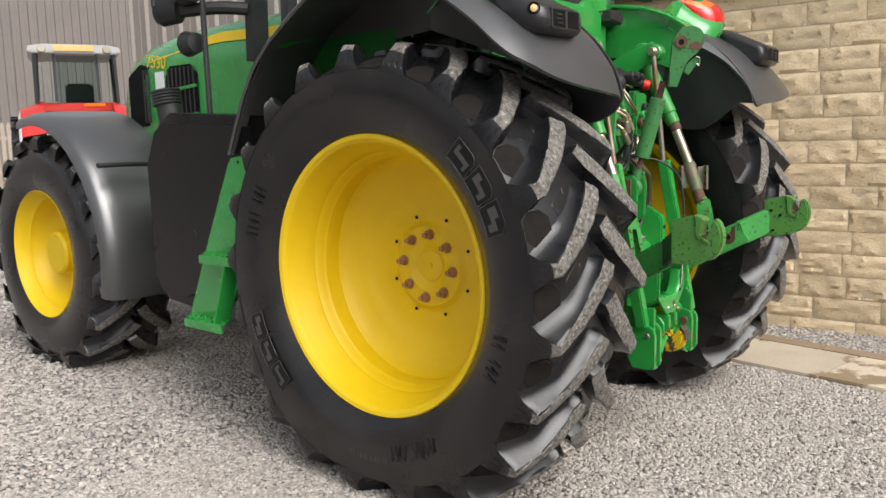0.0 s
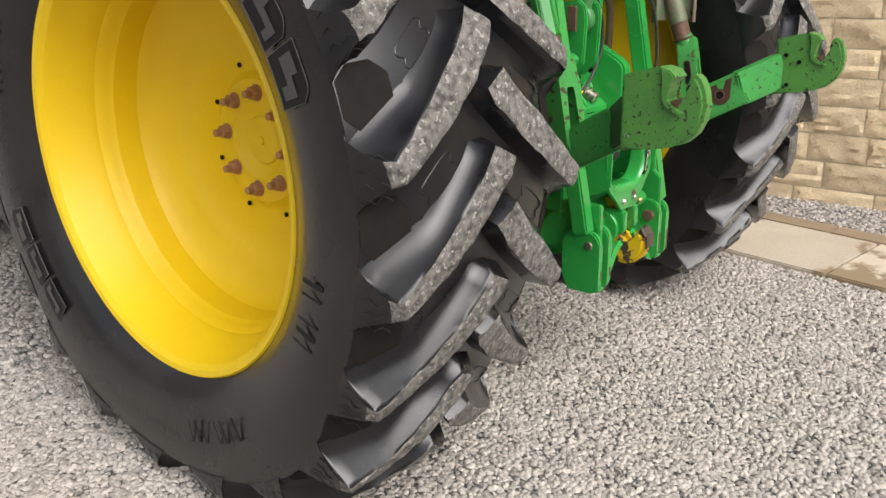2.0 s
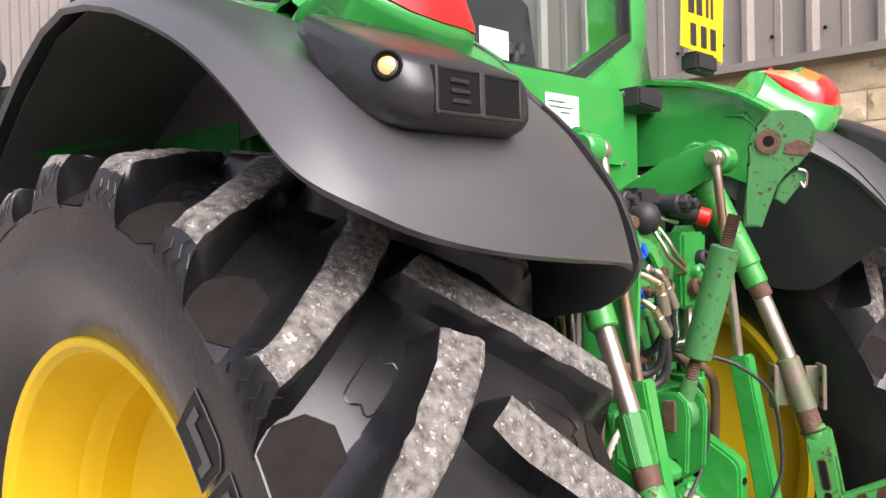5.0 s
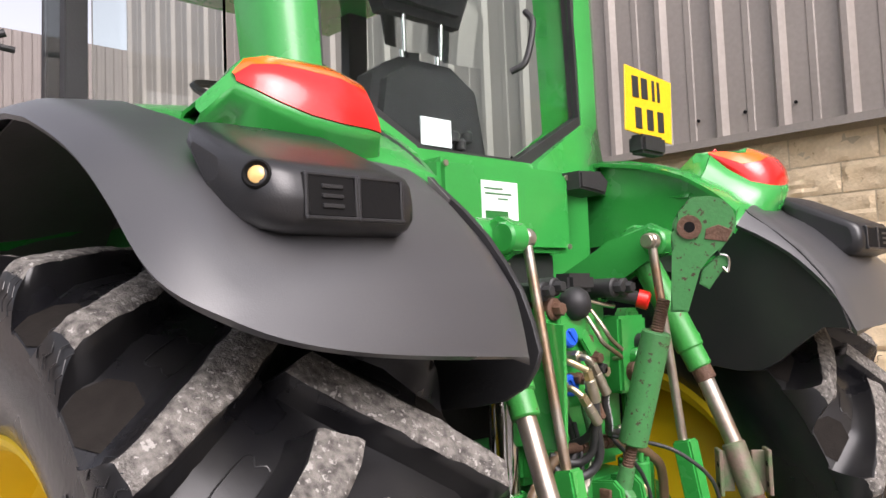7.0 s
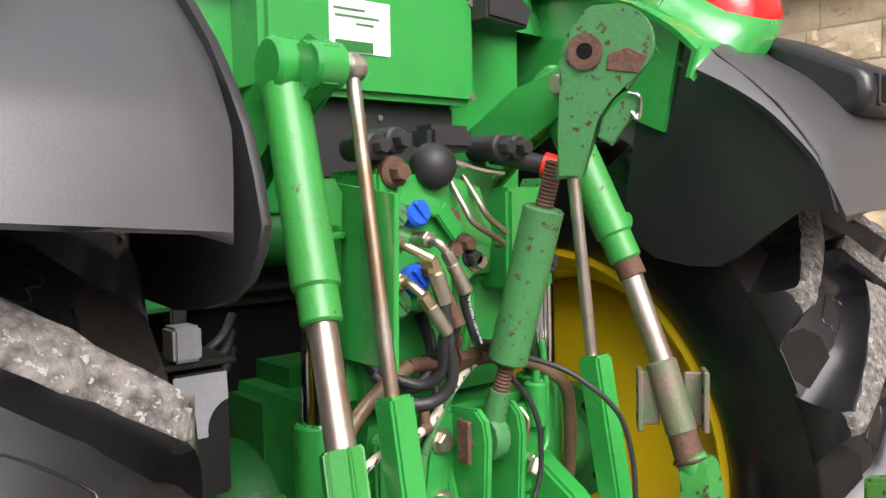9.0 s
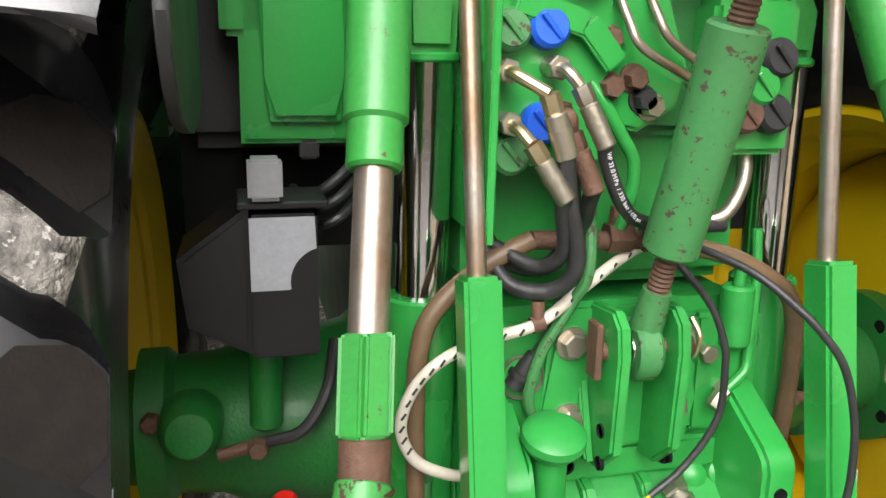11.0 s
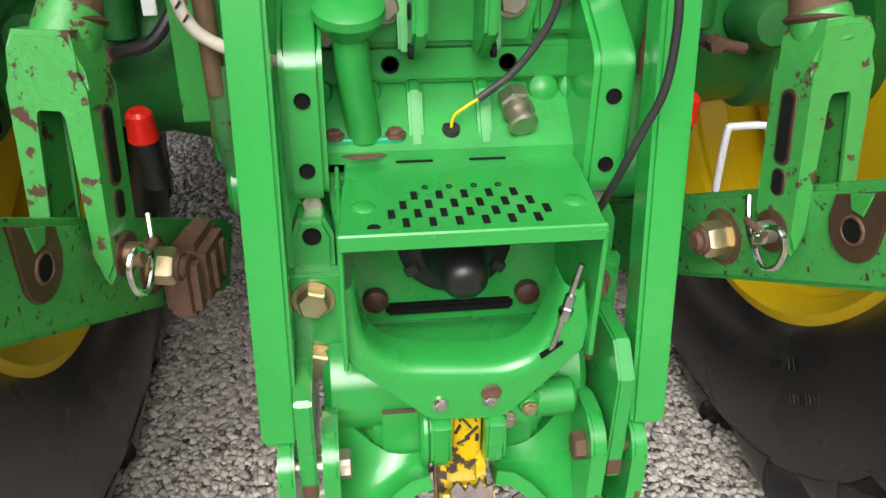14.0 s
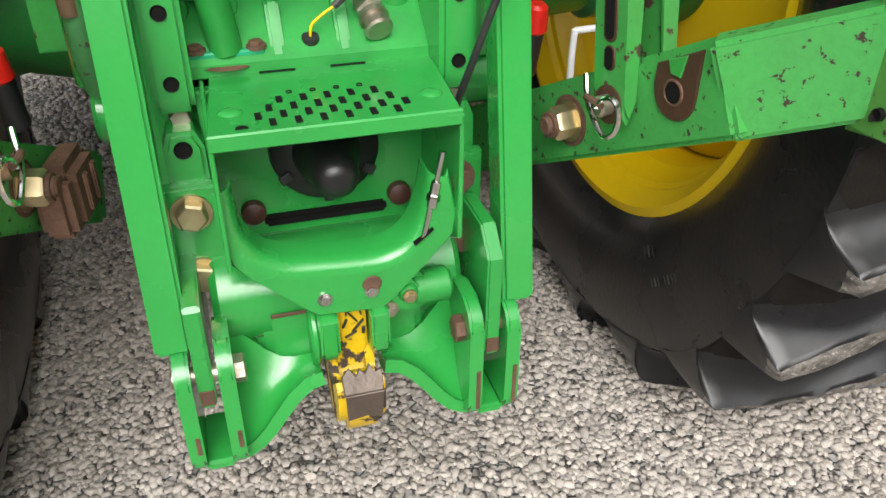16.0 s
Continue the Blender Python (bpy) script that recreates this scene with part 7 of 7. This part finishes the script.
        part("jaw_pin", Geo().cyl((s * 0.232, -0.690, 0.545), (s * 0.140, -0.690, 0.545), 0.012, chamfer=0.002).hexa((s * 0.153, -0.690, 0.545), (-s, 0, 0), 0.019, 0.014), STEEL if s < 0 else RUSTY, f)
        rows = []
        for x, zl, yu, zu in ((0.040, 0.500, -0.640, 0.496), (0.058, 0.496, -0.638, 0.494), (0.076, 0.480, -0.634, 0.496), (0.094, 0.456, -0.630, 0.504), (0.112, 0.430, -0.624, 0.520), (0.130, 0.410, -0.616, 0.540), (0.148, 0.398, -0.608, 0.556), (0.166, 0.393, -0.600, 0.562)):
            rows.append([(s * x, -0.702 + (yu + 0.702) * k, zl + (zu - zl) * (k ** 1.7) - 0.010 * math.sin(math.pi * k)) for k in (0, 0.06, 0.2, 0.4, 0.6, 0.8, 1.0)][::-s])
        part("wing", Geo().sheet(rows, 0.018), GREEN, f, "", 60)
        box = part("pin_box", Geo().box((s * 0.073, -0.606, 0.540), (0.074, 0.070, 0.100), None, 0.012).box((s * 0.112, -0.592, 0.548), (0.030, 0.05, 0.10), None, 0.012), GREEN, f)
        for z in (0.580, 0.492):
            part("rust_slot", Geo().box((s * 0.073, -0.6415, z), (0.050, 0.003, 0.006), None, 0.001), RUSTY, box)
        part("pin_collar", Geo().cyl((s * 0.040, -0.630, 0.545), (s * 0.052, -0.630, 0.545), 0.056, chamfer=0.006, n=28), GREEN, f)
        part("hook_jaw", Geo().plate([(-0.60, 0.606), (-0.69, 0.606), (-0.702, 0.598)] + arc(-0.680, 0.550, 0.022, 180, 270, 5) + [(-0.60, 0.53)], (0.004 + s * 0.0335, 0, 0), Y, Z, 0.025, 0.004), GREEN, f)
        g = Geo().plate([(-0.40, 0.42), (-0.62, 0.50), (-0.62, 0.62), (-0.40, 0.66)], (s * 0.155, 0, 0), Y, Z, 0.014, 0.003)
        part("frame_web", g, GREEN, f)
    part("cross_beam", Geo().cyl((-0.170, -0.565, 0.580), (0.170, -0.565, 0.580), 0.072, chamfer=0.01, n=32), GREEN, tractor)
    cover = [(0.046, 0.582), (0.046, 0.622), (0.058, 0.644), (0.076, 0.652), (0.092, 0.642), (0.112, 0.618), (0.116, 0.596), (0.104, 0.578), (0.078, 0.572)]
    g = Geo().plate(cover, (0, -0.664, 0), X, Z, 0.034, 0.012).cyl((0.086, -0.662, 0.604), (0.142, -0.660, 0.604), 0.024, chamfer=0.005, n=24).cyl((0.080, -0.660, 0.612), (0.080, -0.688, 0.612), 0.018, 0.013, chamfer=0.004, n=20)
    motor = part("latch_housing", g, GREEN_CAST, tractor, "green cast latch housing")
    bolt((0.080, -0.688, 0.612), (0, -1, 0), 0.0075, BRASS, motor, 0.008)
    bolt((0.054, -0.682, 0.592), (0, -1, 0), 0.009, STEEL, motor, 0.010)
    shank = [(-0.605, 0.628), (-0.672, 0.628), (-0.680, 0.560), (-0.672, 0.500), (-0.612, 0.520)]
    hk = part("tow_hook", Geo().plate(shank, (0.004, 0, 0), Y, Z, 0.038, 0.004), YELLOW_HOOK, tractor, "yellow tow hook with paint worn to brown steel")
    bend = [(-0.630, 0.556), (-0.676, 0.556)] + arc(-0.702, 0.520, 0.026, 20, -180, 10) + [(-0.734, 0.545), (-0.748, 0.552), (-0.766, 0.535)] + arc(-0.695, 0.508, 0.074, 180, 350, 12) + [(-0.622, 0.530)]
    part("hook_bend", Geo().plate(bend, (-0.002, 0, 0), Y, Z, 0.062, 0.012), YELLOW_HOOK, hk)
    part("worn_patch", Geo().plate([(-0.026, -0.016), (0.024, -0.016), (0.026, 0.012), (0.016, 0.006), (0.010, 0.020), (0.004, 0.004), (-0.003, 0.016), (-0.008, 0.002), (-0.016, 0.018), (-0.026, 0.008)], (0.0, -0.7570, 0.545), X, (0, 0.62, 0.78), 0.006, 0.001), HOOK_STEEL, hk)
    part("worn_patch", Geo().plate([(-0.024, -0.040), (0.000, -0.034), (0.020, -0.042), (0.024, 0.0), (-0.025, 0.0)], (0.0, -0.7685, 0.534), X, (0, 0.05, 1), 0.006, 0.001), HOOK_STEEL, hk)
    for x, z, w, h, r in ((-0.006, 0.604, 0.002, 0.028, 12), (0.009, 0.600, 0.0025, 0.022, -14), (0.000, 0.588, 0.002, 0.020, -35), (-0.011, 0.580, 0.003, 0.014, 24), (0.006, 0.574, 0.0025, 0.024, 40), (0.013, 0.566, 0.004, 0.010, 5), (-0.004, 0.562, 0.002, 0.018, 62)):
        part("scratch", Geo().box((0.004 + x, -0.6775 - 0.1 * (0.628 - z), z), (w, 0.004, h), Matrix.Rotation(radians(r), 3, "Y"), 0.0005), INK, hk)


def hose(name, pts, r, material, parent, label=""):
    return part(name, Geo().tube(pts, r, 12), material, parent, label)


def build_hydraulics():
    blk = part("valve_block", Geo().box((-0.12, -0.40, 1.495), (0.16, 0.14, 0.23), None, 0.008), GREEN, tractor, "green hydraulic valve block with couplings")
    part("valve_block", Geo().box((0.15, -0.40, 1.485), (0.12, 0.14, 0.19), None, 0.008), GREEN, tractor)
    part("valve_body", Geo().box((0.01, -0.35, 1.52), (0.20, 0.14, 0.22), None, 0.014), GREEN_DARK, blk)
    part("side_plate", Geo().plate([(-0.30, 1.30), (-0.525, 1.30), (-0.535, 1.572), (-0.30, 1.60)], (-0.206, 0, 0), Y, Z, 0.010, 0.002), GREEN, tractor, "thin green side plate")
    for c, m in (((-0.176, 1.535), GREEN_OLD), ((-0.130, 1.538), BLUE), ((-0.172, 1.394), GREEN_OLD), ((0.172, 1.508), PLASTIC_MATT), ((0.132, 1.44), RUSTY), ((0.172, 1.440), PLASTIC_MATT), ((0.150, 1.474), GREEN), ((-0.135, 1.43), BLUE)):
        d = Vector((0, -1, 0.15)).normalized()
        p = Vector((c[0], -0.462, c[1]))
        part("coupler_cap", Geo().lathe([(0, 0.022), (0.010, 0.0245), (0.026, 0.0245), (0.032, 0.020), (0.032, 0)], p, d, 22), m, blk, "blue plastic dust cap" if m is BLUE else "")
        part("cap_rib", Geo().box(p + d * 0.034, (0.006, 0.006, 0.036), Matrix.Rotation(radians(-40), 3, "Y"), 0.001), m, blk)
    # couplings with hoses
    runs = (((-0.183, 1.493), (-0.156, 1.488), [(-0.150, -0.545, 1.470), (-0.134, -0.545, 1.425), (-0.118, -0.540, 1.350), (-0.100, -0.530, 1.275), (-0.120, -0.51, 1.238), (-0.165, -0.48, 1.238), (-0.19, -0.44, 1.28)], 0.0125),
            ((-0.178, 1.434), (-0.170, 1.428), [(-0.165, -0.540, 1.415), (-0.146, -0.545, 1.385), (-0.126, -0.540, 1.340), (-0.115, -0.52, 1.285), (-0.135, -0.49, 1.262), (-0.175, -0.45, 1.28)], 0.011),
            ((-0.123, 1.497), (-0.118, 1.495), [(-0.108, -0.530, 1.478), (-0.095, -0.535, 1.450), (-0.072, -0.532, 1.395), (-0.045, -0.520, 1.345), (-0.005, -0.49, 1.315), (0.06, -0.46, 1.30), (0.14, -0.45, 1.295)], 0.011),
            ((-0.118, 1.448), (-0.115, 1.445), [(-0.108, -0.515, 1.425), (-0.094, -0.52, 1.390), (-0.080, -0.51, 1.345), (-0.075, -0.48, 1.31), (-0.085, -0.44, 1.29)], 0.012))
    for k, (a, b, pts, r) in enumerate(runs):
        m = RUSTY if k == 3 else BRASS if k < 2 else STEEL
        p = Vector((a[0], -0.468, a[1]))
        r *= 0.82
        part("coupling", Geo().cyl(p, p + Vector((0, -0.03, 0)), 0.012).hexa(p + Vector((0, -0.026, 0)), (0, -1, 0), 0.0145, 0.014), STEEL if k != 3 else RUSTY, blk)
        q0, q1 = Vector(pts[0]), Vector(pts[1])
        d = (q1 - q0).normalized()
        part("port_ring", Geo().lathe([(0, 0.024), (0.002, 0.022), (0.002, 0.010)], p + Vector((0, 0.004, 0)), (0, -1, 0), 20), DARK, blk)
        part("elbow", Geo().tube([p + Vector((0, -0.03, 0)), p + Vector((0.003, -0.055, -0.004)), q0], 0.0075), m, blk)
        part("hose_nut", Geo().hexa(q0, d, 0.0115, 0.022), m, blk)
        part("ferrule", Geo().cyl(q0 + d * 0.022, q0 + d * 0.075, r * 1.28, chamfer=0.002).cyl(q0 + d * 0.04, q0 + d * 0.048, r * 1.36), STEEL if k != 3 else RUSTY, blk, "crimped steel ferrule")
        h = hose("hydraulic_hose", [q0 + d * 0.07] + [Vector(p) for p in pts[2:]], r, HOSE, blk, "black rubber hydraulic hose")
        if k == 2:
            line = smooth_line([q0 + d * 0.07] + [Vector(p) for p in pts[2:]], 40)
            run, i = 0.010, 0
            for letter in "WP 33.0 MPa / 330 bar / 4785 psi":
                while run > (line[i + 1] - line[i]).length:
                    run -= (line[i + 1] - line[i]).length
                    i += 1
                along = (line[i + 1] - line[i]).normalized()
                out = (Vector((0, -1, 0)) - along * along.dot(Vector((0, -1, 0)))).normalized()
                rot = Matrix((along, out.cross(along), out)).transposed().to_4x4()
                if letter != " ":
                    words(letter, 0.0078, Matrix.Translation(line[i] + along * run + out * (r + 0.0004)) @ rot, WHITE, "hose_print", blk, 0.0002)
                run += 0.0028 if letter in ".i /" else 0.0062 if letter in "WM" else 0.0042
    # upper clutter: solenoids, linkage, small pipes
    for x, z, m, r in ((-0.165, 1.605, RUSTY, 0.026), (-0.20, 1.645, PLASTIC_MATT, 0.022), (-0.16, 1.655, PLASTIC_MATT, 0.022), (0.07, 1.65, PLASTIC_MATT, 0.024), (0.112, 1.65, PLASTIC_MATT, 0.024)):
        part("solenoid", Geo().cyl((x, -0.40, z), (x, -0.48, z), r, chamfer=0.004).hexa((x, -0.48, z), (0, -1, 0), r * 0.6, 0.02), m, blk)
    part("ball_knob", Geo().lathe([(-0.040, 0), (-0.036, 0.018), (-0.02, 0.034), (0.0, 0.040), (0.02, 0.036), (0.034, 0.022), (0.040, 0.0)], (-0.085, -0.47, 1.615), (0.4, -1, 0.2), 22), PLASTIC_MATT, blk, "black ball knob")
    part("sensor", Geo().box((-0.02, -0.42, 1.665), (0.10, 0.06, 0.045), None, 0.01), PLASTIC_MATT, blk)
    part("red_coupler", Geo().lathe([(0, 0.010), (0, 0.024), (0.026, 0.024), (0.031, 0.019), (0.018, 0.011)], (0.198, -0.455, 1.622), (0.5, -0.8, -0.3), 20), RED, blk, "red plastic coupler ring")
    part("coupler_body", Geo().cyl((0.09, -0.43, 1.64), (0.198, -0.453, 1.622), 0.018), PLASTIC_MATT, blk)
    hose("steel_pipe", [(-0.045, -0.46, 1.60), (-0.035, -0.49, 1.55), (-0.02, -0.50, 1.52), (0.045, -0.50, 1.485), (0.06, -0.47, 1.478)], 0.0055, ROD, blk)
    hose("steel_pipe", [(0.0, -0.45, 1.60), (0.005, -0.48, 1.56), (0.02, -0.49, 1.53), (0.065, -0.49, 1.50)], 0.0055, ROD, blk)
    hose("spring", [(-0.05, -0.46, 1.627), (0.03, -0.46, 1.612), (0.09, -0.455, 1.605)], 0.006, CHROME, blk)
    part("bracket_bar", Geo().bar((-0.17, -0.485, 1.570), (-0.085, -0.485, 1.545), 0.012, 0.03, 0.003).bar((-0.085, -0.485, 1.548), (-0.045, -0.485, 1.50), 0.012, 0.03, 0.003), GREEN, blk)
    part("cast_plate", Geo().plate([(-0.06, 1.43), (0.0, 1.42), (0.05, 1.45), (0.06, 1.50), (0.03, 1.58), (-0.04, 1.60), (-0.07, 1.52)], (0, -0.455, 0), X, Z, 0.02, 0.006), GREEN, blk)
    part("upper_case", Geo().box((0.0, -0.345, 1.325), (0.40, 0.10, 0.24), None, 0.02), GREEN_CAST, blk, "green casting below the valves")
    hose("green_pipe", [(-0.066, -0.462, 1.48), (-0.048, -0.47, 1.452), (-0.022, -0.47, 1.412), (-0.007, -0.47, 1.386), (-0.005, -0.468, 1.35), (-0.016, -0.462, 1.30)], 0.0085, GREEN, blk, "bent green pipe")
    for x, z, m in ((-0.014, 1.485, RUSTY), (-0.045, 1.475, RUSTY), (0.01, 1.452, STEEL), (-0.05, 1.53, RUSTY), (0.0, 1.46, PLASTIC_MATT)):
        bolt((x, -0.466, z), (0, -1, 0), 0.014, m, blk, 0.02)
    # brown pipe that arches over the housing, cream hose, cables
    hose("brown_pipe", [(-0.276, -0.468, 0.945), (-0.279, -0.468, 1.073), (-0.272, -0.465, 1.164), (-0.249, -0.462, 1.211), (-0.191, -0.460, 1.259), (-0.130, -0.455, 1.287)], 0.0125, BROWN_HOSE, tractor, "brown pipe arching over the housing")
    hose("brown_pipe", [(0.048, -0.455, 1.278), (0.142, -0.46, 1.257), (0.208, -0.462, 1.224), (0.246, -0.465, 1.187), (0.262, -0.46, 1.10), (0.262, -0.45, 0.95)], 0.0125, BROWN_HOSE, tractor)
    tee = part("pipe_tee", Geo().cyl((-0.13, -0.455, 1.287), (0.05, -0.455, 1.280), 0.012).hexa((-0.075, -0.455, 1.286), X, 0.018, 0.03).hexa((-0.03, -0.455, 1.286), X, 0.020, 0.035).hexa((0.02, -0.455, 1.283), X, 0.018, 0.02), RUSTY, tractor, "rusty pipe tee")
    part("tee_stub", Geo().cyl((-0.015, -0.455, 1.286), (-0.012, -0.455, 1.325), 0.013), RUSTY, tee)
    cream = hose("cream_hose", [(0.073, -0.44, 1.290), (0.002, -0.452, 1.262), (-0.066, -0.475, 1.228), (-0.135, -0.502, 1.194), (-0.201, -0.502, 1.178), (-0.255, -0.504, 1.156), (-0.288, -0.502, 1.122), (-0.303, -0.500, 1.074), (-0.287, -0.500, 1.030), (-0.246, -0.498, 1.004), (-0.20, -0.48, 0.985)], 0.0075, CREAM_HOSE, tractor, "cream hose with dark flecks")
    line = smooth_line([(0.073, -0.44, 1.290), (0.002, -0.452, 1.262), (-0.066, -0.475, 1.228), (-0.135, -0.502, 1.194), (-0.201, -0.502, 1.178), (-0.255, -0.504, 1.156), (-0.288, -0.502, 1.122), (-0.303, -0.500, 1.074), (-0.287, -0.500, 1.030)], 3)
    for j in range(1, len(line) - 1):
        part("fleck", Geo().box(line[j] + Vector((0, -0.0074, 0)), (0.003, 0.0012, 0.010), Matrix.Rotation(radians(35), 3, "Y"), 0), INK, cream)
    part("hose_clip", Geo().lathe([(-0.008, 0.0105), (0.008, 0.0105)], (-0.135, -0.502, 1.194), (1, 0, 0.25), 16).cyl((-0.135, -0.502, 1.20), (-0.135, -0.50, 1.222), 0.008), RUSTY, cream, "coppery hose clip")
    hose("black_cable", [(0.02, -0.47, 1.30), (0.085, -0.58, 1.275), (0.130, -0.63, 1.235), (0.159, -0.650, 1.200), (0.181, -0.652, 1.169), (0.197, -0.654, 1.123), (0.205, -0.656, 1.071), (0.202, -0.658, 1.004), (0.190, -0.645, 0.951), (0.177, -0.625, 0.889), (0.172, -0.605, 0.850), (0.172, -0.57, 0.80)], 0.0048, HOSE, tractor, "black looped cable")
    hose("black_hose", [(0.10, -0.44, 1.30), (0.14, -0.45, 1.31), (0.17, -0.44, 1.36), (0.165, -0.43, 1.42)], 0.010, STEEL, tractor)
    hose("black_hose", [(-0.20, -0.38, 1.36), (-0.17, -0.43, 1.27), (-0.11, -0.45, 1.25), (-0.07, -0.44, 1.30), (-0.06, -0.40, 1.36)], 0.011, HOSE, tractor)
    hose("brown_pipe", [(-0.27, -0.46, 0.98), (-0.272, -0.46, 0.90), (-0.268, -0.44, 0.84)], 0.016, GREEN_OLD, tractor)


def build_left_boxes():
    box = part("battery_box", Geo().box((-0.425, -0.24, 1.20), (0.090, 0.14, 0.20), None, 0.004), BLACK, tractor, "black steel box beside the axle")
    # reflected sheen of the black box, drawn as a pale grey plate
    part("box_sheen", Geo().plate([(-0.04, -0.05), (0.010, -0.05)] + arc(0.060, -0.040, 0.048, 190, 105, 8) + [(0.046, 0.05), (-0.04, 0.05)], (-0.43, -0.3115, 1.247), X, Z, 0.002, 0), mat("grey_box_sheen", (0.42, 0.43, 0.46), (0.36, 0.37, 0.40), 0.3, 0.3), box, "pale grey sheen on the black box")
    part("box_wing", Geo().plate([(-0.565, 1.24), (-0.47, 1.31), (-0.47, 1.10), (-0.555, 1.145)], (0, -0.22, 0), X, Z, 0.16, 0.008), BLACK, box)
    part("switch_box", Geo().box((-0.447, -0.295, 1.347), (0.045, 0.05, 0.055), None, 0.005), mat("grey_plastic", (0.25, 0.25, 0.26), (0.2, 0.2, 0.21), 0.4), tractor, "small grey switch box")
    part("box_lid", Geo().box((-0.425, -0.25, 1.312), (0.12, 0.12, 0.010), None, 0.002), BLACK, box)
    locker = part("side_locker", Geo().plate([(-0.475, 1.37), (-0.305, 1.37), (-0.300, 1.80), (-0.470, 1.80)], (0, -0.04, 0), X, Z, 0.12, 0.008), GREEN, tractor, "green side box with a moulded lid")
    part("locker_lid", Geo().plate([(-0.43, 1.405), (-0.325, 1.405), (-0.318, 1.47), (-0.312, 1.66), (-0.345, 1.72), (-0.42, 1.72), (-0.445, 1.66), (-0.438, 1.47)], (0, -0.108, 0), X, Z, 0.03, 0.010), GREEN, locker)
    part("locker_foot", Geo().box((-0.372, -0.08, 1.36), (0.03, 0.04, 0.03), None, 0.004), PLASTIC_MATT, locker)
    for k in range(3):
        part("harness", Geo().tube([(-0.30, -0.16, 1.30 + 0.03 * k), (-0.34, -0.20, 1.27 + 0.03 * k), (-0.38, -0.18, 1.26 + 0.02 * k), (-0.40, -0.1, 1.30)], 0.008), HOSE, tractor)
    # near-black sheet added to stand for the shade behind the valves
    part("shade_backing", Geo().box((0, 0.06, 1.42), (1.15, 0.02, 0.5), None, 0), DARK, tractor)
    # brackets beside the right axle
    for s in (-1, 1):
        g = Geo().tube([(s * 0.47, -0.30, 0.70), (s * 0.47, -0.30, 0.80), (s * 0.48, -0.30, 0.81), (s * 0.535, -0.30, 0.81), (s * 0.545, -0.30, 0.80), (s * 0.55, -0.30, 0.70)], 0.006, steps=3)
        part("guide_loop", g, WHITE if s > 0 else GREEN, tractor, "bent steel guide loop")
        part("stay_bracket", Geo().plate([(s * 0.27, 0.86), (s * 0.345, 0.86), (s * 0.345, 1.06), (s * 0.30, 1.08)], (0, -0.33, 0), X, Z, 0.02, 0.003), GREEN_WORN, tractor)
    part("tag", Geo().box((-0.338, -0.47, 1.050), (0.016, 0.004, 0.022), None, 0.001).box((-0.338, -0.469, 1.074), (0.018, 0.005, 0.016), None, 0.003), WHITE, tractor, "small pale tag")


build_housing()
build_top_link()
build_hitch()
build_hydraulics()
build_left_boxes()
for side in (-1, 1):
    build_axle(side)
    build_linkage(side)
